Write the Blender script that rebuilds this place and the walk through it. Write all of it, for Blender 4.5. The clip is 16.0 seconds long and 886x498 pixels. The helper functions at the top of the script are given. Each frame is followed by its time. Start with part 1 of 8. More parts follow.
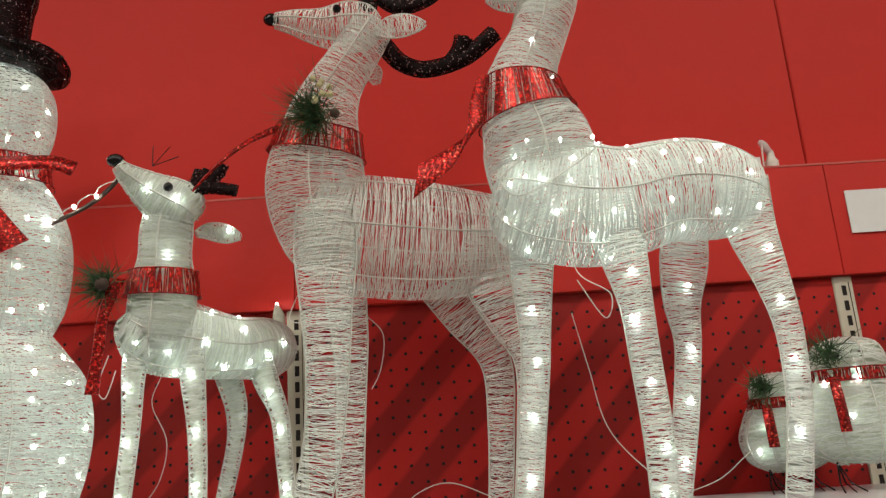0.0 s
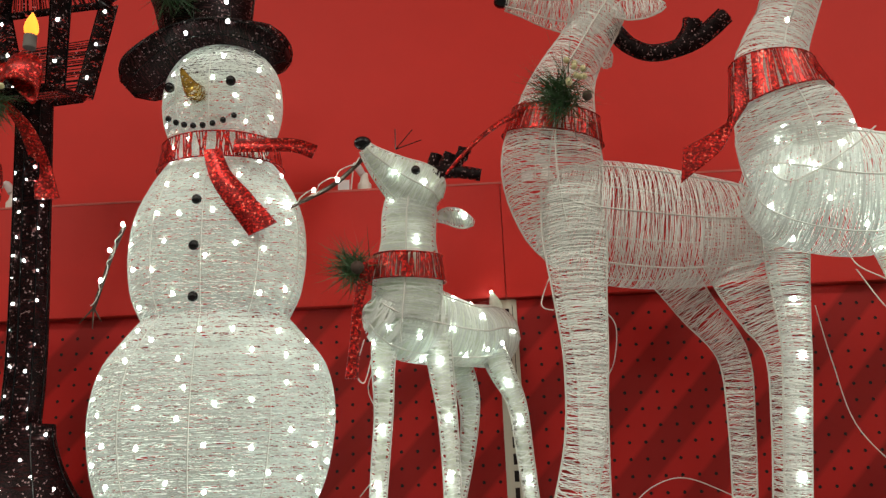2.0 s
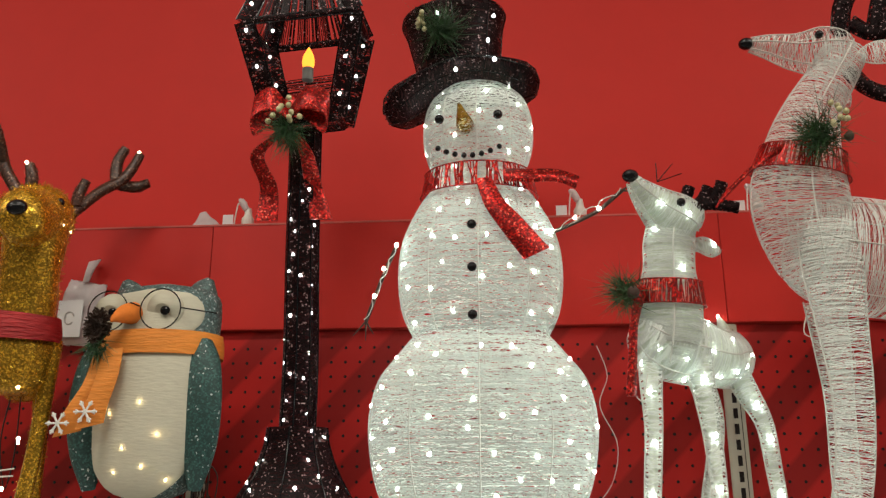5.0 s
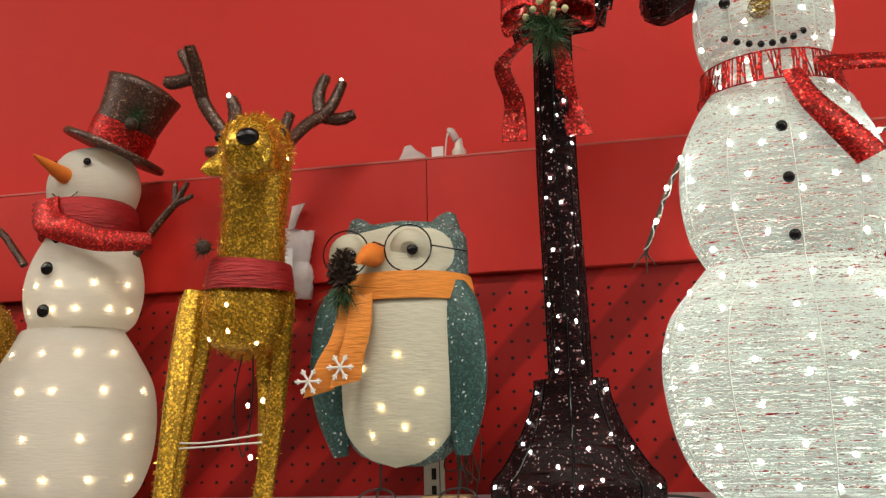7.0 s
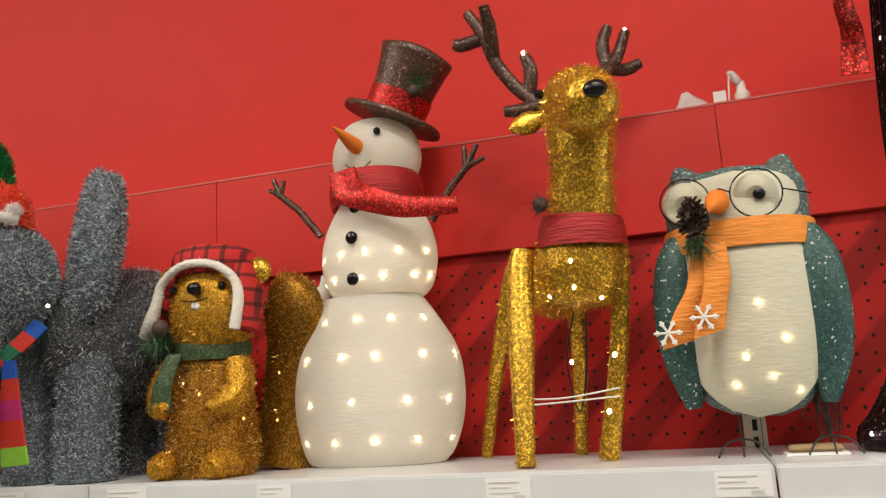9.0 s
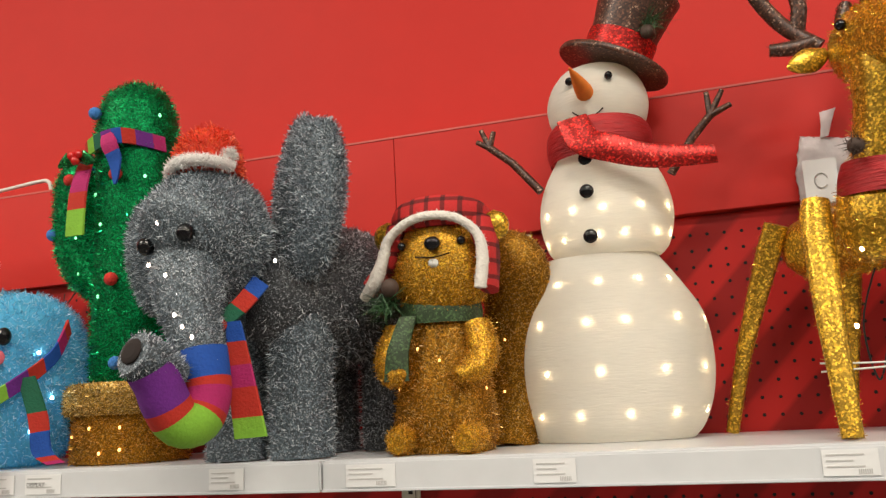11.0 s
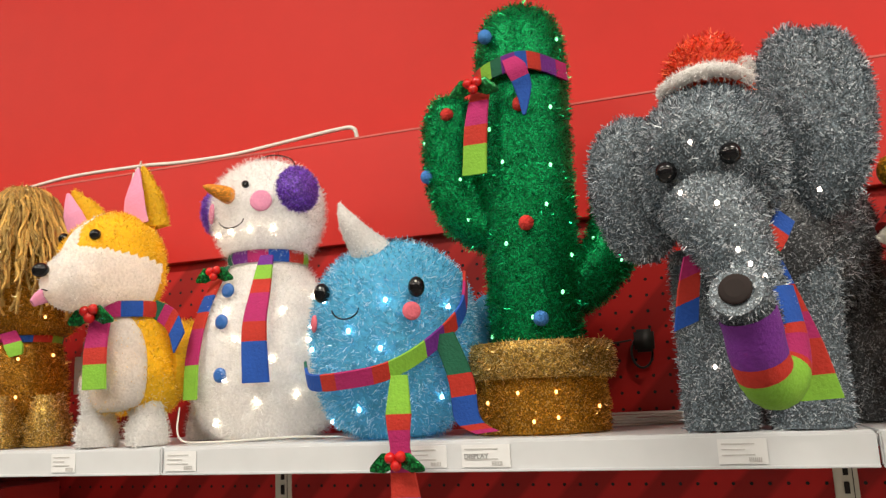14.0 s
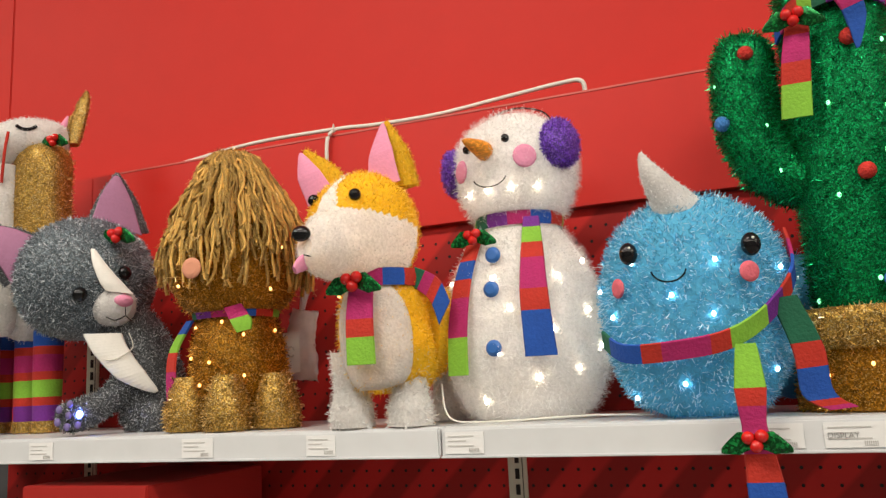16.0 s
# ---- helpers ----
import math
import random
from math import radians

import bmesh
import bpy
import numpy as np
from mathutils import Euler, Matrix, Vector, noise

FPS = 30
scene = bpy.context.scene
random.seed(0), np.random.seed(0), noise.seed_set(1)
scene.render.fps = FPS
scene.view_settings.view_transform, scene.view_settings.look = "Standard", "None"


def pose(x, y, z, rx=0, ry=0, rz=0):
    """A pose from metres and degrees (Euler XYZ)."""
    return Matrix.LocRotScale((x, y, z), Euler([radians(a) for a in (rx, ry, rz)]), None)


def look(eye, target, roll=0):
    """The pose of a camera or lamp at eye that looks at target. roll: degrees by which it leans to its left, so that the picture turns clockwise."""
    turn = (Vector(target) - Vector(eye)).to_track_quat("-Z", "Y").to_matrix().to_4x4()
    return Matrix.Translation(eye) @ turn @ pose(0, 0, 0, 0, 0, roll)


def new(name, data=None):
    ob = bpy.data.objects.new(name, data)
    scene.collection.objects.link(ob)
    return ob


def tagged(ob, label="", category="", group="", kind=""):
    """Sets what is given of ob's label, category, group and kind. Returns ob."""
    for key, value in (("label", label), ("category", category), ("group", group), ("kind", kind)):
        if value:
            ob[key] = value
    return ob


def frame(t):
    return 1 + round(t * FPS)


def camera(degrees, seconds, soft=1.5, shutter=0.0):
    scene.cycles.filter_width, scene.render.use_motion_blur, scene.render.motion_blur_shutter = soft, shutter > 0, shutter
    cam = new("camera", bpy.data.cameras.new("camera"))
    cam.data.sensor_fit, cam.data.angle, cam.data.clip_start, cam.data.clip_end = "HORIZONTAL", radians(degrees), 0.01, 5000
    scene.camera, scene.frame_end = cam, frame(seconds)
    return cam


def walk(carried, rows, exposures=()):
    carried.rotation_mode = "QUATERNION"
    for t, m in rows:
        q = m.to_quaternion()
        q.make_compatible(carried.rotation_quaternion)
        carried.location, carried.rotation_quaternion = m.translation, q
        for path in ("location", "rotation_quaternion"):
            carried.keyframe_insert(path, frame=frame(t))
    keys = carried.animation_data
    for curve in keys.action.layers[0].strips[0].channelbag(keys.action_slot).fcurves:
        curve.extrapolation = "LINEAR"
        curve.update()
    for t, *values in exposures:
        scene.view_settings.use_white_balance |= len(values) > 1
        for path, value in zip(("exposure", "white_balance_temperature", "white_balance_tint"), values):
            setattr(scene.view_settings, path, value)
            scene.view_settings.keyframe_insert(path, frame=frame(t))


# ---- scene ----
cam = camera(57.7, 16.0, soft=1.35)
PATH = [
    (0, (-0.024, 0.012, 1.434), (0.011, 1.942, 1.956), -3.8),
    (0.5, (-0.103, 0.037, 1.437), (-0.134, 1.958, 1.994), -3.9),
    (1, (-0.174, 0.063, 1.444), (-0.232, 1.979, 2.016), -3.5),
    (1.5, (-0.225, 0.074, 1.441), (-0.297, 1.998, 1.985), -2.4),
    (2, (-0.303, 0.034, 1.439), (-0.373, 1.963, 1.962), -2.3),
    (2.5, (-0.361, -0.007, 1.432), (-0.551, 1.917, 1.943), -1.5),
    (3, (-0.403, -0.037, 1.427), (-0.704, 1.868, 1.959), -0.4),
    (3.2, (-0.414, -0.05, 1.43), (-0.752, 1.84, 1.99), 0.3),
    (5.3, (-0.662, -0.069, 1.442), (-0.804, 1.849, 1.989), -0.3),
    (5.5, (-0.69, -0.052, 1.441), (-0.848, 1.868, 1.979), -1.0),
    (6, (-0.783, 0.019, 1.446), (-1.013, 1.939, 1.957), -1.5),
    (6.5, (-0.856, 0.072, 1.449), (-1.153, 1.984, 1.955), -1.4),
    (7, (-0.909, 0.087, 1.446), (-1.268, 1.999, 1.907), -1.4),
    (7.5, (-0.981, 0.074, 1.449), (-1.291, 2.005, 1.866), -3.2),
    (8, (-1.063, 0.037, 1.449), (-1.373, 1.974, 1.837), -4.3),
    (8.5, (-1.14, 0.003, 1.447), (-1.557, 1.921, 1.836), -3.8),
    (9, (-1.226, 0.021, 1.444), (-1.81, 1.894, 1.834), -3.2),
    (9.2, (-1.264, 0.039, 1.442), (-1.866, 1.907, 1.829), -3.5),
    (11.3, (-1.681, 0.026, 1.422), (-2.244, 1.907, 1.799), -3.0),
    (11.5, (-1.73, 0.021, 1.419), (-2.333, 1.892, 1.788), -2.7),
    (12, (-1.841, 0.036, 1.42), (-2.59, 1.854, 1.786), -2.4),
    (12.5, (-1.957, 0.077, 1.431), (-2.761, 1.87, 1.801), -1.8),
    (13, (-2.04, 0.091, 1.421), (-2.816, 1.896, 1.798), -0.7),
    (13.5, (-2.128, 0.066, 1.423), (-2.851, 1.891, 1.802), -1.1),
    (14, (-2.221, 0.017, 1.417), (-2.86, 1.877, 1.782), -2.4),
    (14.5, (-2.315, -0.008, 1.409), (-2.992, 1.844, 1.744), -2.2),
    (15, (-2.424, -0.025, 1.42), (-3.216, 1.78, 1.758), -3.1),
    (15.5, (-2.508, 0.0, 1.426), (-3.316, 1.797, 1.769), -4.0),
    (16, (-2.595, 0.011, 1.42), (-3.307, 1.85, 1.751), -2.8),
]
EXPOSURES = [(0, 0.0), (2.0, 0.0), (3.2, 0.08), (5.5, 0.1), (7.0, 0.35), (8.0, 0.5), (9.2, 0.7), (11.5, 0.84), (12.1, 1.0), (13.5, 1.0), (14.3, 0.9), (16.0, 0.8)]
walk(cam, [(t, look(eye, target, roll)) for t, eye, target, roll in PATH], EXPOSURES)

# ---- light ----
world = bpy.data.worlds.new("world")
scene.world = world
world.use_nodes = True
world.node_tree.nodes["Background"].inputs[0].default_value = (1.0, 0.97, 0.93, 1)
world.node_tree.nodes["Background"].inputs[1].default_value = 0.04


def area_lamp(x, y, z, sx, sy, watts):
    d = bpy.data.lights.new("ceiling_lamp", "AREA")
    d.shape, d.size, d.size_y, d.energy, d.color = "RECTANGLE", sx, sy, watts, (1.0, 0.93, 0.80)
    return tagged(new("ceiling_lamp", d), kind="structure")


LAMPS = [(x, y) for y in (-0.35, -2.6) for x in (-6.0, -3.6, -1.2, 1.2, 3.6)]
for x, y in LAMPS:
    area_lamp(x, y, 3.5, 1.2, 0.3, 30).matrix_world = pose(x, y, 3.47)

# ---- library ----
SHELF = 1.365
WALL = 1.33
rng = np.random.default_rng(7)
ORIGIN = {}


class Geo:
    """Collects vertices and faces for one mesh."""

    def __init__(self):
        self.v, self.f, self.m, self.n = [], [], [], 0

    def add(self, v, f, m=0):
        v = np.asarray(v, float).reshape(-1, 3)
        self.v.append(v)
        for face in np.asarray(f).tolist():
            self.f.append([i + self.n for i in face])
            self.m.append(m)
        self.n += len(v)
        return self


def thing(name, x, y, z, label, category, group=""):
    ob = new(name)
    ob.location = (x, y, z)
    ob.empty_display_size = 0.05
    ORIGIN[ob.name] = np.array((x, y, z), float)
    return tagged(ob, label, category, group)


def part(name, geo, mats, parent=None, label="", smooth=True):
    o = ORIGIN[parent.name] if parent else np.zeros(3)
    mats = mats if isinstance(mats, (list, tuple)) else [mats]
    me = bpy.data.meshes.new(name)
    v = np.concatenate(geo.v) - o
    me.from_pydata(v.tolist(), [], geo.f)
    for m in mats:
        me.materials.append(m)
    if len(mats) > 1:
        me.polygons.foreach_set("material_index", np.array(geo.m, dtype=np.int32))
    if smooth:
        me.polygons.foreach_set("use_smooth", np.ones(len(geo.f), dtype=bool))
    me.update()
    ob = new(name, me)
    if parent:
        ob.parent = parent
    ORIGIN[ob.name] = o
    return tagged(ob, label)


def unit(a):
    return a / np.maximum(np.linalg.norm(a, axis=-1, keepdims=True), 1e-9)


class Loft:
    """A rounded body along a path. Sections: x, y, z, half width b in the plane across ref, half width a along ref."""

    def __init__(self, sections, ref=(0, 1, 0)):
        self.q = np.array([s if len(s) == 5 else (*s, s[3]) for s in sections], float)
        self.ref = np.array(ref, float)
        self.len = np.linalg.norm(np.diff(self.q[:, :3], axis=0), axis=1).sum()

    def mid(self, s):
        n = len(self.q)
        s = np.clip(s, 0, n - 1 - 1e-6)
        i = s.astype(int)
        t = (s - i)[..., None]
        p = [self.q[np.clip(i + k, 0, n - 1)] for k in (-1, 0, 1, 2)]
        r = 0.5 * (2 * p[1] + (p[2] - p[0]) * t + (2 * p[0] - 5 * p[1] + 4 * p[2] - p[3]) * t ** 2 + (3 * p[1] - p[0] - 3 * p[2] + p[3]) * t ** 3)
        r[..., 3:] = np.maximum(r[..., 3:], 0.0004)
        return r

    def at(self, s, th, out=0.0):
        s, th = np.broadcast_arrays(np.asarray(s, float), np.asarray(th, float))
        n = len(self.q) - 1
        c = self.mid(s)
        d = unit(self.mid(np.minimum(s + 0.02, n))[..., :3] - self.mid(np.maximum(s - 0.02, 0))[..., :3])
        u = unit(self.ref - (d @ self.ref)[..., None] * d)
        w = np.cross(d, u)
        return c[..., :3] + (c[..., 4:5] + out) * np.cos(th)[..., None] * u + (c[..., 3:4] + out) * np.sin(th)[..., None] * w

    def normal(self, s, th):
        n = len(self.q) - 1
        p = self.at(s, th)
        a = self.at(np.minimum(s + 0.03, n), th) - self.at(np.maximum(s - 0.03, 0), th)
        b = self.at(s, th + 0.05) - self.at(s, th - 0.05)
        k = unit(np.cross(a, b))
        side = np.sign(((p - self.mid(s)[..., :3]) * k).sum(-1, keepdims=True))
        return k * np.where(side == 0, 1, side)

    def s_of(self, f):
        """Place along the path by share of its length."""
        t = np.linspace(0, len(self.q) - 1, 200)
        c = self.mid(t)[:, :3]
        l = np.concatenate([[0], np.cumsum(np.linalg.norm(np.diff(c, axis=0), axis=1))])
        return np.interp(np.asarray(f) * l[-1], l, t)


def grid_faces(n, k, loop=True, base=0):
    i, j = np.meshgrid(np.arange(n - 1), np.arange(k if loop else k - 1), indexing="ij")
    j2 = (j + 1) % k
    return np.stack([i * k + j, i * k + j2, (i + 1) * k + j2, (i + 1) * k + j], -1).reshape(-1, 4) + base


def skin(loft, ns=28, nt=28, out=0.0, f0=0.0, f1=1.0, geo=None, m=0, caps=True):
    geo = geo or Geo()
    s = loft.s_of(np.linspace(f0, f1, ns))
    th = np.linspace(0, 2 * np.pi, nt, endpoint=False)
    v = loft.at(s[:, None], th[None, :], out)
    geo.add(v, grid_faces(ns, nt), m)
    if caps:
        geo.add(v[0], [list(range(nt))], m)
        geo.add(v[-1], [list(range(nt))[::-1]], m)
    return geo


def threads(loft, spacing=0.0022, width=0.0016, k=24, tilt=0.6, geo=None, f0=0.01, f1=0.99, out=0.0):
    """Loops of flat thread wound round a loft."""
    geo = geo or Geo()
    n = max(6, int(loft.len * (f1 - f0) / spacing))
    f = np.linspace(f0, f1, n) + rng.normal(0, 0.4 / n, n)
    th = np.linspace(0, 2 * np.pi, k + 1)
    amp = rng.normal(0, tilt * 3.0 / n, n)[:, None]
    amp2 = rng.normal(0, tilt * 1.6 / n, n)[:, None]
    amp3 = rng.normal(0, tilt * 1.1 / n, n)[:, None]
    ph = rng.uniform(0, 6.28, n)[:, None]
    if k > 90:
        wave = 0.35 * amp * np.sin(th + ph) + sum(amp3 * rng.normal(0, 0.8, (n, 1)) * np.sin(q * th + (q % 5) * ph) for q in (5, 11, 17, 23, 31))
        ff = np.clip(f[:, None] + wave, 0, 1)
    else:
        ff = np.clip(f[:, None] + amp * np.sin(th + ph) + amp2 * np.sin(3 * th + 2 * ph) + amp3 * np.sin(7 * th + 5 * ph) + amp3 * np.roll(amp2 > 0, 1, 0) * 0.8 * np.sin(13 * th + 3 * ph), 0, 1)
    h = width / loft.len * rng.uniform(0.5, 0.8, n)[:, None]
    a = loft.at(loft.s_of(np.clip(ff - h, 0, 1)), th[None, :] + 0 * ff, out)
    b = loft.at(loft.s_of(np.clip(ff + h, 0, 1)), th[None, :] + 0 * ff, out + 0.0004)
    v = np.stack([a, b], 2).reshape(n, -1, 3)
    m = 2 * (k + 1)
    one = np.array([[2 * i, 2 * i + 1, 2 * i + 3, 2 * i + 2] for i in range(k)])
    f_all = (one[None] + (np.arange(n) * m)[:, None, None]).reshape(-1, 4)
    return geo.add(v.reshape(-1, 3), f_all)


def tube(points, r=0.0015, k=5, geo=None, m=0, smooth_n=0):
    """A round wire or cord through points."""
    geo = geo or Geo()
    p = np.array(points, float)
    if smooth_n:
        lf = Loft([(*q, r, r) for q in p])
        p = lf.mid(np.linspace(0, len(p) - 1, smooth_n))[:, :3]
    d = unit(np.gradient(p, axis=0))
    ref = np.where(np.abs(d[:, 2:3]) > 0.9, np.array([[1.0, 0, 0]]), np.array([[0, 0, 1.0]]))
    u = unit(np.cross(d, ref))
    w = np.cross(d, u)
    th = np.linspace(0, 2 * np.pi, k, endpoint=False)
    rr = np.broadcast_to(np.asarray(r, float), (len(p),))
    v = p[:, None] + rr[:, None, None] * (np.cos(th)[None, :, None] * u[:, None] + np.sin(th)[None, :, None] * w[:, None])
    geo.add(v, grid_faces(len(p), k), m)
    geo.add(v[0], [list(range(k))], m)
    return geo.add(v[-1], [list(range(k))[::-1]], m)


def wires(loft, thetas, r=0.0012, geo=None, n=24, out=0.0006, f0=0.0, f1=1.0):
    geo = geo or Geo()
    s = loft.s_of(np.linspace(f0, f1, n))
    for t in thetas:
        tube(loft.at(s, t + 0 * s, out), r, 4, geo)
    return geo


def tinsel(loft, n, length=0.012, width=0.0008, geo=None, f0=0.0, f1=1.0, lean=0.8, droop=0.0, keep=None):
    """Short strands that stand out of a loft."""
    n, length, width, lean = int(n * 2.6), length * 0.95, width * 0.75, lean + 0.9
    geo = geo or Geo()
    f = rng.uniform(f0, f1, n * 3)
    th = rng.uniform(0, 2 * np.pi, n * 3)
    s = loft.s_of(f)
    c = loft.mid(s)
    size = c[:, 3] + c[:, 4]
    ok = np.where(rng.uniform(0, size.max(), n * 3) < size)[0][:n]
    s, th = s[ok], th[ok]
    p, k = loft.at(s, th), loft.normal(s, th)
    if keep is not None:
        sel = keep(p)
        p, k = p[sel], k[sel]
    n = len(p)
    way = unit(k + rng.normal(0, lean, (n, 3)) + np.array([0, 0, -droop]))
    side = unit(np.cross(way, rng.normal(0, 1, (n, 3)))) * width
    l = (length * rng.uniform(0.45, 1.25, n))[:, None]
    base = p - 0.002 * k
    v = np.stack([base - side, base + side, base + way * l + side * 0.6, base + way * l - side * 0.6], 1)
    return geo.add(v.reshape(-1, 3), np.arange(4 * n).reshape(-1, 4))


def ball(c, r, geo=None, n=10, k=14, m=0, scale=(1, 1, 1)):
    geo = geo or Geo()
    ph = np.linspace(0.001, np.pi - 0.001, n)
    th = np.linspace(0, 2 * np.pi, k, endpoint=False)
    v = np.stack([np.sin(ph)[:, None] * np.cos(th), np.sin(ph)[:, None] * np.sin(th), np.cos(ph)[:, None] + 0 * th], -1)
    return geo.add(np.array(c) + r * v * np.array(scale), grid_faces(n, k)[:, ::-1], m)


def box(x0, x1, y0, y1, z0, z1, geo=None, m=0, bevel=0.0):
    """A box with chamfered edges."""
    geo = geo or Geo()
    if bevel <= 0:
        v = [(x, y, z) for x in (x0, x1) for y in (y0, y1) for z in (z0, z1)]
        return geo.add(v, [(0, 1, 3, 2), (4, 6, 7, 5), (0, 4, 5, 1), (2, 3, 7, 6), (0, 2, 6, 4), (1, 5, 7, 3)], m)
    bm = bmesh.new()
    bmesh.ops.create_cube(bm, size=1.0)
    bmesh.ops.scale(bm, vec=(x1 - x0, y1 - y0, z1 - z0), verts=bm.verts)
    bmesh.ops.translate(bm, vec=((x0 + x1) / 2, (y0 + y1) / 2, (z0 + z1) / 2), verts=bm.verts)
    bmesh.ops.bevel(bm, geom=bm.edges[:], offset=bevel, segments=2, affect="EDGES")
    bm.verts.index_update()
    v = [tuple(w.co) for w in bm.verts]
    for f in bm.faces:
        geo.f.append([w.index + geo.n for w in f.verts])
        geo.m.append(m)
    geo.v.append(np.array(v))
    geo.n += len(v)
    bm.free()
    return geo


def oval(x, y, z, b, a, h, n=9, bottom=0.0, top=0.0):
    """Sections of an upright egg from z up to z + h, half width b across and a in depth."""
    t = np.linspace(-1, 1, n)
    r = np.sqrt(np.maximum(1 - t ** 2, 0.0))
    r[0], r[-1] = max(r[0], bottom, 0.02), max(r[-1], top, 0.02)
    return Loft([(x, y, z + h * (k + 1) / 2, b * q, a * q) for k, q in zip(t, r)])


def ribbon(points, width, side, geo=None, m=0, thick=0.003, stripes=None, n=8):
    """A strip of cloth along points; side: the direction of its width, or one for each point. stripes: materials in turn along it."""
    geo = geo or Geo()
    p = np.array(points, float)
    s = np.broadcast_to(np.array(side, float), p.shape)
    k = (len(p) - 1) * n + 1
    t = np.linspace(0, len(p) - 1, k)
    p = Loft([(*q, 0.01, 0.01) for q in p]).mid(t)[:, :3]
    s = unit(np.stack([np.interp(t, np.arange(len(s)), s[:, i]) for i in range(3)], -1))
    wd = np.interp(t, np.arange(len(points)), np.broadcast_to(np.asarray(width, float), (len(points),)))
    d = unit(np.gradient(p, axis=0))
    up = unit(np.cross(d, s)) * thick / 2
    sd = s * wd[:, None] / 2
    v = np.stack([p - sd - up * 0.4, p - sd * 0.92 + up, p + sd * 0.92 + up, p + sd - up * 0.4, p + sd * 0.92 - up, p - sd * 0.92 - up], 1)
    for i in range(k - 1):
        mm = stripes[int(i / (k - 1) * len(stripes))] if stripes else m
        geo.add(v[i:i + 2], grid_faces(2, 6), mm)
    geo.add(v[0], [list(range(6))], stripes[0] if stripes else m)
    geo.add(v[-1], [list(range(6))[::-1]], stripes[-1] if stripes else m)
    return geo


def sprig(c, r, n, geo=None, way=(0, -0.4, -0.3), spread=1.0):
    """Needles of a fir twig."""
    geo = geo or Geo()
    d = unit(np.array(way) + rng.normal(0, spread, (n, 3)))
    l = (r * rng.uniform(0.5, 1.1, n))[:, None]
    o = np.array(c) + rng.normal(0, r * 0.15, (n, 3))
    sd = unit(np.cross(d, rng.normal(0, 1, (n, 3)))) * 0.0008
    v = np.stack([o - sd, o + sd, o + d * l], 1)
    return geo.add(v.reshape(-1, 3), np.arange(3 * n).reshape(-1, 3))


BULB = {}


def bulbs(parent, points, mat, r=0.0026):
    """Small lamps of a light string, each a part that shares one mesh."""
    key = (mat.name, r)
    if key not in BULB:
        me = bpy.data.meshes.new("bulb")
        g = ball((0, 0, 0), r, n=6, k=8, scale=(1, 1, 1.25))
        me.from_pydata(np.concatenate(g.v).tolist(), [], g.f)
        me.materials.append(mat)
        BULB[key] = me
    for p in points:
        b = new("bulb", BULB[key])
        b.parent = parent
        b.location = np.array(p) - ORIGIN[parent.name]


def inner_lamp(parent, x, y, z, watts, colour=(1.0, 0.84, 0.62)):
    """The light string bundled inside a translucent figure."""
    d = bpy.data.lights.new("inner_lamp", "POINT")
    d.energy, d.color, d.shadow_soft_size = watts, colour, 0.03
    ob = new("inner_lamp", d)
    ob.parent = parent
    ob.location = np.array((x, y, z)) - ORIGIN[parent.name]


def patch(loft, f0, f1, a0, a1, out=0.002, ns=16, nt=14, geo=None, m=0, round_ends=True):
    """A piece of a loft's skin, lifted off it, with rounded ends."""
    geo = geo or Geo()
    f = np.linspace(f0, f1, ns)
    w = np.sqrt(np.maximum(1 - np.linspace(-1, 1, ns) ** 2, 0)) ** 0.6 if round_ends else np.ones(ns)
    u = np.linspace(-1, 1, nt)
    th = np.radians((a0 + a1) / 2 + (a1 - a0) / 2 * u[None, :] * w[:, None])
    lift = out * np.where(np.abs(u) > 0.99, -0.2, 1.0)
    p = loft.at(loft.s_of(f)[:, None], th)
    p = p + loft.normal(np.broadcast_to(loft.s_of(f)[:, None], th.shape), th) * lift[None, :, None]
    return geo.add(p, grid_faces(ns, nt, loop=False), m)


def on(loft, places, out=0.001):
    """Points on a loft from shares of its length and angles in degrees; 180 faces the aisle."""
    f = loft.s_of([q[0] for q in places])
    return loft.at(f, np.radians([q[1] for q in places]), out)


def scatter(loft, n, f0=0.05, f1=0.95, a0=100, a1=260, gap=0.028, out=-0.0015):
    """Evenly strewn points on a loft, by dropping those too near to others."""
    got = []
    for _ in range(n * 12):
        p = loft.at(loft.s_of([rng.uniform(f0, f1)]), np.radians([rng.uniform(a0, a1)]), out)[0]
        if all(np.linalg.norm(p - q) > gap for q in got):
            got.append(p)
        if len(got) >= n:
            break
    return got


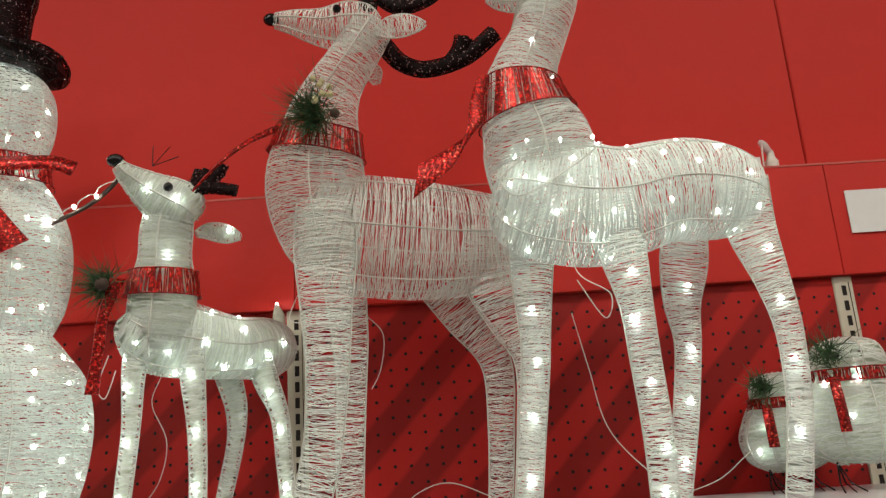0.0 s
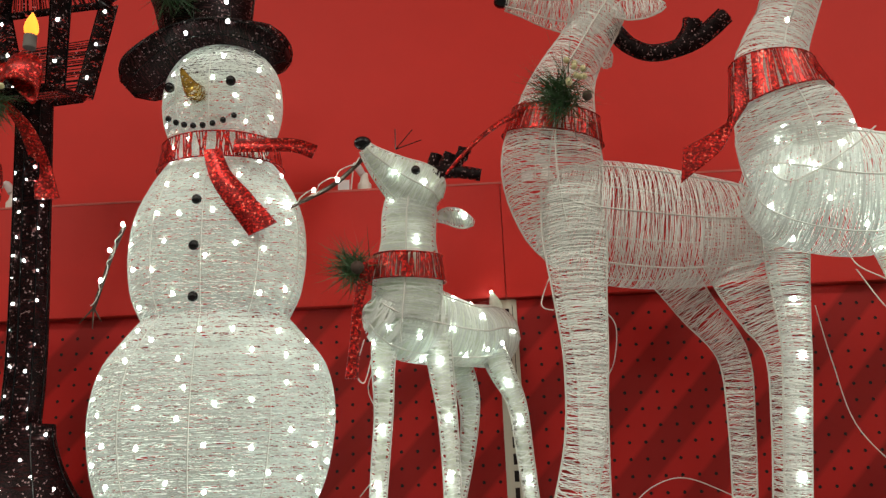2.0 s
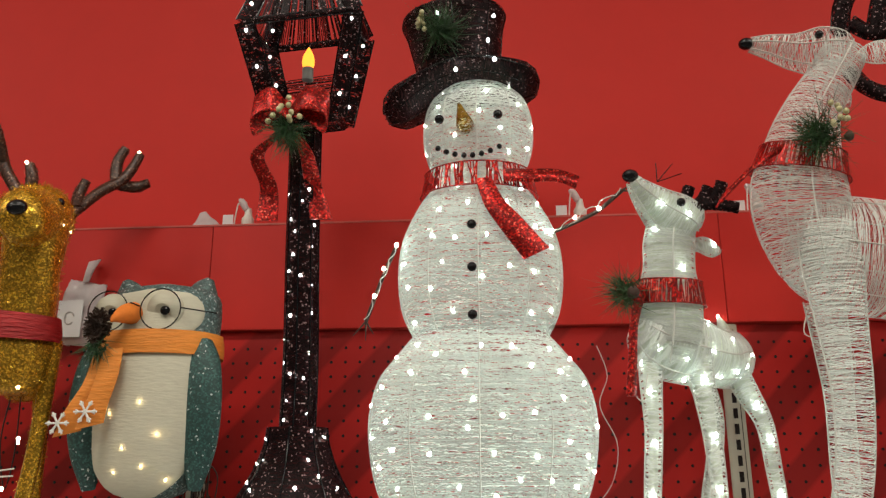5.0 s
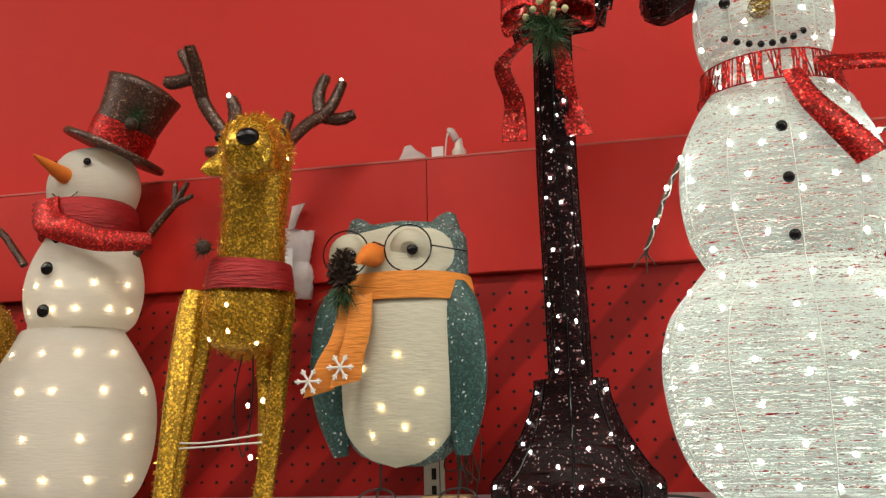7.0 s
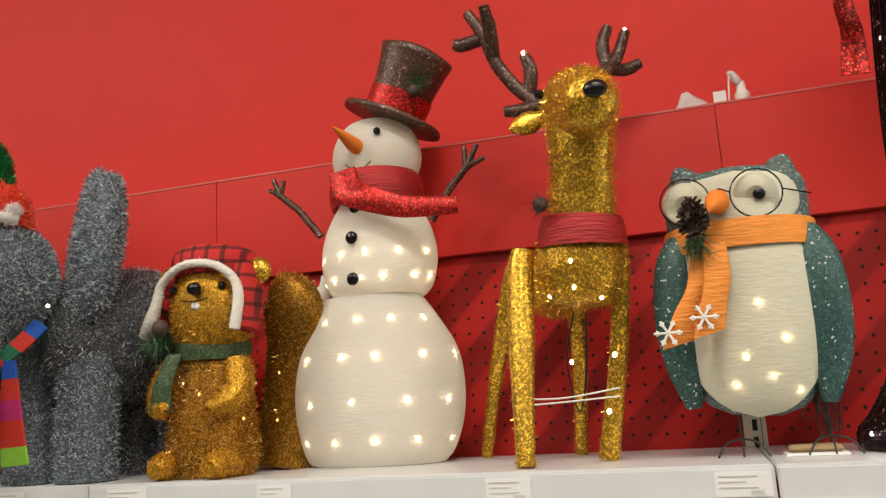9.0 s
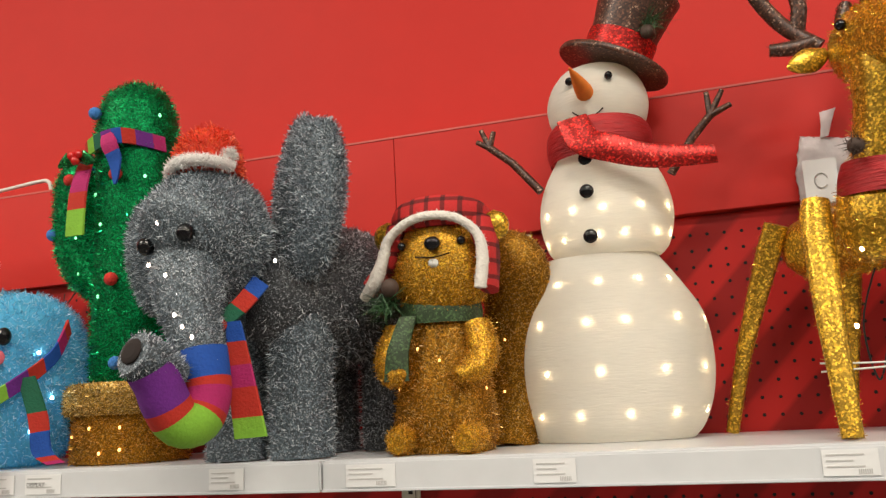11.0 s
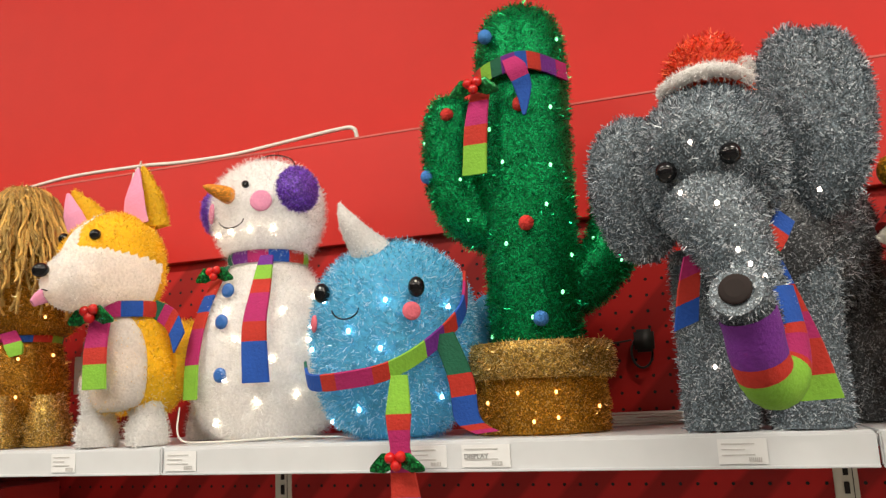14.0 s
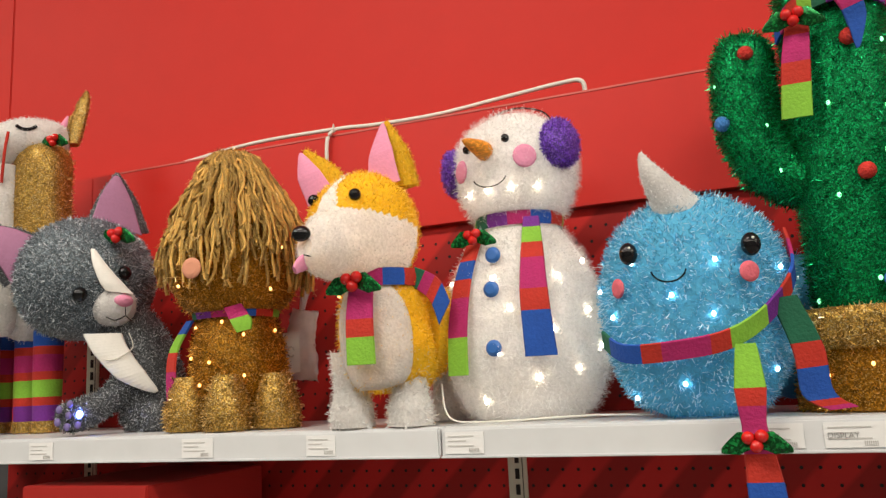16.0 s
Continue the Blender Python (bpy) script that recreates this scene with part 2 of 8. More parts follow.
# ---- materials ----
def material(name, colour, rough=0.6, metal=0.0, var=0.15, scale=60.0, bump=0.0, stretch=(1, 1, 1), spec=0.5, island=0.0, sheen=0.0, obj=0.0, transl=0.0, glint=None):
    """A surface with grain at two scales, relief, and variation from piece to piece."""
    m = bpy.data.materials.new(name)
    m.use_nodes = True
    n, l = m.node_tree.nodes, m.node_tree.links
    b = n["Principled BSDF"]
    b.inputs["Roughness"].default_value, b.inputs["Metallic"].default_value = rough, metal
    b.inputs["Specular IOR Level"].default_value = spec
    b.inputs["Sheen Weight"].default_value = sheen
    tc = n.new("ShaderNodeTexCoord")
    mp = n.new("ShaderNodeMapping")
    mp.inputs["Scale"].default_value = stretch
    l.new(tc.outputs["Object"], mp.inputs[0])
    fine, big = n.new("ShaderNodeTexNoise"), n.new("ShaderNodeTexNoise")
    fine.inputs["Scale"].default_value, fine.inputs["Detail"].default_value = scale, 4
    big.inputs["Scale"].default_value, big.inputs["Detail"].default_value = scale / 9, 3
    l.new(mp.outputs[0], fine.inputs["Vector"])
    l.new(mp.outputs[0], big.inputs["Vector"])
    add = n.new("ShaderNodeMath")
    add.operation = "ADD"
    l.new(fine.outputs["Fac"], add.inputs[0])
    l.new(big.outputs["Fac"], add.inputs[1])
    src = add.outputs[0]
    for amount, kind, socket in ((island, "ShaderNodeNewGeometry", "Random Per Island"), (obj, "ShaderNodeObjectInfo", "Random")):
        if amount:
            g = n.new(kind)
            mad = n.new("ShaderNodeMath")
            mad.operation = "MULTIPLY_ADD"
            l.new(g.outputs[socket], mad.inputs[0])
            mad.inputs[1].default_value = amount * 2
            ad2 = n.new("ShaderNodeMath")
            ad2.operation = "SUBTRACT"
            l.new(src, mad.inputs[2])
            l.new(mad.outputs[0], ad2.inputs[0])
            ad2.inputs[1].default_value = amount
            src = ad2.outputs[0]
    ramp = n.new("ShaderNodeMapRange")
    ramp.inputs["From Min"].default_value, ramp.inputs["From Max"].default_value = 0.5, 1.5
    ramp.inputs["To Min"].default_value, ramp.inputs["To Max"].default_value = 1 - var, 1 + var
    l.new(src, ramp.inputs["Value"])
    mul = n.new("ShaderNodeVectorMath")
    mul.operation = "SCALE"
    mul.inputs[0].default_value = colour
    l.new(ramp.outputs[0], mul.inputs["Scale"])
    l.new(mul.outputs[0], b.inputs["Base Color"])
    # a share of the pieces is coloured pale to stand in for glints
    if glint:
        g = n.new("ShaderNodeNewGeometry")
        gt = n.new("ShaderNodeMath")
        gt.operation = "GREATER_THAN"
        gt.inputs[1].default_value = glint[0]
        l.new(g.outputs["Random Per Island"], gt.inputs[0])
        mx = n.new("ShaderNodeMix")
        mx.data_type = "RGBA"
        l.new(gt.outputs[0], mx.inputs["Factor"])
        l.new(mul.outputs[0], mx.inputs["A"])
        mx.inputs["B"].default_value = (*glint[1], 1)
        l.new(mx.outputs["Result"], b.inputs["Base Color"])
    if bump:
        bp = n.new("ShaderNodeBump")
        bp.inputs["Strength"].default_value, bp.inputs["Distance"].default_value = bump, 0.004
        l.new(fine.outputs["Fac"], bp.inputs["Height"])
        l.new(bp.outputs[0], b.inputs["Normal"])
    if transl:
        t = n.new("ShaderNodeBsdfTranslucent")
        l.new(mul.outputs[0], t.inputs[0])
        mx = n.new("ShaderNodeMixShader")
        mx.inputs[0].default_value = transl
        l.new(b.outputs[0], mx.inputs[1])
        l.new(t.outputs[0], mx.inputs[2])
        l.new(mx.outputs[0], n["Material Output"].inputs[0])
    return m


def glitter(name, colour, rough=0.3, metal=0.5, cells=500.0, var=0.7, deep=0.35, spark=None, transl=0.0):
    """Cloth strewn with tiny flakes, each tilted its own way."""
    m = material(name, colour, rough, metal, var=0.25, scale=90, transl=transl)
    n, l = m.node_tree.nodes, m.node_tree.links
    tc = n.new("ShaderNodeTexCoord")
    vo = n.new("ShaderNodeTexVoronoi")
    vo.inputs["Scale"].default_value = cells
    l.new(tc.outputs["Object"], vo.inputs["Vector"])
    b = n["Principled BSDF"]
    old = b.inputs["Base Color"].links[0].from_socket
    sep = n.new("ShaderNodeSeparateColor")
    l.new(vo.outputs["Color"], sep.inputs[0])
    pw = n.new("ShaderNodeMath")
    pw.operation = "POWER"
    pw.inputs[1].default_value = 3.0
    l.new(sep.outputs[0], pw.inputs[0])
    mr = n.new("ShaderNodeMapRange")
    mr.inputs["To Min"].default_value, mr.inputs["To Max"].default_value = deep, deep + 2.4 * var
    l.new(pw.outputs[0], mr.inputs["Value"])
    mul = n.new("ShaderNodeVectorMath")
    mul.operation = "SCALE"
    l.new(old, mul.inputs[0])
    l.new(mr.outputs[0], mul.inputs["Scale"])
    l.new(mul.outputs[0], b.inputs["Base Color"])
    # some flakes get a bright base colour, as painted sparkle
    if spark:
        gt = n.new("ShaderNodeMath")
        gt.operation = "GREATER_THAN"
        gt.inputs[1].default_value = spark[0]
        l.new(sep.outputs[2], gt.inputs[0])
        mx = n.new("ShaderNodeMix")
        mx.data_type = "RGBA"
        l.new(gt.outputs[0], mx.inputs["Factor"])
        l.new(mul.outputs[0], mx.inputs["A"])
        mx.inputs["B"].default_value = (*spark[1], 1)
        l.new(mx.outputs["Result"], b.inputs["Base Color"])
    bp = n.new("ShaderNodeBump")
    bp.inputs["Strength"].default_value, bp.inputs["Distance"].default_value = 0.9, 0.003
    l.new(sep.outputs[1], bp.inputs["Height"])
    l.new(bp.outputs[0], b.inputs["Normal"])
    return m


def glow(name, colour, strength):
    m = bpy.data.materials.new(name)
    m.use_nodes = True
    b = m.node_tree.nodes["Principled BSDF"]
    b.inputs["Base Color"].default_value = (*colour, 1)
    b.inputs["Emission Color"].default_value = (*colour, 1)
    b.inputs["Emission Strength"].default_value = strength
    return m


RED_WALL = material("red_wall_paint", (0.52, 0.022, 0.015), 0.6, var=0.05, scale=14, bump=0.02, spec=0.25)
RED_PANEL = material("red_header_laminate", (0.52, 0.018, 0.012), 0.5, var=0.05, scale=20, bump=0.01, spec=0.3)
RED_CARTON = material("red_carton", (0.33, 0.014, 0.010), 0.5, var=0.08, scale=20)
STEEL = material("cream_painted_steel", (0.56, 0.52, 0.42), 0.45, var=0.08, scale=40)
SHELF_WHITE = material("white_enamel_shelf", (0.60, 0.61, 0.625), 0.28, var=0.06, scale=30, bump=0.01)
HOLE = material("dark_hole", (0.012, 0.006, 0.005), 0.9, var=0.1)
PAPER = material("white_paper", (0.72, 0.72, 0.72), 0.7, var=0.04, scale=80)
INK = material("grey_print", (0.50, 0.49, 0.48), 0.8, var=0.1)
FLOOR = material("polished_floor", (0.15, 0.145, 0.135), 0.25, var=0.1, scale=6)
CEIL = material("white_ceiling", (0.75, 0.74, 0.71), 0.8, var=0.04, scale=30)
AISLE = material("grey_shelving", (0.13, 0.125, 0.12), 0.7, var=0.2, scale=8)
DARK = material("dark_goods", (0.03, 0.028, 0.03), 0.7, var=0.4, scale=12)
THREAD = material("white_glitter_thread", (0.78, 0.83, 0.79), 0.4, var=0.16, scale=300, island=0.6, transl=0.18)
WIRE = material("white_frame_wire", (0.66, 0.67, 0.62), 0.45, var=0.1)
LINING = material("white_gauze_lining", (0.74, 0.80, 0.70), 0.7, var=0.22, scale=160, transl=0.35)
BLACK = material("glossy_black", (0.006, 0.006, 0.007), 0.07, var=0.2, spec=0.35)
COOL = glow("cool_white_bulb", (0.86, 1.0, 0.92), 60)
WARM = glow("warm_white_bulb", (1.0, 0.76, 0.44), 16)
GREEN_N = material("fir_needles", (0.030, 0.085, 0.028), 0.5, var=0.5, scale=100, island=0.8)
BERRY = material("cream_berries", (0.50, 0.47, 0.26), 0.35, var=0.2, obj=0.3)
GOLD_TH = material("gold_glitter_thread", (0.55, 0.36, 0.06), 0.25, metal=0.6, var=0.5, scale=300, island=0.8)
TWIG = material("brown_twig", (0.055, 0.030, 0.020), 0.7, var=0.4, scale=90, bump=0.3)
CORD = material("white_cord", (0.66, 0.64, 0.58), 0.5, var=0.08)
DARK_CORD = material("dark_green_cord", (0.012, 0.014, 0.012), 0.5, var=0.2)

RED_GL = glitter("red_glitter_mesh", (0.40, 0.010, 0.007), 0.35, 0.6, 420, 0.8, 0.35, (0.95, (0.95, 0.16, 0.10)))
BLACK_TH = glitter("black_glitter_thread", (0.014, 0.004, 0.005), 0.45, 0.0, 500, 0.7, 0.3, (0.955, (0.42, 0.26, 0.26)))
BLACK_TH.node_tree.nodes["Principled BSDF"].inputs["Specular IOR Level"].default_value = 0.12
CREAM = material("cream_sisal", (0.70, 0.67, 0.53), 0.75, var=0.10, scale=190, bump=0.3, stretch=(0.35, 0.35, 1.6), transl=0.2)
SNOW_CREAM = material("pale_sisal", (0.68, 0.66, 0.60), 0.75, var=0.06, scale=190, bump=0.28, stretch=(0.3, 0.3, 1.8), transl=0.35)
WING_TEAL = glitter("deep_teal_sisal", (0.030, 0.088, 0.080), 0.5, 0.05, 420, 0.5, 0.6, (0.975, (0.5, 0.56, 0.56)))
TEAL = glitter("teal_sisal", (0.085, 0.14, 0.135), 0.5, 0.05, 420, 0.6, 0.6, (0.95, (0.5, 0.56, 0.56)))
ORANGE = material("orange_sisal", (0.72, 0.24, 0.03), 0.7, var=0.25, scale=160, bump=0.6, stretch=(0.3, 0.3, 1.8))
ORANGE_FELT = material("orange_felt", (0.75, 0.20, 0.02), 0.8, var=0.15, scale=120, bump=0.2)
GOLD = glitter("gold_tinsel_cloth", (0.62, 0.36, 0.035), 0.3, 0.7, 420, 0.7, 0.5)
GOLD_T = material("gold_tinsel", (0.74, 0.46, 0.06), 0.24, metal=0.8, var=0.4, scale=200, island=0.5)
BROWN_GL = glitter("brown_glitter", (0.070, 0.028, 0.016), 0.4, 0.1, 420, 0.8, 0.5, (0.95, (0.35, 0.22, 0.15)))
DARK_RED = material("dark_red_sisal", (0.34, 0.014, 0.016), 0.5, metal=0.3, var=0.5, scale=170, bump=0.8, stretch=(0.3, 0.3, 1.8))
RED_SIS = glitter("red_sisal", (0.44, 0.014, 0.010), 0.4, 0.5, 420, 0.7, 0.5, (0.975, (0.8, 0.12, 0.08)))
GREEN_SIS = glitter("green_sisal", (0.045, 0.085, 0.03), 0.5, 0.1, 420, 0.6, 0.5)
def plaid(name, colour, pitch):
    """Woven check: dark bands across a plain ground, both ways."""
    m = material(name, colour, 0.85, var=0.2, scale=260, bump=0.4)
    n, l = m.node_tree.nodes, m.node_tree.links
    tc, sep = n.new("ShaderNodeTexCoord"), n.new("ShaderNodeSeparateXYZ")
    l.new(tc.outputs["Object"], sep.inputs[0])
    src = n["Principled BSDF"].inputs["Base Color"].links[0].from_socket
    for axis, shift in (("X", 0.0), ("Z", 0.3)):
        mul, sn, mr, sc = n.new("ShaderNodeMath"), n.new("ShaderNodeMath"), n.new("ShaderNodeMapRange"), n.new("ShaderNodeVectorMath")
        mul.operation, sn.operation, sc.operation = "MULTIPLY_ADD", "SINE", "SCALE"
        mul.inputs[1].default_value, mul.inputs[2].default_value = 2 * math.pi / pitch, shift
        l.new(sep.outputs[axis], mul.inputs[0])
        l.new(mul.outputs[0], sn.inputs[0])
        mr.inputs["From Min"].default_value, mr.inputs["From Max"].default_value = 0.55, 0.75
        mr.inputs["To Min"].default_value, mr.inputs["To Max"].default_value = 1.0, 0.32
        l.new(sn.outputs[0], mr.inputs["Value"])
        l.new(src, sc.inputs[0])
        l.new(mr.outputs[0], sc.inputs["Scale"])
        src = sc.outputs[0]
    l.new(src, n["Principled BSDF"].inputs["Base Color"])
    return m


PLAID = plaid("red_plaid_wool", (0.46, 0.016, 0.016), 0.022)
FLEECE = material("white_fleece", (0.74, 0.70, 0.64), 0.9, var=0.15, scale=220, bump=0.8)
MAGENTA = material("magenta_knit", (0.358, 0.009, 0.108), 0.85, var=0.18, scale=260, bump=0.35)
BLUE_K = material("blue_knit", (0.006, 0.064, 0.332), 0.85, var=0.18, scale=260, bump=0.35)
RED_K = material("red_knit", (0.422, 0.020, 0.008), 0.85, var=0.18, scale=260, bump=0.35)
LIME_K = material("lime_knit", (0.192, 0.422, 0.032), 0.85, var=0.18, scale=260, bump=0.35)
GREEN_K = material("green_knit", (0.005, 0.096, 0.048), 0.85, var=0.18, scale=260, bump=0.35)
PURPLE_K = material("purple_knit", (0.128, 0.012, 0.204), 0.85, var=0.18, scale=260, bump=0.35)
KNIT = [MAGENTA, BLUE_K, RED_K, LIME_K, GREEN_K, PURPLE_K]
PINK = material("pink_felt", (0.70, 0.26, 0.40), 0.85, var=0.1, scale=200, bump=0.2)
PINK2 = material("rose_felt", (0.62, 0.12, 0.16), 0.85, var=0.2, scale=300, bump=0.4)
MAUVE = material("mauve_felt", (0.34, 0.15, 0.26), 0.85, var=0.1, scale=200, bump=0.2)
LILAC = material("lilac_felt", (0.17, 0.13, 0.32), 0.85, var=0.1, scale=200, bump=0.2)
WHITE_FELT = material("white_felt", (0.78, 0.76, 0.72), 0.85, var=0.06, scale=200, bump=0.2)
HOLLY = glitter("green_holly_foil", (0.01, 0.20, 0.045), 0.25, 0.6, 420, 0.8, 0.4)
RED_BERRY = material("red_berry", (0.55, 0.012, 0.010), 0.2, var=0.2)
BUTTON_B = material("blue_button", (0.03, 0.13, 0.42), 0.3, var=0.1)
PLASTIC = material("clear_plastic_bag", (0.80, 0.76, 0.76), 0.12, var=0.2, scale=60, bump=0.8, transl=0.45)


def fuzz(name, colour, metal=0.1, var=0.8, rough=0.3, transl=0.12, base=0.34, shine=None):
    """Base cloth and strands of one tinsel colour. shine: pale colour painted on some as glints."""
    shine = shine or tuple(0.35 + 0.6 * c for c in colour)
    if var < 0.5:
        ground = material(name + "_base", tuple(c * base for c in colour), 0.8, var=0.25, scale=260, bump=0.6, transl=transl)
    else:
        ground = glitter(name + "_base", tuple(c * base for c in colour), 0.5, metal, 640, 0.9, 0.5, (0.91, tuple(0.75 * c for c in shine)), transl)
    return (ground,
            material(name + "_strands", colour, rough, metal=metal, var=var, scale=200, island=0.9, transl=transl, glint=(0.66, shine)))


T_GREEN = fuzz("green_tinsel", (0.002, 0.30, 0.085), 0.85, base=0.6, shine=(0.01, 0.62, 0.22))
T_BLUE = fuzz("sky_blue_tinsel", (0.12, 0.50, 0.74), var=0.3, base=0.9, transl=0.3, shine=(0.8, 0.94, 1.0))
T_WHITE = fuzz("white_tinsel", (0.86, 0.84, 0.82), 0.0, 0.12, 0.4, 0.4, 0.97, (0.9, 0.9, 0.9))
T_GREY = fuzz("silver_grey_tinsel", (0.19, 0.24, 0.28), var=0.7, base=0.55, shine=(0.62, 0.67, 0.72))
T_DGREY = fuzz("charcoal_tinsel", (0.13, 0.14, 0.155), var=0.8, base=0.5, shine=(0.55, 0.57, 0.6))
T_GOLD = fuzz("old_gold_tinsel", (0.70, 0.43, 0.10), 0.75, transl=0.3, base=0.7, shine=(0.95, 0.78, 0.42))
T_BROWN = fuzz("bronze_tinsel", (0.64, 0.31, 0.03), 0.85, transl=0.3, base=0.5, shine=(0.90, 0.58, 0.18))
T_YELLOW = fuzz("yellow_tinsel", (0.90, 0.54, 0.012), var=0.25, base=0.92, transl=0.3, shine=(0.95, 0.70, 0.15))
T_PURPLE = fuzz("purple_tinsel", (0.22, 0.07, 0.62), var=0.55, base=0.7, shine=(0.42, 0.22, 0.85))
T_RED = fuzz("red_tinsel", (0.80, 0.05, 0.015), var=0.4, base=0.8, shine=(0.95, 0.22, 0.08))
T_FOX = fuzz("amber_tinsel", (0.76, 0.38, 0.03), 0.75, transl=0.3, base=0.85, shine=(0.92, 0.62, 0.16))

SOFT = glow("soft_white_bulb", (1.0, 0.86, 0.64), 9)
ICE = glow("ice_blue_bulb", (0.75, 0.95, 1.0), 10)
WARM_S = glow("dim_amber_bulb", (1.0, 0.50, 0.13), 2.4)
# ---- the wall, shelf and store ----
BAY = 0.914
POSTS = [0.664 - BAY * i for i in range(6)]
END = -4.15


def structure(name, geo, mats, label, category, smooth=False):
    return tagged(part(name, geo, mats, None, smooth=smooth), label, category, kind="structure")


structure("floor", box(-8, 6, -4.2, 4.2, -0.05, 0.0), FLOOR, "polished grey store floor", "floor")
structure("ceiling", box(-8, 6, -4.2, 4.2, 3.6, 3.7), CEIL, "white store ceiling", "ceiling")
fixtures = Geo()
for x, y in LAMPS:
    box(x - 0.64, x + 0.64, y - 0.19, y + 0.19, 3.50, 3.598, fixtures)
structure("ceiling_light_housings", fixtures, CEIL, "white housings of the ceiling lights", "light housing")
structure("wall_back", box(-8, 6, -4.3, -4.202, 0, 3.6), AISLE, "grey wall behind the aisle", "wall")
structure("wall_right", box(6.0, 6.1, -4.2, 4.2, 0, 3.6), CEIL, "pale side wall", "wall")
structure("wall_left", box(-8.1, -8.0, -4.2, 4.2, 0, 3.6), DARK, "dark far end of the aisle", "wall")
structure("wall_far", box(-8, 6, 4.2, 4.3, 0, 3.6), DARK, "dark wall behind the display", "wall")
# upper wall in panels with thin joints
SEAMS = [5.99, 0.70, -4.31, -7.99]
for a, b in zip(SEAMS, SEAMS[1:]):
    structure("wall_upper", box(b + 0.0012, a - 0.0012, 1.44, 1.50, 1.92, 3.598, bevel=0.002), RED_WALL, "smooth red painted wall above the display", "wall")
structure("wall_core", box(END, 5.9, 1.504, 1.54, 0.001, 3.59), RED_CARTON, "red wall core", "wall")

# red header over the pegboard, in bays
for i, x in enumerate([5.2, 4.3, 3.4, 2.5, POSTS[0] + BAY] + POSTS):
    lo = max(x - BAY, END)
    if x - lo < 0.05:
        continue
    structure("header_panel", box(lo + 0.0005, x - 0.0005, WALL - 0.015, 1.4395, 1.70, 1.897, bevel=0.0008), RED_PANEL, "red laminate header panel with a ledge on top", "panel")
structure("wall_ledge_back", box(END, 5.9, 1.4405, 1.4415, 1.89, 1.93), RED_WALL, "red wall behind the ledge", "wall")


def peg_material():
    """Red hardboard with broad slanting stripes in a darker red."""
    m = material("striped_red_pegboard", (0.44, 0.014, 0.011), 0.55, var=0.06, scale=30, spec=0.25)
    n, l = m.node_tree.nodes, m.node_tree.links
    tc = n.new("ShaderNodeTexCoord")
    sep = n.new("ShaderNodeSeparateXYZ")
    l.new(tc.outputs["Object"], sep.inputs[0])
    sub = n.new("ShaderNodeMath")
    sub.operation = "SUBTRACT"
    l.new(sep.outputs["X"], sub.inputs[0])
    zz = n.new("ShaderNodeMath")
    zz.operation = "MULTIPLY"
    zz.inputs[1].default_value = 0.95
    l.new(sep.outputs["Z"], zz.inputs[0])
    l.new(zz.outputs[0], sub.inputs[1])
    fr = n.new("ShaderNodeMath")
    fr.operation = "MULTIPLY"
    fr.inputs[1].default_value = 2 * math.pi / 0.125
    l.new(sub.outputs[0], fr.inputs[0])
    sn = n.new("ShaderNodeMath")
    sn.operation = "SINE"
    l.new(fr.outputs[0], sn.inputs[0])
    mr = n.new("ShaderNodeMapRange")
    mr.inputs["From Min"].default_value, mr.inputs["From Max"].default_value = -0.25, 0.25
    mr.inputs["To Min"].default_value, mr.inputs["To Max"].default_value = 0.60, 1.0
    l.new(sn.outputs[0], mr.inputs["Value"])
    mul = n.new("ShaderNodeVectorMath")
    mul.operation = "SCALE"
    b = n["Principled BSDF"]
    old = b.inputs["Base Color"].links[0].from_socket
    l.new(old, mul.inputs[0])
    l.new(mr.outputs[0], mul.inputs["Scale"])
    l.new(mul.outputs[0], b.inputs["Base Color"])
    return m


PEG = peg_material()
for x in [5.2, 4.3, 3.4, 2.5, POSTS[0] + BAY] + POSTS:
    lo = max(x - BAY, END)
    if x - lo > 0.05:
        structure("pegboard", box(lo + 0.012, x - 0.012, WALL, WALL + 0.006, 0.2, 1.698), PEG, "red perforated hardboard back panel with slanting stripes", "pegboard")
structure("pegboard_backing", box(END, 5.9, WALL + 0.02, WALL + 0.03, 0.1, 1.69), RED_CARTON, "red backing behind the perforated panels", "backing")
holes = Geo()
th6 = np.linspace(0, 2 * np.pi, 6, endpoint=False)
for x0 in POSTS + [POSTS[0] + BAY]:
    xs = x0 - 0.0254 * np.arange(1, 36)
    xs = xs[xs > END + 0.02]
    zs = [z for z in 1.388 + 0.0254 * np.arange(12)] + [z for z in 1.30 - 0.0254 * np.arange(12)]
    for z in zs:
        for x in xs:
            holes.add(np.stack([x + 0.0029 * np.cos(th6), np.full(6, WALL - 0.0006), z + 0.0029 * np.sin(th6)], -1), [list(range(6))])
tagged(structure("pegboard_holes", holes, HOLE, "rows of round holes in the hardboard", "holes"), kind="stuff")

for x in POSTS[:6]:
    if x < END:
        continue
    post = Geo()
    box(x - 0.016, x + 0.016, WALL - 0.004, WALL + 0.02, 0.1, 1.699, post, bevel=0.0015)
    for z in np.arange(0.60, 1.69, 0.0254):
        box(x - 0.0035, x + 0.0035, WALL - 0.0052, WALL, z, z + 0.0165, post, 1)
        box(x + 0.0085, x + 0.0095, WALL - 0.0048, WALL, z - 0.003, z + 0.0225, post, 1)
    structure("upright_post", post, [STEEL, HOLE], "cream steel upright with a row of slots", "upright")

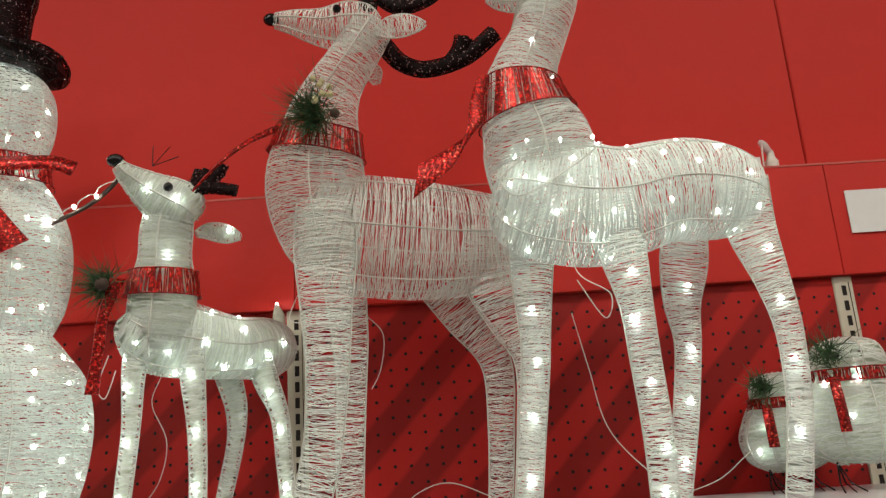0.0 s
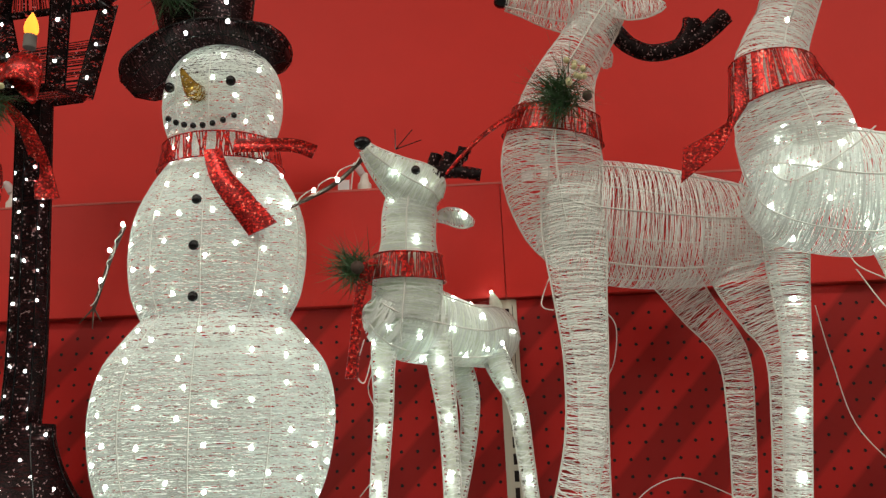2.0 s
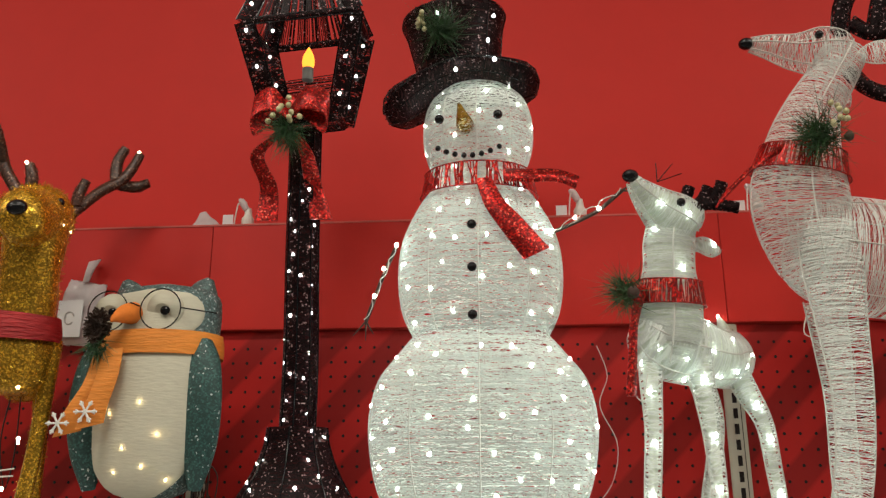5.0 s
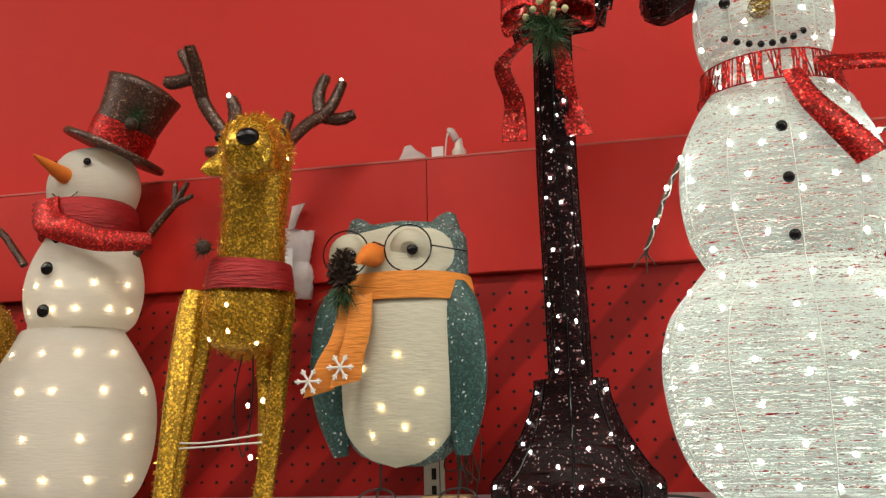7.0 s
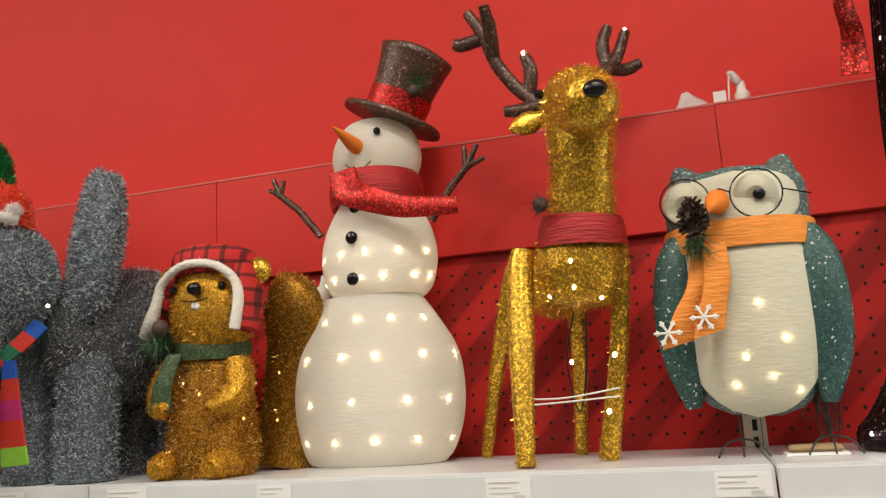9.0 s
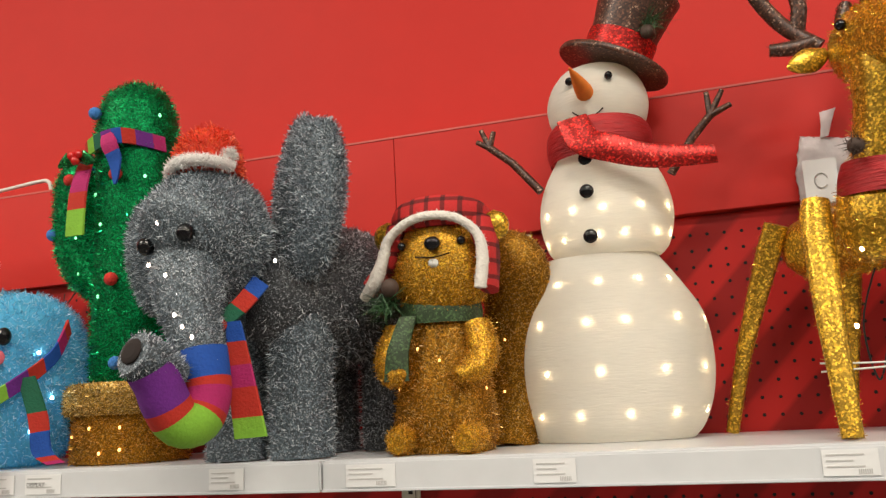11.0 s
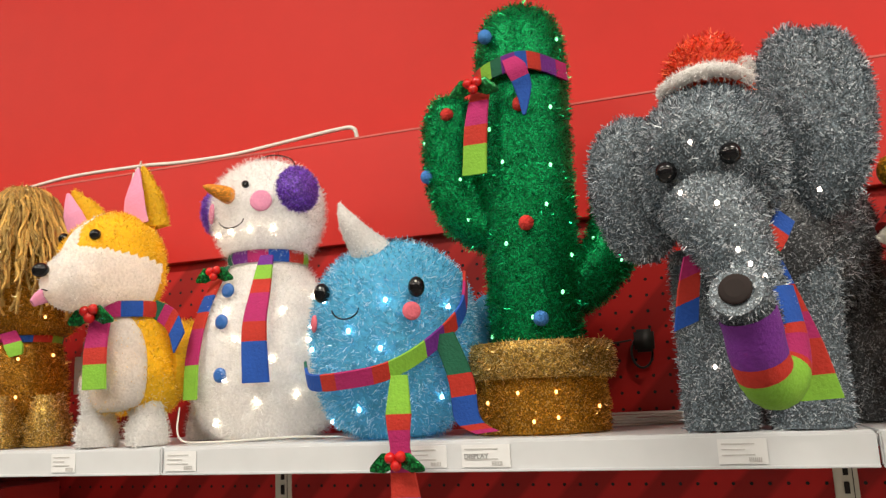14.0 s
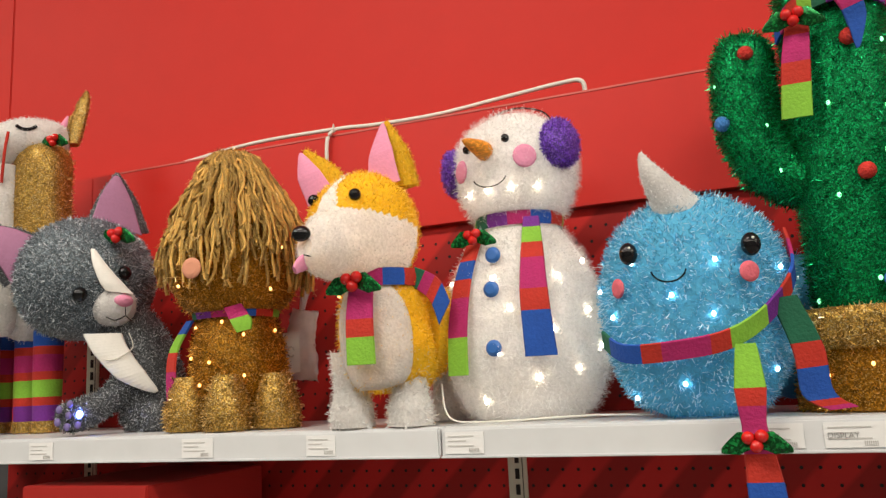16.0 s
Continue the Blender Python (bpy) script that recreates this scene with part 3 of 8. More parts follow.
# shelf, one deck with a price rail for each bay
for i, x in enumerate([POSTS[0] + BAY] + POSTS):
    lo = max(x - BAY, END - 0.02)
    if x - lo < 0.05:
        continue
    deck = thing("shelf", (x + lo) / 2, 1.15, SHELF, "white enamelled steel shelf with a price rail along its front", "shelf", "shelves of the display")
    tagged(deck, kind="structure")
    part("shelf_deck", box(lo + 0.001, x - 0.001, 1.006, WALL - 0.006, SHELF - 0.018, SHELF, bevel=0.002), SHELF_WHITE, deck, smooth=False)
    part("price_rail", box(lo + 0.0012, x - 0.0012, 0.994, 1.0055, SHELF - 0.038, SHELF - 0.001, bevel=0.0025), SHELF_WHITE, deck, smooth=False)
    part("rail_lip", box(lo + 0.0012, x - 0.0012, 0.9905, 0.9938, SHELF - 0.0385, SHELF - 0.035, bevel=0.0008), SHELF_WHITE, deck, smooth=False)
low = thing("lower_shelf", -1.5, 1.1, 0.9, "white steel shelf below the display", "shelf")
tagged(low, kind="structure")
part("shelf_deck", box(END, 1.5, 0.95, WALL - 0.006, 0.88, 0.90, bevel=0.002), SHELF_WHITE, low, smooth=False)

TAG_X = [(-1.492, 0.055), (-1.229, 0.06), (-1.804, 0.05), (-2.241, 0.052), (-2.043, 0.066), (-2.543, 0.062), (-2.618, 0.055), (-2.985, 0.052), (-3.19, 0.045), (-3.40, 0.055), (-3.70, 0.05), (-0.93, 0.06), (-0.66, 0.06)]
TAGS = []
for x, w in TAG_X:
    t = thing("price_tag", x, 0.993, SHELF - 0.02, "white paper price tag with grey print on the rail", "price tag", "price tags on the rail")
    TAGS.append(t)
    part("paper", box(x, x + w, 0.9925, 0.9936, SHELF - 0.033, SHELF - 0.006), PAPER, t, smooth=False)
    bars = Geo()
    for k in range(3):
        box(x + 0.004, x + w * (0.75 - 0.2 * (k == 1)), 0.9919, 0.9925, SHELF - 0.012 - 0.006 * k, SHELF - 0.0105 - 0.006 * k, bars)
    for k in range(7):
        box(x + w * 0.62 + 0.002 * k, x + w * 0.62 + 0.002 * k + 0.0012, 0.9919, 0.9925, SHELF - 0.031, SHELF - 0.026, bars)
    part("print", bars, INK, t, smooth=False)


def lettering(text, x, y, z, size, mat, parent):
    c = bpy.data.curves.new("lettering", "FONT")
    c.body, c.size, c.extrude = text, size, 0.0001
    tmp = new("lettering", c)
    me = bpy.data.meshes.new_from_object(tmp.evaluated_get(bpy.context.evaluated_depsgraph_get()))
    bpy.data.objects.remove(tmp)
    me.materials.append(mat)
    ob = new("lettering", me)
    ob.parent = parent
    ob.location = np.array((x, y, z)) - ORIGIN[parent.name]
    ob.rotation_euler = (math.pi / 2, 0, 0)
    ORIGIN[ob.name] = ORIGIN[parent.name]
    return ob


lettering("DISPLAY", TAG_X[5][0] + 0.003, 0.9915, SHELF - 0.0225, 0.0085, material("dark_print", (0.30, 0.30, 0.30), 0.8, var=0.1), TAGS[5])

# red cartons on the lower shelf
for x0, x1, z1 in [(-3.72, -3.47, 1.291), (-4.1, -3.80, 1.18)]:
    c = thing("carton", (x0 + x1) / 2, 1.15, 0.9, "large plain red cardboard carton on the lower shelf", "carton", "cartons under the display")
    part("carton_body", box(x0, x1, 1.0, 1.30, 0.902, z1, bevel=0.002), RED_CARTON, c, smooth=False)
    if x1 > -3.5:
        lettering("$99.99", -3.525, 0.9985, z1 - 0.03, 0.011, PAPER, c)
        part("carton_mark", tube([(-3.62 + 0.04 * math.cos(a), 0.9985, z1 - 0.11 + 0.04 * math.sin(a)) for a in np.linspace(0, 6.28, 24)], 0.0012), PAPER, c)
# dark goods in the next aisle
for k in range(4):
    d = thing("dark_shelf_goods", -5.4, 2.2, 0.45 * k, "dim shelf of dark goods in the next aisle", "shelf", "dim shelves in the next aisle")
    part("goods", box(-7.2, -4.2, 2.0, 2.4, 0.45 * k + 0.001, 0.45 * k + 0.38, bevel=0.02), DARK, d)
    part("shelf_edge", box(-7.2, -4.2, 1.96, 2.42, 0.45 * k + 0.385, 0.45 * k + 0.41), SHELF_WHITE, d, smooth=False)

# Pale strip painted for the light that the header's top edge catches
EDGE_GLEAM = material("panel_edge_gleam", (0.50, 0.09, 0.07), 0.5, var=0.3, scale=30)
tagged(part("trim", box(-3.85, 1.5, 1.3138, 1.3165, 1.8952, 1.8985), EDGE_GLEAM, smooth=False), kind="structure")

# ---- white light-up figures ----
def wound(name, loft, parent, spacing=0.0022, width=0.0016, k=24, tilt=0.6, wire=(0, 90, 180, 270), mats=None, label="", lining=False, wr=0.0013):
    """One wound part with its frame wires, and, where it has one, the gauze behind the thread."""
    g = threads(loft, spacing, width, k, tilt)
    p = part(name, g, mats[0] if mats else THREAD, parent, label)
    if wire:
        part("frame_wire", wires(loft, np.radians(wire), wr), mats[1] if mats else WIRE, p)
    if lining:
        part("lining", skin(loft, 24, 20, -0.004, 0.02, 0.98), LINING, p)
    return p


def collar(loft, parent, f0, f1, out=0.006, name="collar", mat=None):
    sub = Loft([tuple(q) for q in loft.mid(loft.s_of(np.linspace(f0, f1, 4)))], loft.ref)
    sub.q[:, 3:] += out
    g = Geo()
    n = 200
    th = np.sort(rng.uniform(0, 2 * np.pi, n))
    for t in th:
        w = 0.0011
        d = rng.normal(0, 0.05)
        rr = sub.q[:, 3].mean()
        g.add([sub.at(0.0, t - w / rr), sub.at(0.0, t + w / rr), sub.at(3.0, t + d + w / rr), sub.at(3.0, t + d - w / rr)], [(0, 1, 2, 3)])
    p = part(name, g, mat or RED_GL, parent, "red glitter collar")
    tt = np.linspace(0, 2 * np.pi, 33)
    gg = tube(sub.at(0 * tt + 0.0, tt, 0.0005), 0.0012, 4)
    tube(sub.at(0 * tt + 3.0, tt, 0.0005), 0.0012, 4, gg)
    part("edge_wire", gg, RED_GL, p)
    return p


def deer(name, label, body, neck, head, legs, spacing, lining, ears, eyes, nose, collar_at, group, width=0.0015):
    x, y = body.q[:, 0].mean(), body.q[:, 1].mean()
    d = thing(name, x, y, SHELF, label, "deer figure", group)
    wound("body", body, d, spacing, width, 40, 0.5, (0, 50, 130, 180, 230, 310), lining=lining)
    wound("neck", neck, d, spacing, width, 32, 0.5, (0, 90, 180, 270), lining=lining)
    wound("head", head, d, spacing, width, 26, 0.5, (0, 60, 120, 180, 240, 300), lining=lining)
    for lg in legs:
        wound("leg", lg, d, spacing * 1.15, width, 14, 0.45, (90, 270), lining=lining)
    for e in ears:
        wound("ear", e, d, spacing, width, 10, 0.8, (90, 270), lining=lining)
    for e in eyes:
        part("eye", ball(e, 0.0065), BLACK, d)
    part("nose", ball(nose, 0.0105, scale=(1.15, 1, 0.9)), BLACK, d)
    if collar_at:
        collar(neck, d, *collar_at)
    return d


def leg(*pts):
    return Loft(pts)


# doe with lights
doe_body = Loft([(0.068, 1.06, 1.80, 0.03, 0.03), (0.085, 1.06, 1.795, 0.065, 0.05), (0.12, 1.06, 1.785, 0.085, 0.062), (0.17, 1.06, 1.772, 0.088, 0.066), (0.215, 1.062, 1.768, 0.086, 0.066), (0.255, 1.065, 1.772, 0.077, 0.063), (0.30, 1.07, 1.783, 0.072, 0.062), (0.345, 1.076, 1.786, 0.073, 0.062), (0.39, 1.083, 1.782, 0.068, 0.06), (0.425, 1.088, 1.775, 0.055, 0.05), (0.445, 1.09, 1.77, 0.03, 0.03), (0.452, 1.09, 1.768, 0.008, 0.008)])
doe_neck = Loft([(0.16, 1.06, 1.74, 0.05, 0.045), (0.145, 1.06, 1.80, 0.075, 0.058), (0.137, 1.06, 1.86, 0.077, 0.06), (0.127, 1.06, 1.897, 0.066, 0.056), (0.122, 1.06, 1.925, 0.057, 0.051), (0.123, 1.06, 1.955, 0.05, 0.046), (0.135, 1.06, 1.99, 0.043, 0.041), (0.154, 1.058, 2.03, 0.039, 0.038), (0.172, 1.056, 2.085, 0.042, 0.038), (0.185, 1.055, 2.13, 0.038, 0.034)])
doe_head = Loft([(0.215, 1.055, 2.135, 0.012, 0.012), (0.20, 1.055, 2.13, 0.038, 0.034), (0.165, 1.05, 2.115, 0.046, 0.038), (0.125, 1.045, 2.098, 0.034, 0.03), (0.09, 1.04, 2.092, 0.022, 0.02), (0.078, 1.04, 2.09, 0.01, 0.01)])
doe = deer("lit_doe_figure", "white wire doe in glittering thread with lit lamps, red collar", doe_body, doe_neck, doe_head, [
    leg((0.215, 1.035, 1.775, 0.035, 0.022), (0.228, 1.032, 1.70, 0.032, 0.022), (0.238, 1.03, 1.62, 0.021, 0.018), (0.241, 1.03, 1.55, 0.019, 0.016), (0.245, 1.03, 1.46, 0.018, 0.015), (0.243, 1.03, 1.366, 0.016, 0.014)),
    leg((0.12, 1.085, 1.75, 0.034, 0.022), (0.115, 1.09, 1.68, 0.028, 0.022), (0.112, 1.09, 1.60, 0.02, 0.018), (0.108, 1.09, 1.55, 0.018, 0.016), (0.095, 1.09, 1.46, 0.017, 0.015), (0.082, 1.09, 1.366, 0.016, 0.014)),
    leg((0.42, 1.07, 1.80, 0.034, 0.024), (0.418, 1.07, 1.73, 0.035, 0.024), (0.436, 1.07, 1.65, 0.024, 0.02), (0.447, 1.07, 1.58, 0.018, 0.016), (0.443, 1.07, 1.48, 0.016, 0.014), (0.422, 1.07, 1.366, 0.0165, 0.014)),
    leg((0.355, 1.14, 1.77, 0.03, 0.022), (0.345, 1.145, 1.70, 0.034, 0.022), (0.335, 1.15, 1.64, 0.026, 0.02), (0.335, 1.15, 1.58, 0.018, 0.016), (0.318, 1.15, 1.48, 0.017, 0.014), (0.292, 1.15, 1.366, 0.016, 0.014))],
    0.0012, False, [], [(0.13, 1.012, 2.118)], (0.074, 1.038, 2.098), (0.40, 0.54), "white wire deer", 0.0008)
bulbs(doe, scatter(doe_body, 26, gap=0.042) + scatter(doe_neck, 6, gap=0.04), COOL)
for pts in [[(0.232, 1.008, 1.66), (0.225, 1.008, 1.60), (0.24, 1.012, 1.52), (0.25, 1.012, 1.44), (0.24, 1.012, 1.39)], [(0.43, 1.045, 1.69), (0.435, 1.05, 1.62), (0.44, 1.052, 1.54), (0.432, 1.052, 1.45)], [(0.34, 1.125, 1.66), (0.335, 1.13, 1.57), (0.322, 1.132, 1.5), (0.305, 1.132, 1.42)], [(0.108, 1.068, 1.63), (0.11, 1.07, 1.56), (0.098, 1.07, 1.49), (0.088, 1.07, 1.41)]]:
    bulbs(doe, pts, COOL)
inner_lamp(doe, 0.25, 1.065, 1.78, 0.12, (0.9, 1.0, 0.95))
part("scarf_tail", ribbon([(0.065, 1.01, 1.945), (0.052, 0.995, 1.90), (0.045, 0.985, 1.86), (0.02, 0.985, 1.825), (-0.035, 0.99, 1.79)], [0.022, 0.026, 0.03, 0.04, 0.05], [(0.6, 0.4, 0.3), (0.6, 0.4, 0.3), (0.7, 0.3, 0.5), (0.3, 0.2, 1), (0.2, 0.1, 1)]), RED_GL, doe)
part("light_cord", tube([(0.11, 1.0, 1.82), (0.075, 1.0, 1.79), (0.10, 0.995, 1.765), (0.17, 0.99, 1.80), (0.21, 0.99, 1.83)], 0.0011, smooth_n=24), WIRE, doe)

# buck
buck_body = Loft([(-0.20, 1.112, 1.79, 0.03, 0.03), (-0.185, 1.114, 1.785, 0.062, 0.05), (-0.14, 1.125, 1.768, 0.086, 0.062), (-0.06, 1.14, 1.758, 0.09, 0.064), (0.02, 1.155, 1.752, 0.082, 0.062), (0.08, 1.17, 1.752, 0.07, 0.058), (0.105, 1.18, 1.75, 0.05, 0.045), (0.12, 1.18, 1.745, 0.012, 0.012)])
buck_neck = Loft([(-0.165, 1.115, 1.715, 0.03, 0.03), (-0.175, 1.114, 1.75, 0.052, 0.046), (-0.182, 1.112, 1.81, 0.068, 0.056), (-0.182, 1.11, 1.86, 0.07, 0.056), (-0.175, 1.106, 1.905, 0.06, 0.05), (-0.166, 1.10, 1.945, 0.05, 0.044), (-0.15, 1.10, 1.985, 0.041, 0.037), (-0.125, 1.10, 2.025, 0.036, 0.034), (-0.10, 1.10, 2.065, 0.034, 0.03), (-0.085, 1.10, 2.09, 0.03, 0.026)])
buck_head = Loft([(-0.075, 1.10, 2.085, 0.01, 0.01), (-0.09, 1.10, 2.085, 0.03, 0.028), (-0.125, 1.10, 2.085, 0.038, 0.034), (-0.165, 1.097, 2.085, 0.028, 0.026), (-0.205, 1.094, 2.094, 0.018, 0.018), (-0.235, 1.092, 2.098, 0.01, 0.011)])
buck = deer("wire_buck_figure", "tall white wire buck with black antlers and a red collar", buck_body, buck_neck, buck_head, [
    leg((-0.165, 1.075, 1.80, 0.038, 0.024), (-0.165, 1.07, 1.73, 0.042, 0.024), (-0.165, 1.065, 1.65, 0.034, 0.022), (-0.165, 1.06, 1.56, 0.027, 0.019), (-0.175, 1.06, 1.46, 0.024, 0.016), (-0.20, 1.06, 1.366, 0.024, 0.015)),
    leg((-0.15, 1.155, 1.70, 0.03, 0.022), (-0.145, 1.16, 1.62, 0.025, 0.02), (-0.145, 1.16, 1.55, 0.02, 0.018), (-0.15, 1.16, 1.46, 0.019, 0.016), (-0.153, 1.16, 1.366, 0.017, 0.014)),
    leg((0.075, 1.14, 1.77, 0.042, 0.024), (0.07, 1.14, 1.70, 0.048, 0.024), (0.088, 1.14, 1.63, 0.034, 0.022), (0.106, 1.14, 1.57, 0.019, 0.018), (0.10, 1.14, 1.47, 0.018, 0.015), (0.085, 1.14, 1.366, 0.016, 0.014)),
    leg((-0.01, 1.20, 1.70, 0.034, 0.024), (0.02, 1.205, 1.65, 0.028, 0.022), (0.065, 1.21, 1.58, 0.022, 0.018), (0.065, 1.21, 1.48, 0.018, 0.015), (0.055, 1.21, 1.366, 0.016, 0.014))],
    0.0015, False,
    [Loft([(-0.085, 1.075, 2.06, 0.004, 0.004), (-0.065, 1.07, 2.062, 0.016, 0.006), (-0.04, 1.068, 2.064, 0.018, 0.006), (-0.018, 1.068, 2.064, 0.01, 0.004), (-0.008, 1.068, 2.064, 0.002, 0.002)]), Loft([(-0.10, 1.12, 2.035, 0.004, 0.004), (-0.092, 1.125, 2.02, 0.012, 0.008), (-0.088, 1.125, 2.0, 0.004, 0.004)])],
    [(-0.138, 1.068, 2.097)], (-0.240, 1.092, 2.10), (0.42, 0.52), "white wire deer", 0.00065)
for path in [[(-0.095, 1.095, 2.11), (-0.085, 1.095, 2.16), (-0.06, 1.095, 2.20), (-0.02, 1.09, 2.23)], [(-0.075, 1.10, 2.135), (-0.045, 1.10, 2.115), (0.0, 1.10, 2.13), (0.025, 1.10, 2.165), (0.035, 1.10, 2.21)], [(-0.075, 1.13, 2.07), (-0.05, 1.135, 2.04), (-0.01, 1.14, 2.028), (0.05, 1.14, 2.045), (0.10, 1.14, 2.085)], [(0.03, 1.14, 2.038), (0.045, 1.14, 2.06), (0.05, 1.14, 2.08)], [(-0.04, 1.10, 2.115), (-0.03, 1.10, 2.15), (-0.022, 1.10, 2.175)]]:
    lf = Loft([(*q, 0.013, 0.008) for q in path])
    wound("antler", lf, buck, 0.0016, 0.0014, 10, 1.2, (90, 270), (BLACK_TH, BLACK), "black glitter antler")
    part("antler_core", skin(lf, 14, 10, -0.003), BLACK_TH, buck)
part("scarf_tail", ribbon([(-0.22, 1.05, 1.905), (-0.255, 1.03, 1.88), (-0.29, 1.02, 1.85), (-0.325, 1.02, 1.815)], [0.026, 0.022, 0.02, 0.024], (0.5, 0.3, 0.8)), RED_GL, buck)
g = sprig((-0.17, 1.035, 1.912), 0.068, 460, way=(-0.5, -0.5, 0.15), spread=0.8)
part("fir_sprig", g, GREEN_N, buck, "green fir sprig")
for k in range(9):
    part("berry", ball((-0.155 + rng.normal(0, 0.008), 1.0 + rng.normal(0, 0.004), 1.93 + rng.normal(0, 0.01)), 0.0045, n=6, k=8), BERRY, buck)
part("pine_cone", ball((-0.14, 1.015, 1.905), 0.007, n=7, k=9), TWIG, buck)

# fawn
def slim(*pts):
    return leg(*[(x, y, z, b * 0.74, a * 0.8) for x, y, z, b, a in pts])


fawn_body = Loft([(-0.432, 1.09, 1.66, 0.01, 0.01), (-0.425, 1.09, 1.65, 0.04, 0.034), (-0.40, 1.10, 1.635, 0.055, 0.043), (-0.36, 1.13, 1.625, 0.052, 0.045), (-0.315, 1.175, 1.62, 0.045, 0.043), (-0.28, 1.235, 1.625, 0.046, 0.042), (-0.264, 1.265, 1.624, 0.032, 0.03), (-0.258, 1.278, 1.622, 0.008, 0.008)])
fawn_neck = Loft([(-0.40, 1.095, 1.60, 0.03, 0.025), (-0.396, 1.093, 1.63, 0.044, 0.038), (-0.392, 1.09, 1.665, 0.046, 0.038), (-0.39, 1.088, 1.70, 0.044, 0.036), (-0.388, 1.085, 1.735, 0.036, 0.033), (-0.386, 1.083, 1.77, 0.036, 0.032), (-0.382, 1.08, 1.795, 0.034, 0.03)])
fawn_head = Loft([(-0.345, 1.085, 1.79, 0.01, 0.01), (-0.355, 1.083, 1.798, 0.034, 0.03), (-0.38, 1.076, 1.812, 0.038, 0.034), (-0.405, 1.062, 1.828, 0.028, 0.026), (-0.428, 1.046, 1.846, 0.016, 0.016), (-0.439, 1.038, 1.858, 0.009, 0.01)])
fawn = deer("lit_fawn_figure", "small white wire fawn lit by lamps, black antlers and red collar", fawn_body, fawn_neck, fawn_head, [
    slim((-0.418, 1.085, 1.63, 0.026, 0.02), (-0.425, 1.085, 1.58, 0.02, 0.016), (-0.426, 1.085, 1.51, 0.015, 0.013), (-0.432, 1.085, 1.44, 0.014, 0.012), (-0.438, 1.085, 1.366, 0.012, 0.011)),
    slim((-0.355, 1.10, 1.64, 0.026, 0.02), (-0.352, 1.10, 1.58, 0.022, 0.017), (-0.345, 1.10, 1.51, 0.016, 0.013), (-0.342, 1.10, 1.44, 0.014, 0.012), (-0.342, 1.10, 1.366, 0.013, 0.011)),
    slim((-0.335, 1.20, 1.60, 0.026, 0.02), (-0.318, 1.20, 1.54, 0.02, 0.016), (-0.318, 1.20, 1.49, 0.015, 0.013), (-0.33, 1.20, 1.43, 0.014, 0.012), (-0.345, 1.20, 1.366, 0.012, 0.011)),
    slim((-0.285, 1.19, 1.61, 0.026, 0.02), (-0.268, 1.18, 1.565, 0.022, 0.017), (-0.25, 1.175, 1.52, 0.016, 0.013), (-0.243, 1.175, 1.45, 0.014, 0.012), (-0.236, 1.175, 1.366, 0.012, 0.011))],
    0.0016, True,
    [Loft([(-0.35, 1.10, 1.772, 0.004, 0.004), (-0.334, 1.112, 1.778, 0.012, 0.006), (-0.314, 1.13, 1.779, 0.013, 0.006), (-0.298, 1.145, 1.778, 0.004, 0.003)])],
    [(-0.372, 1.044, 1.824), (-0.40, 1.092, 1.843)], (-0.442, 1.037, 1.864), (0.42, 0.60), "white wire deer", 0.0011)
inner_lamp(fawn, -0.37, 1.12, 1.63, 0.14, (0.9, 1.0, 0.95))
bulbs(fawn, scatter(fawn_body, 12, gap=0.034) + scatter(fawn_neck, 2, gap=0.04) + scatter(fawn_head, 3, gap=0.03) + [(-0.274, 1.285, 1.703), (-0.31, 1.128, 1.784)], COOL)
for pts in [[(-0.43, 1.068, 1.56), (-0.428, 1.07, 1.49), (-0.435, 1.07, 1.42)], [(-0.35, 1.082, 1.575), (-0.343, 1.085, 1.50), (-0.343, 1.085, 1.43), (-0.342, 1.087, 1.385)], [(-0.262, 1.16, 1.55), (-0.247, 1.16, 1.50), (-0.24, 1.16, 1.42)]]:
    bulbs(fawn, pts, COOL)
part("tail", skin(Loft([(-0.264, 1.265, 1.655, 0.008), (-0.269, 1.275, 1.68, 0.01), (-0.274, 1.283, 1.702, 0.003)]), 8, 8), LINING, fawn)
for path in [[(-0.352, 1.07, 1.825), (-0.335, 1.07, 1.835), (-0.325, 1.07, 1.855)], [(-0.345, 1.07, 1.828), (-0.315, 1.07, 1.828), (-0.285, 1.07, 1.822)], [(-0.33, 1.07, 1.83), (-0.31, 1.07, 1.85), (-0.305, 1.07, 1.862)], [(-0.36, 1.10, 1.84), (-0.35, 1.10, 1.855), (-0.345, 1.10, 1.868)]]:
    lf = Loft([(*q, 0.009, 0.006) for q in path])
    p = part("antler", skin(lf, 10, 8, -0.002), BLACK_TH, fawn, "black glitter antler")
    part("antler_winding", threads(lf, 0.0016, 0.0014, 8, 1.2), BLACK_TH, p)
for dx, dz in [(0.0, 0.03), (0.02, 0.028), (0.03, 0.012)]:
    part("whisker", tube([(-0.40, 1.06, 1.862), (-0.40 + dx * 1.2, 1.06, 1.862 + dz)], 0.0008, 4), BLACK, fawn)
part("fir_sprig", sprig((-0.458, 1.05, 1.695), 0.05, 340, way=(-0.5, -0.3, 0.0)), GREEN_N, fawn, "green fir sprig")
part("pine_cone", ball((-0.45, 1.03, 1.69), 0.009, n=7, k=9), TWIG, fawn)
part("scarf_tail", ribbon([(-0.435, 1.045, 1.70), (-0.45, 1.04, 1.65), (-0.455, 1.04, 1.60), (-0.46, 1.04, 1.55)], [0.02, 0.014, 0.014, 0.018], (1, 0.6, 0)), RED_GL, fawn)

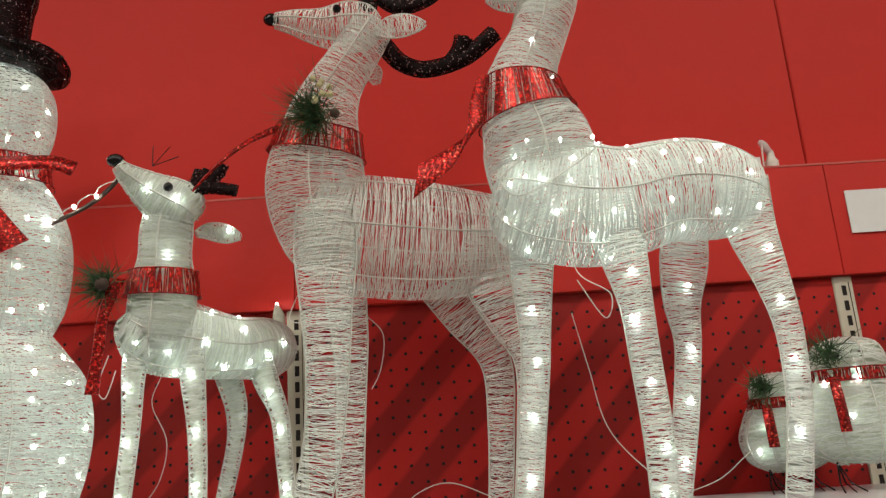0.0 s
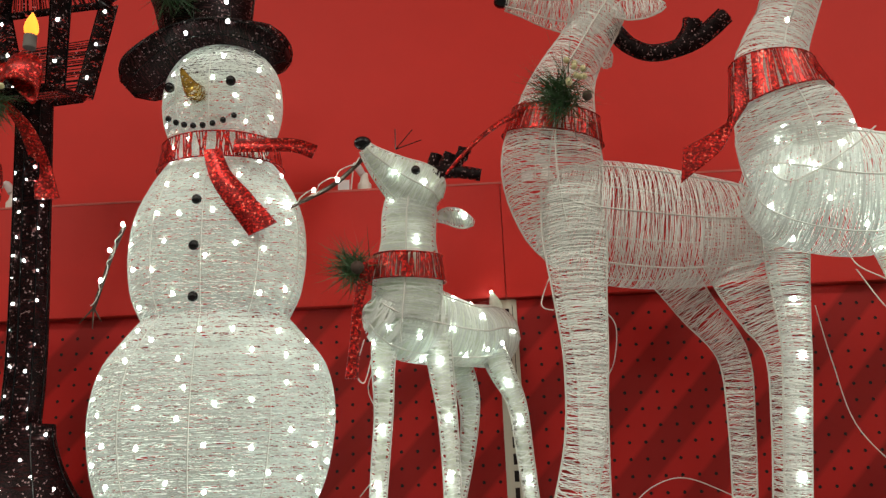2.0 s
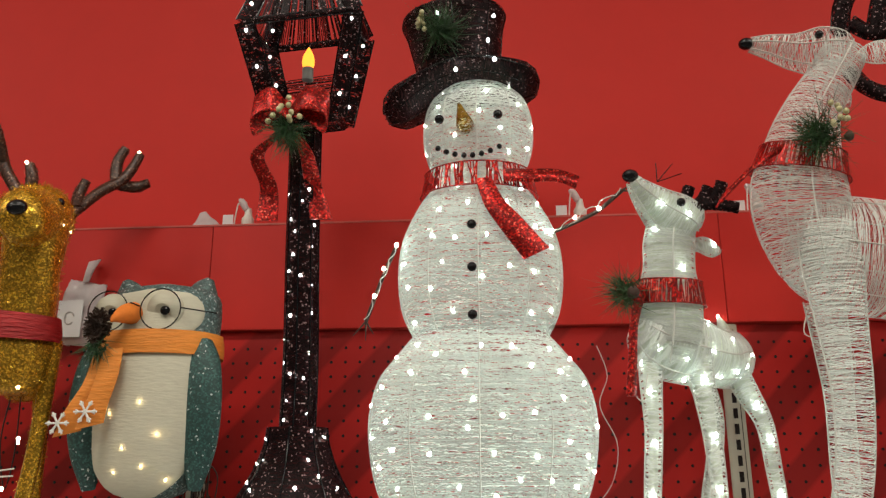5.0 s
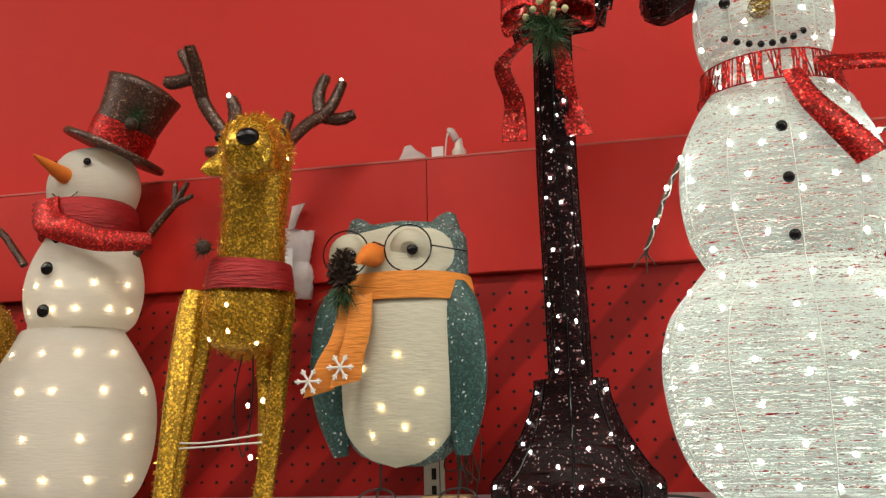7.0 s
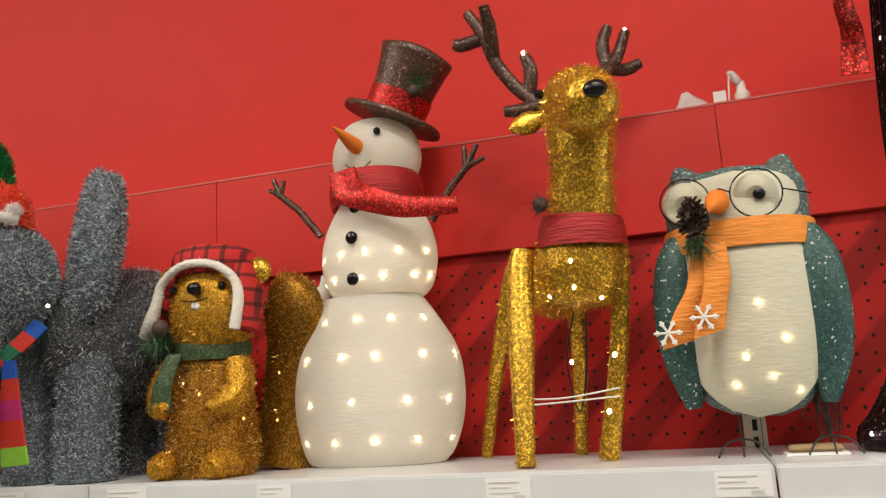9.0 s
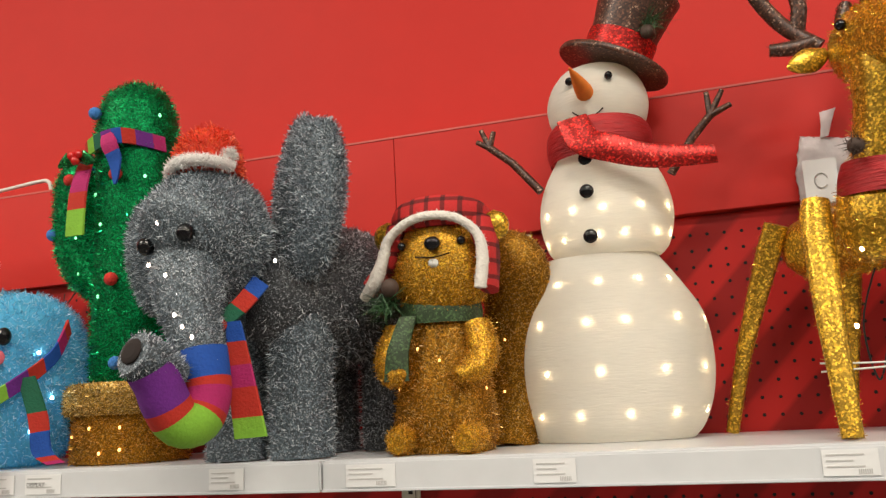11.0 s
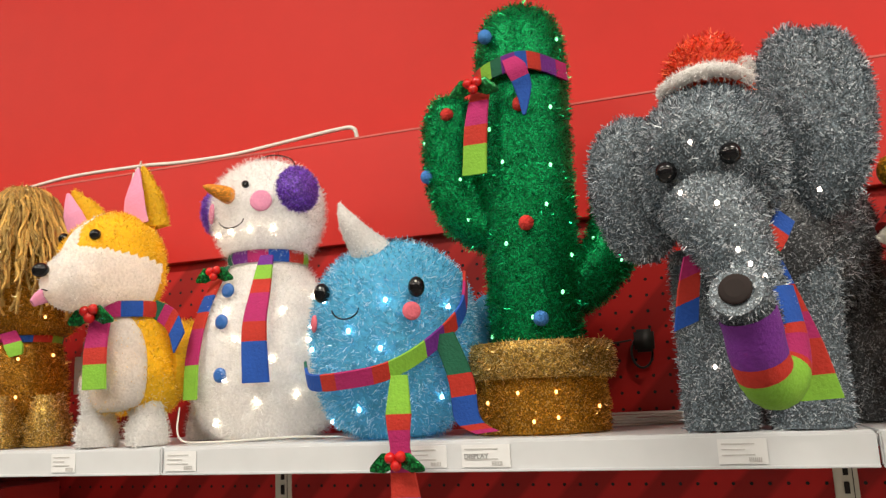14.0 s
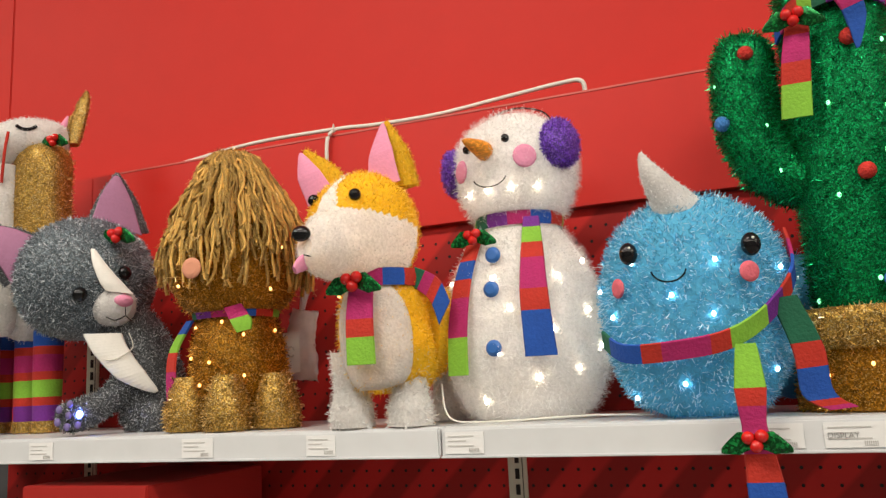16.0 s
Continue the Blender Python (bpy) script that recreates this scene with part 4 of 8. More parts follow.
# tall snowman
SX, SY = -0.664, 1.128
sn_low = Loft([(SX, SY, 1.367, 0.112, 0.068), (SX, SY, 1.40, 0.14, 0.08), (SX, SY, 1.45, 0.159, 0.088), (SX, SY, 1.52, 0.167, 0.09), (SX, SY, 1.58, 0.155, 0.085), (SX, SY, 1.62, 0.126, 0.076), (SX, SY, 1.648, 0.102, 0.064)])
sn_mid = Loft([(SX, SY, 1.648, 0.102, 0.064), (SX, SY, 1.685, 0.119, 0.07), (SX, SY, 1.742, 0.126, 0.073), (SX, SY, 1.80, 0.119, 0.07), (SX, SY, 1.855, 0.093, 0.06), (SX, SY, 1.895, 0.06, 0.055)])
sn_head = Loft([(SX, SY, 1.885, 0.055, 0.045), (SX, SY, 1.905, 0.07, 0.056), (SX, SY, 1.94, 0.084, 0.064), (SX, SY, 1.98, 0.088, 0.067), (SX, SY, 2.02, 0.081, 0.062), (SX, SY, 2.05, 0.058, 0.046), (SX, SY, 2.066, 0.02, 0.018)])
snow = thing("lit_snowman_figure", SX, SY, SHELF, "large lit white wire snowman in black top hat and red scarf", "snowman figure")
for nm, lf, nb in (("lower_ball", sn_low, 44), ("middle_ball", sn_mid, 24), ("head", sn_head, 15)):
    wound(nm, lf, snow, 0.00085, 0.00072, 120, 2.8, (0, 36, 72, 108, 144, 180, 216, 252, 288, 324), wr=0.001)
    bulbs(snow, scatter(lf, nb, 0.06, 0.94, 95, 265, 0.036), COOL)
FR = SY - 0.068
for dx, ey, dz in [(-0.057, 1.062, 1.976), (0.033, 1.056, 1.978)]:
    part("eye", ball((SX + dx, ey, dz), 0.0075, n=8, k=10), BLACK, snow)
for k in range(8):
    a = (k - 3.5) / 3.5
    part("mouth_bead", ball((SX - 0.013 + a * 0.047, FR + 0.0 + 0.012 * a * a, 1.914 + 0.018 * a * a), 0.0046, n=6, k=8), BLACK, snow)
for z, yy in ((1.804, 0.071), (1.738, 0.075), (1.669, 0.07)):
    part("button", ball((SX - 0.009, SY - yy, z), 0.0072, n=8, k=10, scale=(1, 0.7, 1)), BLACK, snow)
part("nose", threads(Loft([(SX - 0.016, FR + 0.012, 1.965, 0.014), (SX - 0.018, FR - 0.012, 1.963, 0.012), (SX - 0.021, FR - 0.03, 1.97, 0.007), (SX - 0.024, FR - 0.042, 1.98, 0.002)], (1, 0, 0)), 0.0009, 0.0012, 12, 1.5), GOLD_TH, snow, "gold thread nose")
# hat, leaning
tip = math.radians(-10)
def hat_point(x, z):
    return SX - 0.026 + x * math.cos(tip) + z * math.sin(tip) * 0.5, 2.045 - x * math.sin(tip) + z * math.cos(tip)
def hat_loft(sec):
    return Loft([(hat_point(0, z)[0], SY, hat_point(0, z)[1], b, a) for z, b, a in sec])
brim = Loft([(hat_point(-0.125, -0.008)[0], SY, hat_point(-0.125, -0.012)[1], 0.010, 0.02), (hat_point(-0.105, 0.0)[0], SY, hat_point(-0.105, 0)[1], 0.024, 0.06), (hat_point(-0.05, 0.012)[0], SY, hat_point(-0.05, 0.016)[1], 0.016, 0.085), (hat_point(0, 0.016)[0], SY, hat_point(0, 0.022)[1], 0.014, 0.09), (hat_point(0.05, 0.012)[0], SY, hat_point(0.05, 0.016)[1], 0.016, 0.085), (hat_point(0.105, 0.0)[0], SY, hat_point(0.105, 0)[1], 0.024, 0.06), (hat_point(0.125, -0.008)[0], SY, hat_point(0.125, -0.012)[1], 0.01, 0.02)])
crown = hat_loft([(0.015, 0.066, 0.055), (0.06, 0.070, 0.056), (0.11, 0.078, 0.06), (0.15, 0.085, 0.062), (0.158, 0.04, 0.03)])
for nm, lf in (("hat_brim", brim), ("hat_crown", crown)):
    h = wound(nm, lf, snow, 0.0012, 0.0014, 30, 1.6, (0, 45, 90, 135, 180, 225, 270, 315), (BLACK_TH, BLACK), "black glitter top hat", wr=0.0012)
    part("hat_lining", skin(lf, 16, 20, -0.006), material("black_gauze_" + nm, (0.05, 0.008, 0.008), 0.6, var=0.3, transl=0.3), h)
bulbs(snow, [(SX - 0.11, SY - 0.05, 2.03), (SX - 0.03, SY - 0.085, 2.05), (SX + 0.03, SY - 0.085, 2.065), (SX - 0.06, SY - 0.07, 2.16), (SX + 0.03, SY - 0.07, 2.15), (SX + 0.02, SY - 0.065, 2.11)], COOL, 0.0026)
part("fir_sprig", sprig((SX - 0.055, SY - 0.075, 2.125), 0.06, 420, way=(0.2, -0.4, 0.1)), GREEN_N, snow, "green fir sprig")
for k in range(10):
    part("berry", ball((SX - 0.085 + rng.normal(0, 0.012), SY - 0.09 + rng.normal(0, 0.006), 2.135 + rng.normal(0, 0.014)), 0.0042, n=6, k=8), BERRY, snow)
collar(Loft([(SX, SY, 1.868, 0.086, 0.062), (SX, SY, 1.882, 0.082, 0.066), (SX, SY, 1.896, 0.08, 0.064), (SX, SY, 1.905, 0.079, 0.063)]), snow, 0, 1, 0.006, "scarf_wrap")
part("scarf_tail", ribbon([(SX + 0.01, SY - 0.072, 1.875), (SX + 0.025, SY - 0.078, 1.835), (SX + 0.05, SY - 0.08, 1.80), (SX + 0.085, SY - 0.077, 1.755)], [0.024, 0.03, 0.036, 0.042], [(1, 0.1, 0.1), (1, 0.1, 0.4), (0.8, 0.1, 0.5), (0.9, 0.1, 0.45)]), RED_GL, snow, "red glitter scarf end")
part("scarf_tail", ribbon([(SX + 0.04, SY - 0.07, 1.88), (SX + 0.08, SY - 0.07, 1.878), (SX + 0.12, SY - 0.06, 1.88), (SX + 0.15, SY - 0.055, 1.87)], 0.024, [(0, 0.3, 1), (0, 0.3, 1), (0, 0.3, 1), (0.3, 0.3, 1)]), RED_GL, snow, "red glitter scarf end")
for side, pts in ((0, [(SX - 0.125, SY - 0.03, 1.785), (SX - 0.145, SY - 0.02, 1.745), (SX - 0.16, SY - 0.01, 1.71), (SX - 0.175, SY + 0.0, 1.675)]), (1, [(SX + 0.11, SY - 0.03, 1.80), (SX + 0.145, SY - 0.03, 1.815), (SX + 0.18, SY - 0.04, 1.83), (SX + 0.215, SY - 0.05, 1.857)])):
    a = part("arm", tube(pts, 0.0032, 6, smooth_n=12), TWIG, snow, "brown twig arm")
    part("arm_lights_cord", tube([(p[0] + 0.003 * math.sin(i * 2.2), p[1] - 0.005, p[2] + 0.003 * math.cos(i * 2.2)) for i, p in enumerate(np.linspace(pts[0], pts[-1], 12))], 0.0008, 5, smooth_n=40), WIRE, a)
    e = np.array(pts[-1])
    sgn = -1 if side == 0 else 1
    for dx, dz in ((-0.02, -0.022), (0.0, -0.03), (0.012, -0.02)) if side == 0 else ((0.02, 0.012), (0.022, -0.004)):
        part("twig", tube([e, e + (dx, 0, dz)], [0.0018, 0.0006], 5), TWIG, a)
    bulbs(snow, [np.array(pts[0]) + (0, -0.006, 0), np.array(pts[1]) + (0, -0.008, 0.005), np.array(pts[2]) + (0, -0.008, 0)], COOL)

# bird pair
for bx, by, k, lab in ((0.575, 1.19, 1.0, "plump white wire bird with a red collar on the shelf"), (0.50, 1.265, 0.82, "smaller white wire bird behind its twin on the shelf")):
    b = thing("wire_bird_figure", bx, by, SHELF, lab, "bird figure", "white wire birds")
    zb = SHELF + 0.035 * k
    bb = Loft([(bx, by, zb, 0.03 * k), (bx, by, zb + 0.02 * k, 0.07 * k, 0.055 * k), (bx, by, zb + 0.06 * k, 0.084 * k, 0.062 * k), (bx, by, zb + 0.10 * k, 0.07 * k, 0.056 * k), (bx, by, zb + 0.125 * k, 0.056 * k, 0.05 * k)])
    hh = Loft([(bx, by, zb + 0.125 * k, 0.052 * k, 0.048 * k), (bx, by, zb + 0.15 * k, 0.054 * k, 0.048 * k), (bx, by, zb + 0.17 * k, 0.042 * k, 0.038 * k), (bx, by, zb + 0.18 * k, 0.01, 0.01)])
    wound("body", bb, b, 0.0015, 0.0012, 40, 1.6, range(0, 360, 36), lining=True)
    wound("head", hh, b, 0.0015, 0.0012, 32, 1.6, range(0, 360, 45), lining=True)
    collar(Loft([(bx, by, zb + 0.115 * k, 0.056 * k, 0.052 * k), (bx, by, zb + 0.122 * k, 0.056 * k, 0.05 * k), (bx, by, zb + 0.132 * k, 0.055 * k, 0.05 * k)]), b, 0, 1, 0.004)
    for e in (-0.035, 0.0):
        part("eye", ball((bx + e * k, by - 0.042 * k, zb + 0.15 * k), 0.0055, n=8, k=10), BLACK, b)
    part("scarf_tail", ribbon([(bx - 0.045 * k, by - 0.045 * k, zb + 0.12 * k), (bx - 0.05 * k, by - 0.06 * k, zb + 0.09 * k), (bx - 0.05 * k, by - 0.065 * k, zb + 0.045 * k)], 0.017, (1, 0.2, 0)), RED_GL, b)
    part("fir_sprig", sprig((bx - 0.05 * k, by - 0.05 * k, zb + 0.15 * k), 0.05 * k, 200, way=(-0.6, -0.3, 0.5)), GREEN_N, b)
    for fx in (-0.05, 0.02):
        for dx in (-0.015, 0.0, 0.015):
            part("toe", tube([(bx + fx * k, by - 0.02, zb + 0.005), (bx + fx * k + dx * 0.5, by - 0.035, SHELF + 0.012), (bx + fx * k + dx, by - 0.06, SHELF + 0.0015)], 0.0013, 4), BLACK, b)
    bulbs(b, scatter(bb, 6, gap=0.04), COOL)
# ---- street lamp figure ----
LX, LY = -0.945, 1.155
lamp = thing("street_lamp_figure", LX, LY, SHELF, "black glitter street lamp figure with a red bow and flame bulb", "street lamp figure")
SOCKET = material("grey_socket", (0.22, 0.21, 0.20), 0.5, var=0.2)
DARK_GAUZE = material("dark_red_gauze", (0.035, 0.005, 0.005), 0.7, var=0.5, scale=120, spec=0.15)
lamp_base = Loft([(LX, LY, 1.367, 0.107, 0.10), (LX, LY, 1.39, 0.107, 0.10), (LX, LY, 1.41, 0.09, 0.085), (LX, LY, 1.45, 0.066, 0.06), (LX, LY, 1.49, 0.05, 0.048), (LX, LY, 1.518, 0.046, 0.044)])
lamp_shaft = Loft([(LX, LY, 1.518, 0.027, 0.026), (LX, LY, 1.62, 0.0265, 0.026), (LX - 0.001, LY - 0.018, 1.80, 0.0255, 0.025), (LX + 0.004, LY - 0.05, 1.985, 0.0245, 0.024)])
for nm, lf in (("base", lamp_base), ("shaft", lamp_shaft)):
    p = wound(nm, lf, lamp, 0.0011, 0.0013, 28, 2.5, (0, 45, 90, 135, 180, 225, 270, 315), (BLACK_TH, BLACK), wr=0.0016)
    part("lining", skin(lf, 18, 20, -0.004), DARK_GAUZE, p)
bulbs(lamp, scatter(lamp_shaft, 24, 0.02, 0.97, 115, 245, 0.02) + scatter(lamp_base, 18, 0.1, 0.98, 100, 260, 0.024), COOL, 0.0021)
LEAN = np.array((0.0, -0.27, 0.963))
ACROSS, DEEP = np.array((0.995, 0.0, 0.10)), np.array((0.0, 0.963, 0.27))


def lantern_ring(h, r):
    """Four corners of the lantern, turned off the square, at height h along its leaning axis."""
    c = np.array((LX + 0.017, LY - 0.07, 1.985)) + LEAN * h
    return [c + ACROSS * r * math.cos(a) + DEEP * r * math.sin(a) for a in np.radians((49, 139, 229, 319))]


lo4, hi4, tip4 = lantern_ring(0.0, 0.068), lantern_ring(0.15, 0.116), lantern_ring(0.28, 0.04)
for k in range(4):
    j = (k + 1) % 4
    for a, b, r in ((lo4[k], hi4[k], 0.014), (hi4[k], tip4[k], 0.013), (lo4[k], lo4[j], 0.005), (hi4[k], hi4[j], 0.005)):
        lf = Loft([(*np.array(a), r, 0.004), (*(np.array(a) * 0.5 + np.array(b) * 0.5), r, 0.004), (*np.array(b), r, 0.004)])
        wound("lantern_bar", lf, lamp, 0.0013, 0.0014, 8, 1.5, (90, 270), (BLACK_TH, BLACK), wr=0.0014)
        if r > 0.01:
            bulbs(lamp, [np.array(a) * (1 - t) + np.array(b) * t + (0, -0.006, 0) for t in (0.2, 0.55, 0.9)], COOL, 0.002)
g = Geo()
for k in range(4):
    a, b, c, d = (np.array(q) for q in (hi4[k], hi4[(k + 1) % 4], tip4[(k + 1) % 4], tip4[k]))
    for t in np.linspace(0.02, 0.98, 62):
        u = t + rng.normal(0, 0.015)
        p, q = a + (b - a) * u, d + (c - d) * t
        w = (b - a) / np.linalg.norm(b - a) * 0.0009
        g.add([p - w, p + w, q + w, q - w], [(0, 1, 2, 3)])
    a, b = np.array(lo4[k]), np.array(lo4[(k + 1) % 4])
    for t in np.linspace(0.02, 0.98, 20):
        p = a + (b - a) * t
        q = np.array((LX + 0.012, LY - 0.066, 2.0)) + (p - np.array((LX + 0.012, LY - 0.066, 1.985))) * 0.3
        w = (b - a) / np.linalg.norm(b - a) * 0.0008
        g.add([p - w, p + w, q + w, q - w], [(0, 1, 2, 3)])
for k in (0, 1):
    a, b, c, d = (np.array(q) for q in (lo4[k], lo4[k + 1], hi4[k + 1], hi4[k]))
    for t in np.linspace(0.03, 0.62, 34):
        u, v = np.clip(t + rng.normal(0, 0.012, 2), 0, 1)
        p, q = a + (d - a) * u, b + (c - b) * v
        w = unit(d - a) * 0.0010
        g.add([p - w, p + w, q + w, q - w], [(0, 1, 2, 3)])
tagged(part("lantern_threads", g, BLACK_TH, lamp), kind="stuff")
part("candle_socket", skin(Loft([(LX + 0.015, LY - 0.097, 2.05, 0.009), (LX + 0.015, LY - 0.097, 2.07, 0.009)]), 4, 12), SOCKET, lamp, "grey candle socket")
part("flame_bulb", skin(Loft([(LX + 0.015, LY - 0.097, 2.068, 0.006), (LX + 0.015, LY - 0.097, 2.079, 0.010), (LX + 0.015, LY - 0.097, 2.093, 0.008), (LX + 0.015, LY - 0.097, 2.108, 0.001)]), 12, 12), glow("flame", (1.0, 0.42, 0.04), 1.5), lamp, "glowing amber flame bulb")
for sgn in (-1, 1):
    part("bow_loop", ribbon([(LX + 0.003, LY - 0.140, 1.970), (LX + 0.003 + sgn * 0.025, LY - 0.155, 1.990), (LX + 0.003 + sgn * 0.055, LY - 0.145, 1.985), (LX + 0.003 + sgn * 0.05, LY - 0.135, 1.960), (LX + 0.003, LY - 0.133, 2.0)], [0.02, 0.045, 0.05, 0.045, 0.02], (0, 0.25, 1)), RED_GL, lamp, "red glitter bow")
    part("bow_tail", ribbon([(LX + 0.0, LY - 0.125, 1.955), (LX - 0.022 + sgn * 0.038, LY - 0.09, 1.93), (LX - 0.016 + sgn * 0.036, LY - 0.05, 1.89), (LX - 0.01 + sgn * 0.044, LY - 0.045, 1.835)], [0.014, 0.022, 0.028, 0.036], (1, 0.1, 0)), RED_GL, lamp, "red glitter bow end")
part("fir_sprig", sprig((LX + 0.003, LY - 0.150, 1.940), 0.05, 380, way=(0.1, -0.3, -0.7), spread=0.7), GREEN_N, lamp, "green fir sprig")
for k in range(10):
    part("berry", ball((LX + 0.002 + rng.normal(0, 0.011), LY - 0.170 + rng.normal(0, 0.004), 1.957 + rng.normal(0, 0.009)), 0.0045, n=6, k=8), BERRY, lamp)

# ---- owl ----
OX, OY = -1.163, 1.14
owl = thing("owl_figure", OX, OY, SHELF, "cream and teal owl figure with round glasses and an orange scarf", "owl figure")
owl_body = Loft([(OX - 0.005, OY, 1.415, 0.03, 0.03), (OX - 0.004, OY, 1.43, 0.062, 0.05), (OX - 0.002, OY, 1.47, 0.084, 0.066), (OX, OY, 1.53, 0.095, 0.073), (OX, OY, 1.60, 0.094, 0.072), (OX, OY, 1.65, 0.09, 0.062), (OX, OY, 1.69, 0.091, 0.055), (OX, OY, 1.72, 0.086, 0.05), (OX, OY, 1.735, 0.06, 0.04), (OX, OY, 1.74, 0.02, 0.015)])
part("body", skin(owl_body, 34, 36), TEAL, owl)
part("face", patch(owl_body, 0.72, 0.95, 122, 238, 0.002, 14, 20), CREAM, owl, "cream sisal face")
part("belly", patch(owl_body, 0.0, 0.72, 108, 252, 0.003, 30, 24), CREAM, owl, "cream sisal belly")
for ex in (-1, 1):
    part("ear_tuft", skin(Loft([(OX + ex * 0.055, OY, 1.712, 0.03, 0.024), (OX + ex * 0.063, OY, 1.735, 0.02, 0.015), (OX + ex * 0.07, OY, 1.75, 0.006, 0.004)]), 8, 10), TEAL, owl)
    wing = Loft([(OX + ex * 0.08, OY - 0.03, 1.645, 0.012, 0.012), (OX + ex * 0.083, OY - 0.038, 1.61, 0.027, 0.016), (OX + ex * 0.087, OY - 0.04, 1.545, 0.03, 0.017), (OX + ex * 0.085, OY - 0.034, 1.485, 0.026, 0.015), (OX + ex * 0.08, OY - 0.024, 1.428, 0.01, 0.008)])
    part("wing", skin(wing, 18, 18), WING_TEAL, owl, "deep teal glitter wing")
    cx = OX - 0.02 + ex * 0.043
    cy = OY - 0.062 + abs(cx - OX) * 0.22
    part("eye_disc", skin(Loft([(cx, cy + 0.014, 1.69, 0.028), (cx, cy, 1.69, 0.027), (cx, cy - 0.003, 1.688, 0.012)], (1, 0, 0)), 8, 20), CREAM, owl)
    part("eye", ball((cx + 0.004, cy - 0.004, 1.688), 0.0078, n=8, k=12, scale=(1, 0.6, 1)), BLACK, owl)
    part("glasses_rim", tube([(cx + 0.031 * math.cos(a), cy - 0.012, 1.688 + 0.031 * math.sin(a)) for a in np.linspace(0, 6.2832, 28)], 0.0011, 5), BLACK, owl, "thin black wire glasses")
part("glasses_bridge", tube([(OX - 0.032, OY - 0.072, 1.692), (OX - 0.02, OY - 0.076, 1.697), (OX - 0.008, OY - 0.072, 1.692)], 0.0011, 5), BLACK, owl)
part("glasses_arm", tube([(OX + 0.054, OY - 0.066, 1.69), (OX + 0.092, OY - 0.02, 1.69)], 0.0011, 5), BLACK, owl)
part("beak", skin(Loft([(OX - 0.022, OY - 0.056, 1.685, 0.017, 0.014), (OX - 0.026, OY - 0.076, 1.68, 0.015, 0.014), (OX - 0.034, OY - 0.094, 1.67, 0.006, 0.006), (OX - 0.037, OY - 0.098, 1.664, 0.001, 0.001)], (1, 0, 0)), 10, 12), ORANGE_FELT, owl, "orange felt beak")
part("scarf_band", skin(Loft([(OX, OY, 1.622, 0.097, 0.077), (OX, OY, 1.64, 0.097, 0.077), (OX, OY, 1.658, 0.094, 0.074)]), 6, 36, caps=False), ORANGE, owl, "orange sisal scarf")
for pts in ([(OX - 0.05, OY - 0.08, 1.625), (OX - 0.056, OY - 0.088, 1.58), (OX - 0.075, OY - 0.088, 1.545), (OX - 0.09, OY - 0.085, 1.505)], [(OX - 0.035, OY - 0.085, 1.625), (OX - 0.036, OY - 0.095, 1.58), (OX - 0.045, OY - 0.097, 1.545), (OX - 0.052, OY - 0.096, 1.515)]):
    part("scarf_end", ribbon(pts, [0.03, 0.034, 0.036, 0.04], (1, 0.15, 0.25)), ORANGE, owl, "orange sisal scarf end")
for fx, fz, fy in ((-0.056, 1.535, 0.104), (-0.1, 1.52, 0.095)):
    g = Geo()
    for k in range(6):
        a = k * math.pi / 3
        e = np.array((math.cos(a), 0, math.sin(a)))
        c = np.array((OX + fx, OY - fy, fz))
        tube([c, c + e * 0.017], 0.0016, 5, g)
        for sg in (0.5, -0.5):
            e2 = np.array((math.cos(a + sg), 0, math.sin(a + sg)))
            tube([c + e * 0.009, c + e * 0.009 + e2 * 0.006], 0.0012, 5, g)
    part("snowflake", g, WHITE_FELT, owl, "white felt snowflake")
cone = Loft([(OX - 0.055, OY - 0.095, 1.635, 0.006), (OX - 0.056, OY - 0.098, 1.65, 0.013), (OX - 0.055, OY - 0.098, 1.668, 0.012), (OX - 0.054, OY - 0.096, 1.682, 0.003)])
part("pine_cone", tinsel(cone, 160, 0.008, 0.0026, skin(cone, 10, 9, -0.002), lean=-0.9), TWIG, owl, "brown pine cone")
part("fir_sprig", sprig((OX - 0.055, OY - 0.09, 1.63), 0.04, 160, way=(0.0, -0.3, -0.8), spread=0.6), GREEN_N, owl)
for fx in (-0.028, 0.075):
    leg_g = tube([(OX + fx, OY - 0.02, 1.43), (OX + fx, OY - 0.02, 1.385)], 0.0016, 5)
    for dx in (-0.03, 0.0, 0.03):
        tube([(OX + fx, OY - 0.02, 1.387), (OX + fx + dx * 0.6, OY - 0.035, 1.383), (OX + fx + dx, OY - 0.045, 1.3665)], 0.0014, 5, leg_g, smooth_n=8)
    part("foot", leg_g, DARK_CORD, owl)
bulbs(owl, scatter(owl_body, 8, 0.08, 0.42, 125, 250, 0.036, 0.0), WARM, 0.0032)
inner_lamp(owl, OX, OY, 1.50, 0.05)
pack = thing("battery_pack", OX + 0.045, OY - 0.01, SHELF, "small brown battery box with tangled dark cord on the shelf", "battery box")
part("case", box(OX + 0.025, OX + 0.085, OY - 0.035, OY + 0.015, SHELF + 0.004, SHELF + 0.012, bevel=0.002), material("cardboard", (0.30, 0.20, 0.10), 0.8, var=0.2), pack)
part("card", box(OX + 0.02, OX + 0.09, OY - 0.045, OY - 0.0, SHELF + 0.0005, SHELF + 0.0035), PAPER, pack, smooth=False)
g = Geo()
for k in range(3):
    tube([(OX + 0.08 + rng.normal(0, 0.012), OY + 0.01 + rng.normal(0, 0.01), SHELF + 0.004 + 0.10 * abs(math.sin(i * 0.9 + k))) for i in range(8)], 0.0011, 4, g, smooth_n=50)
part("cord", g, TWIG, pack)

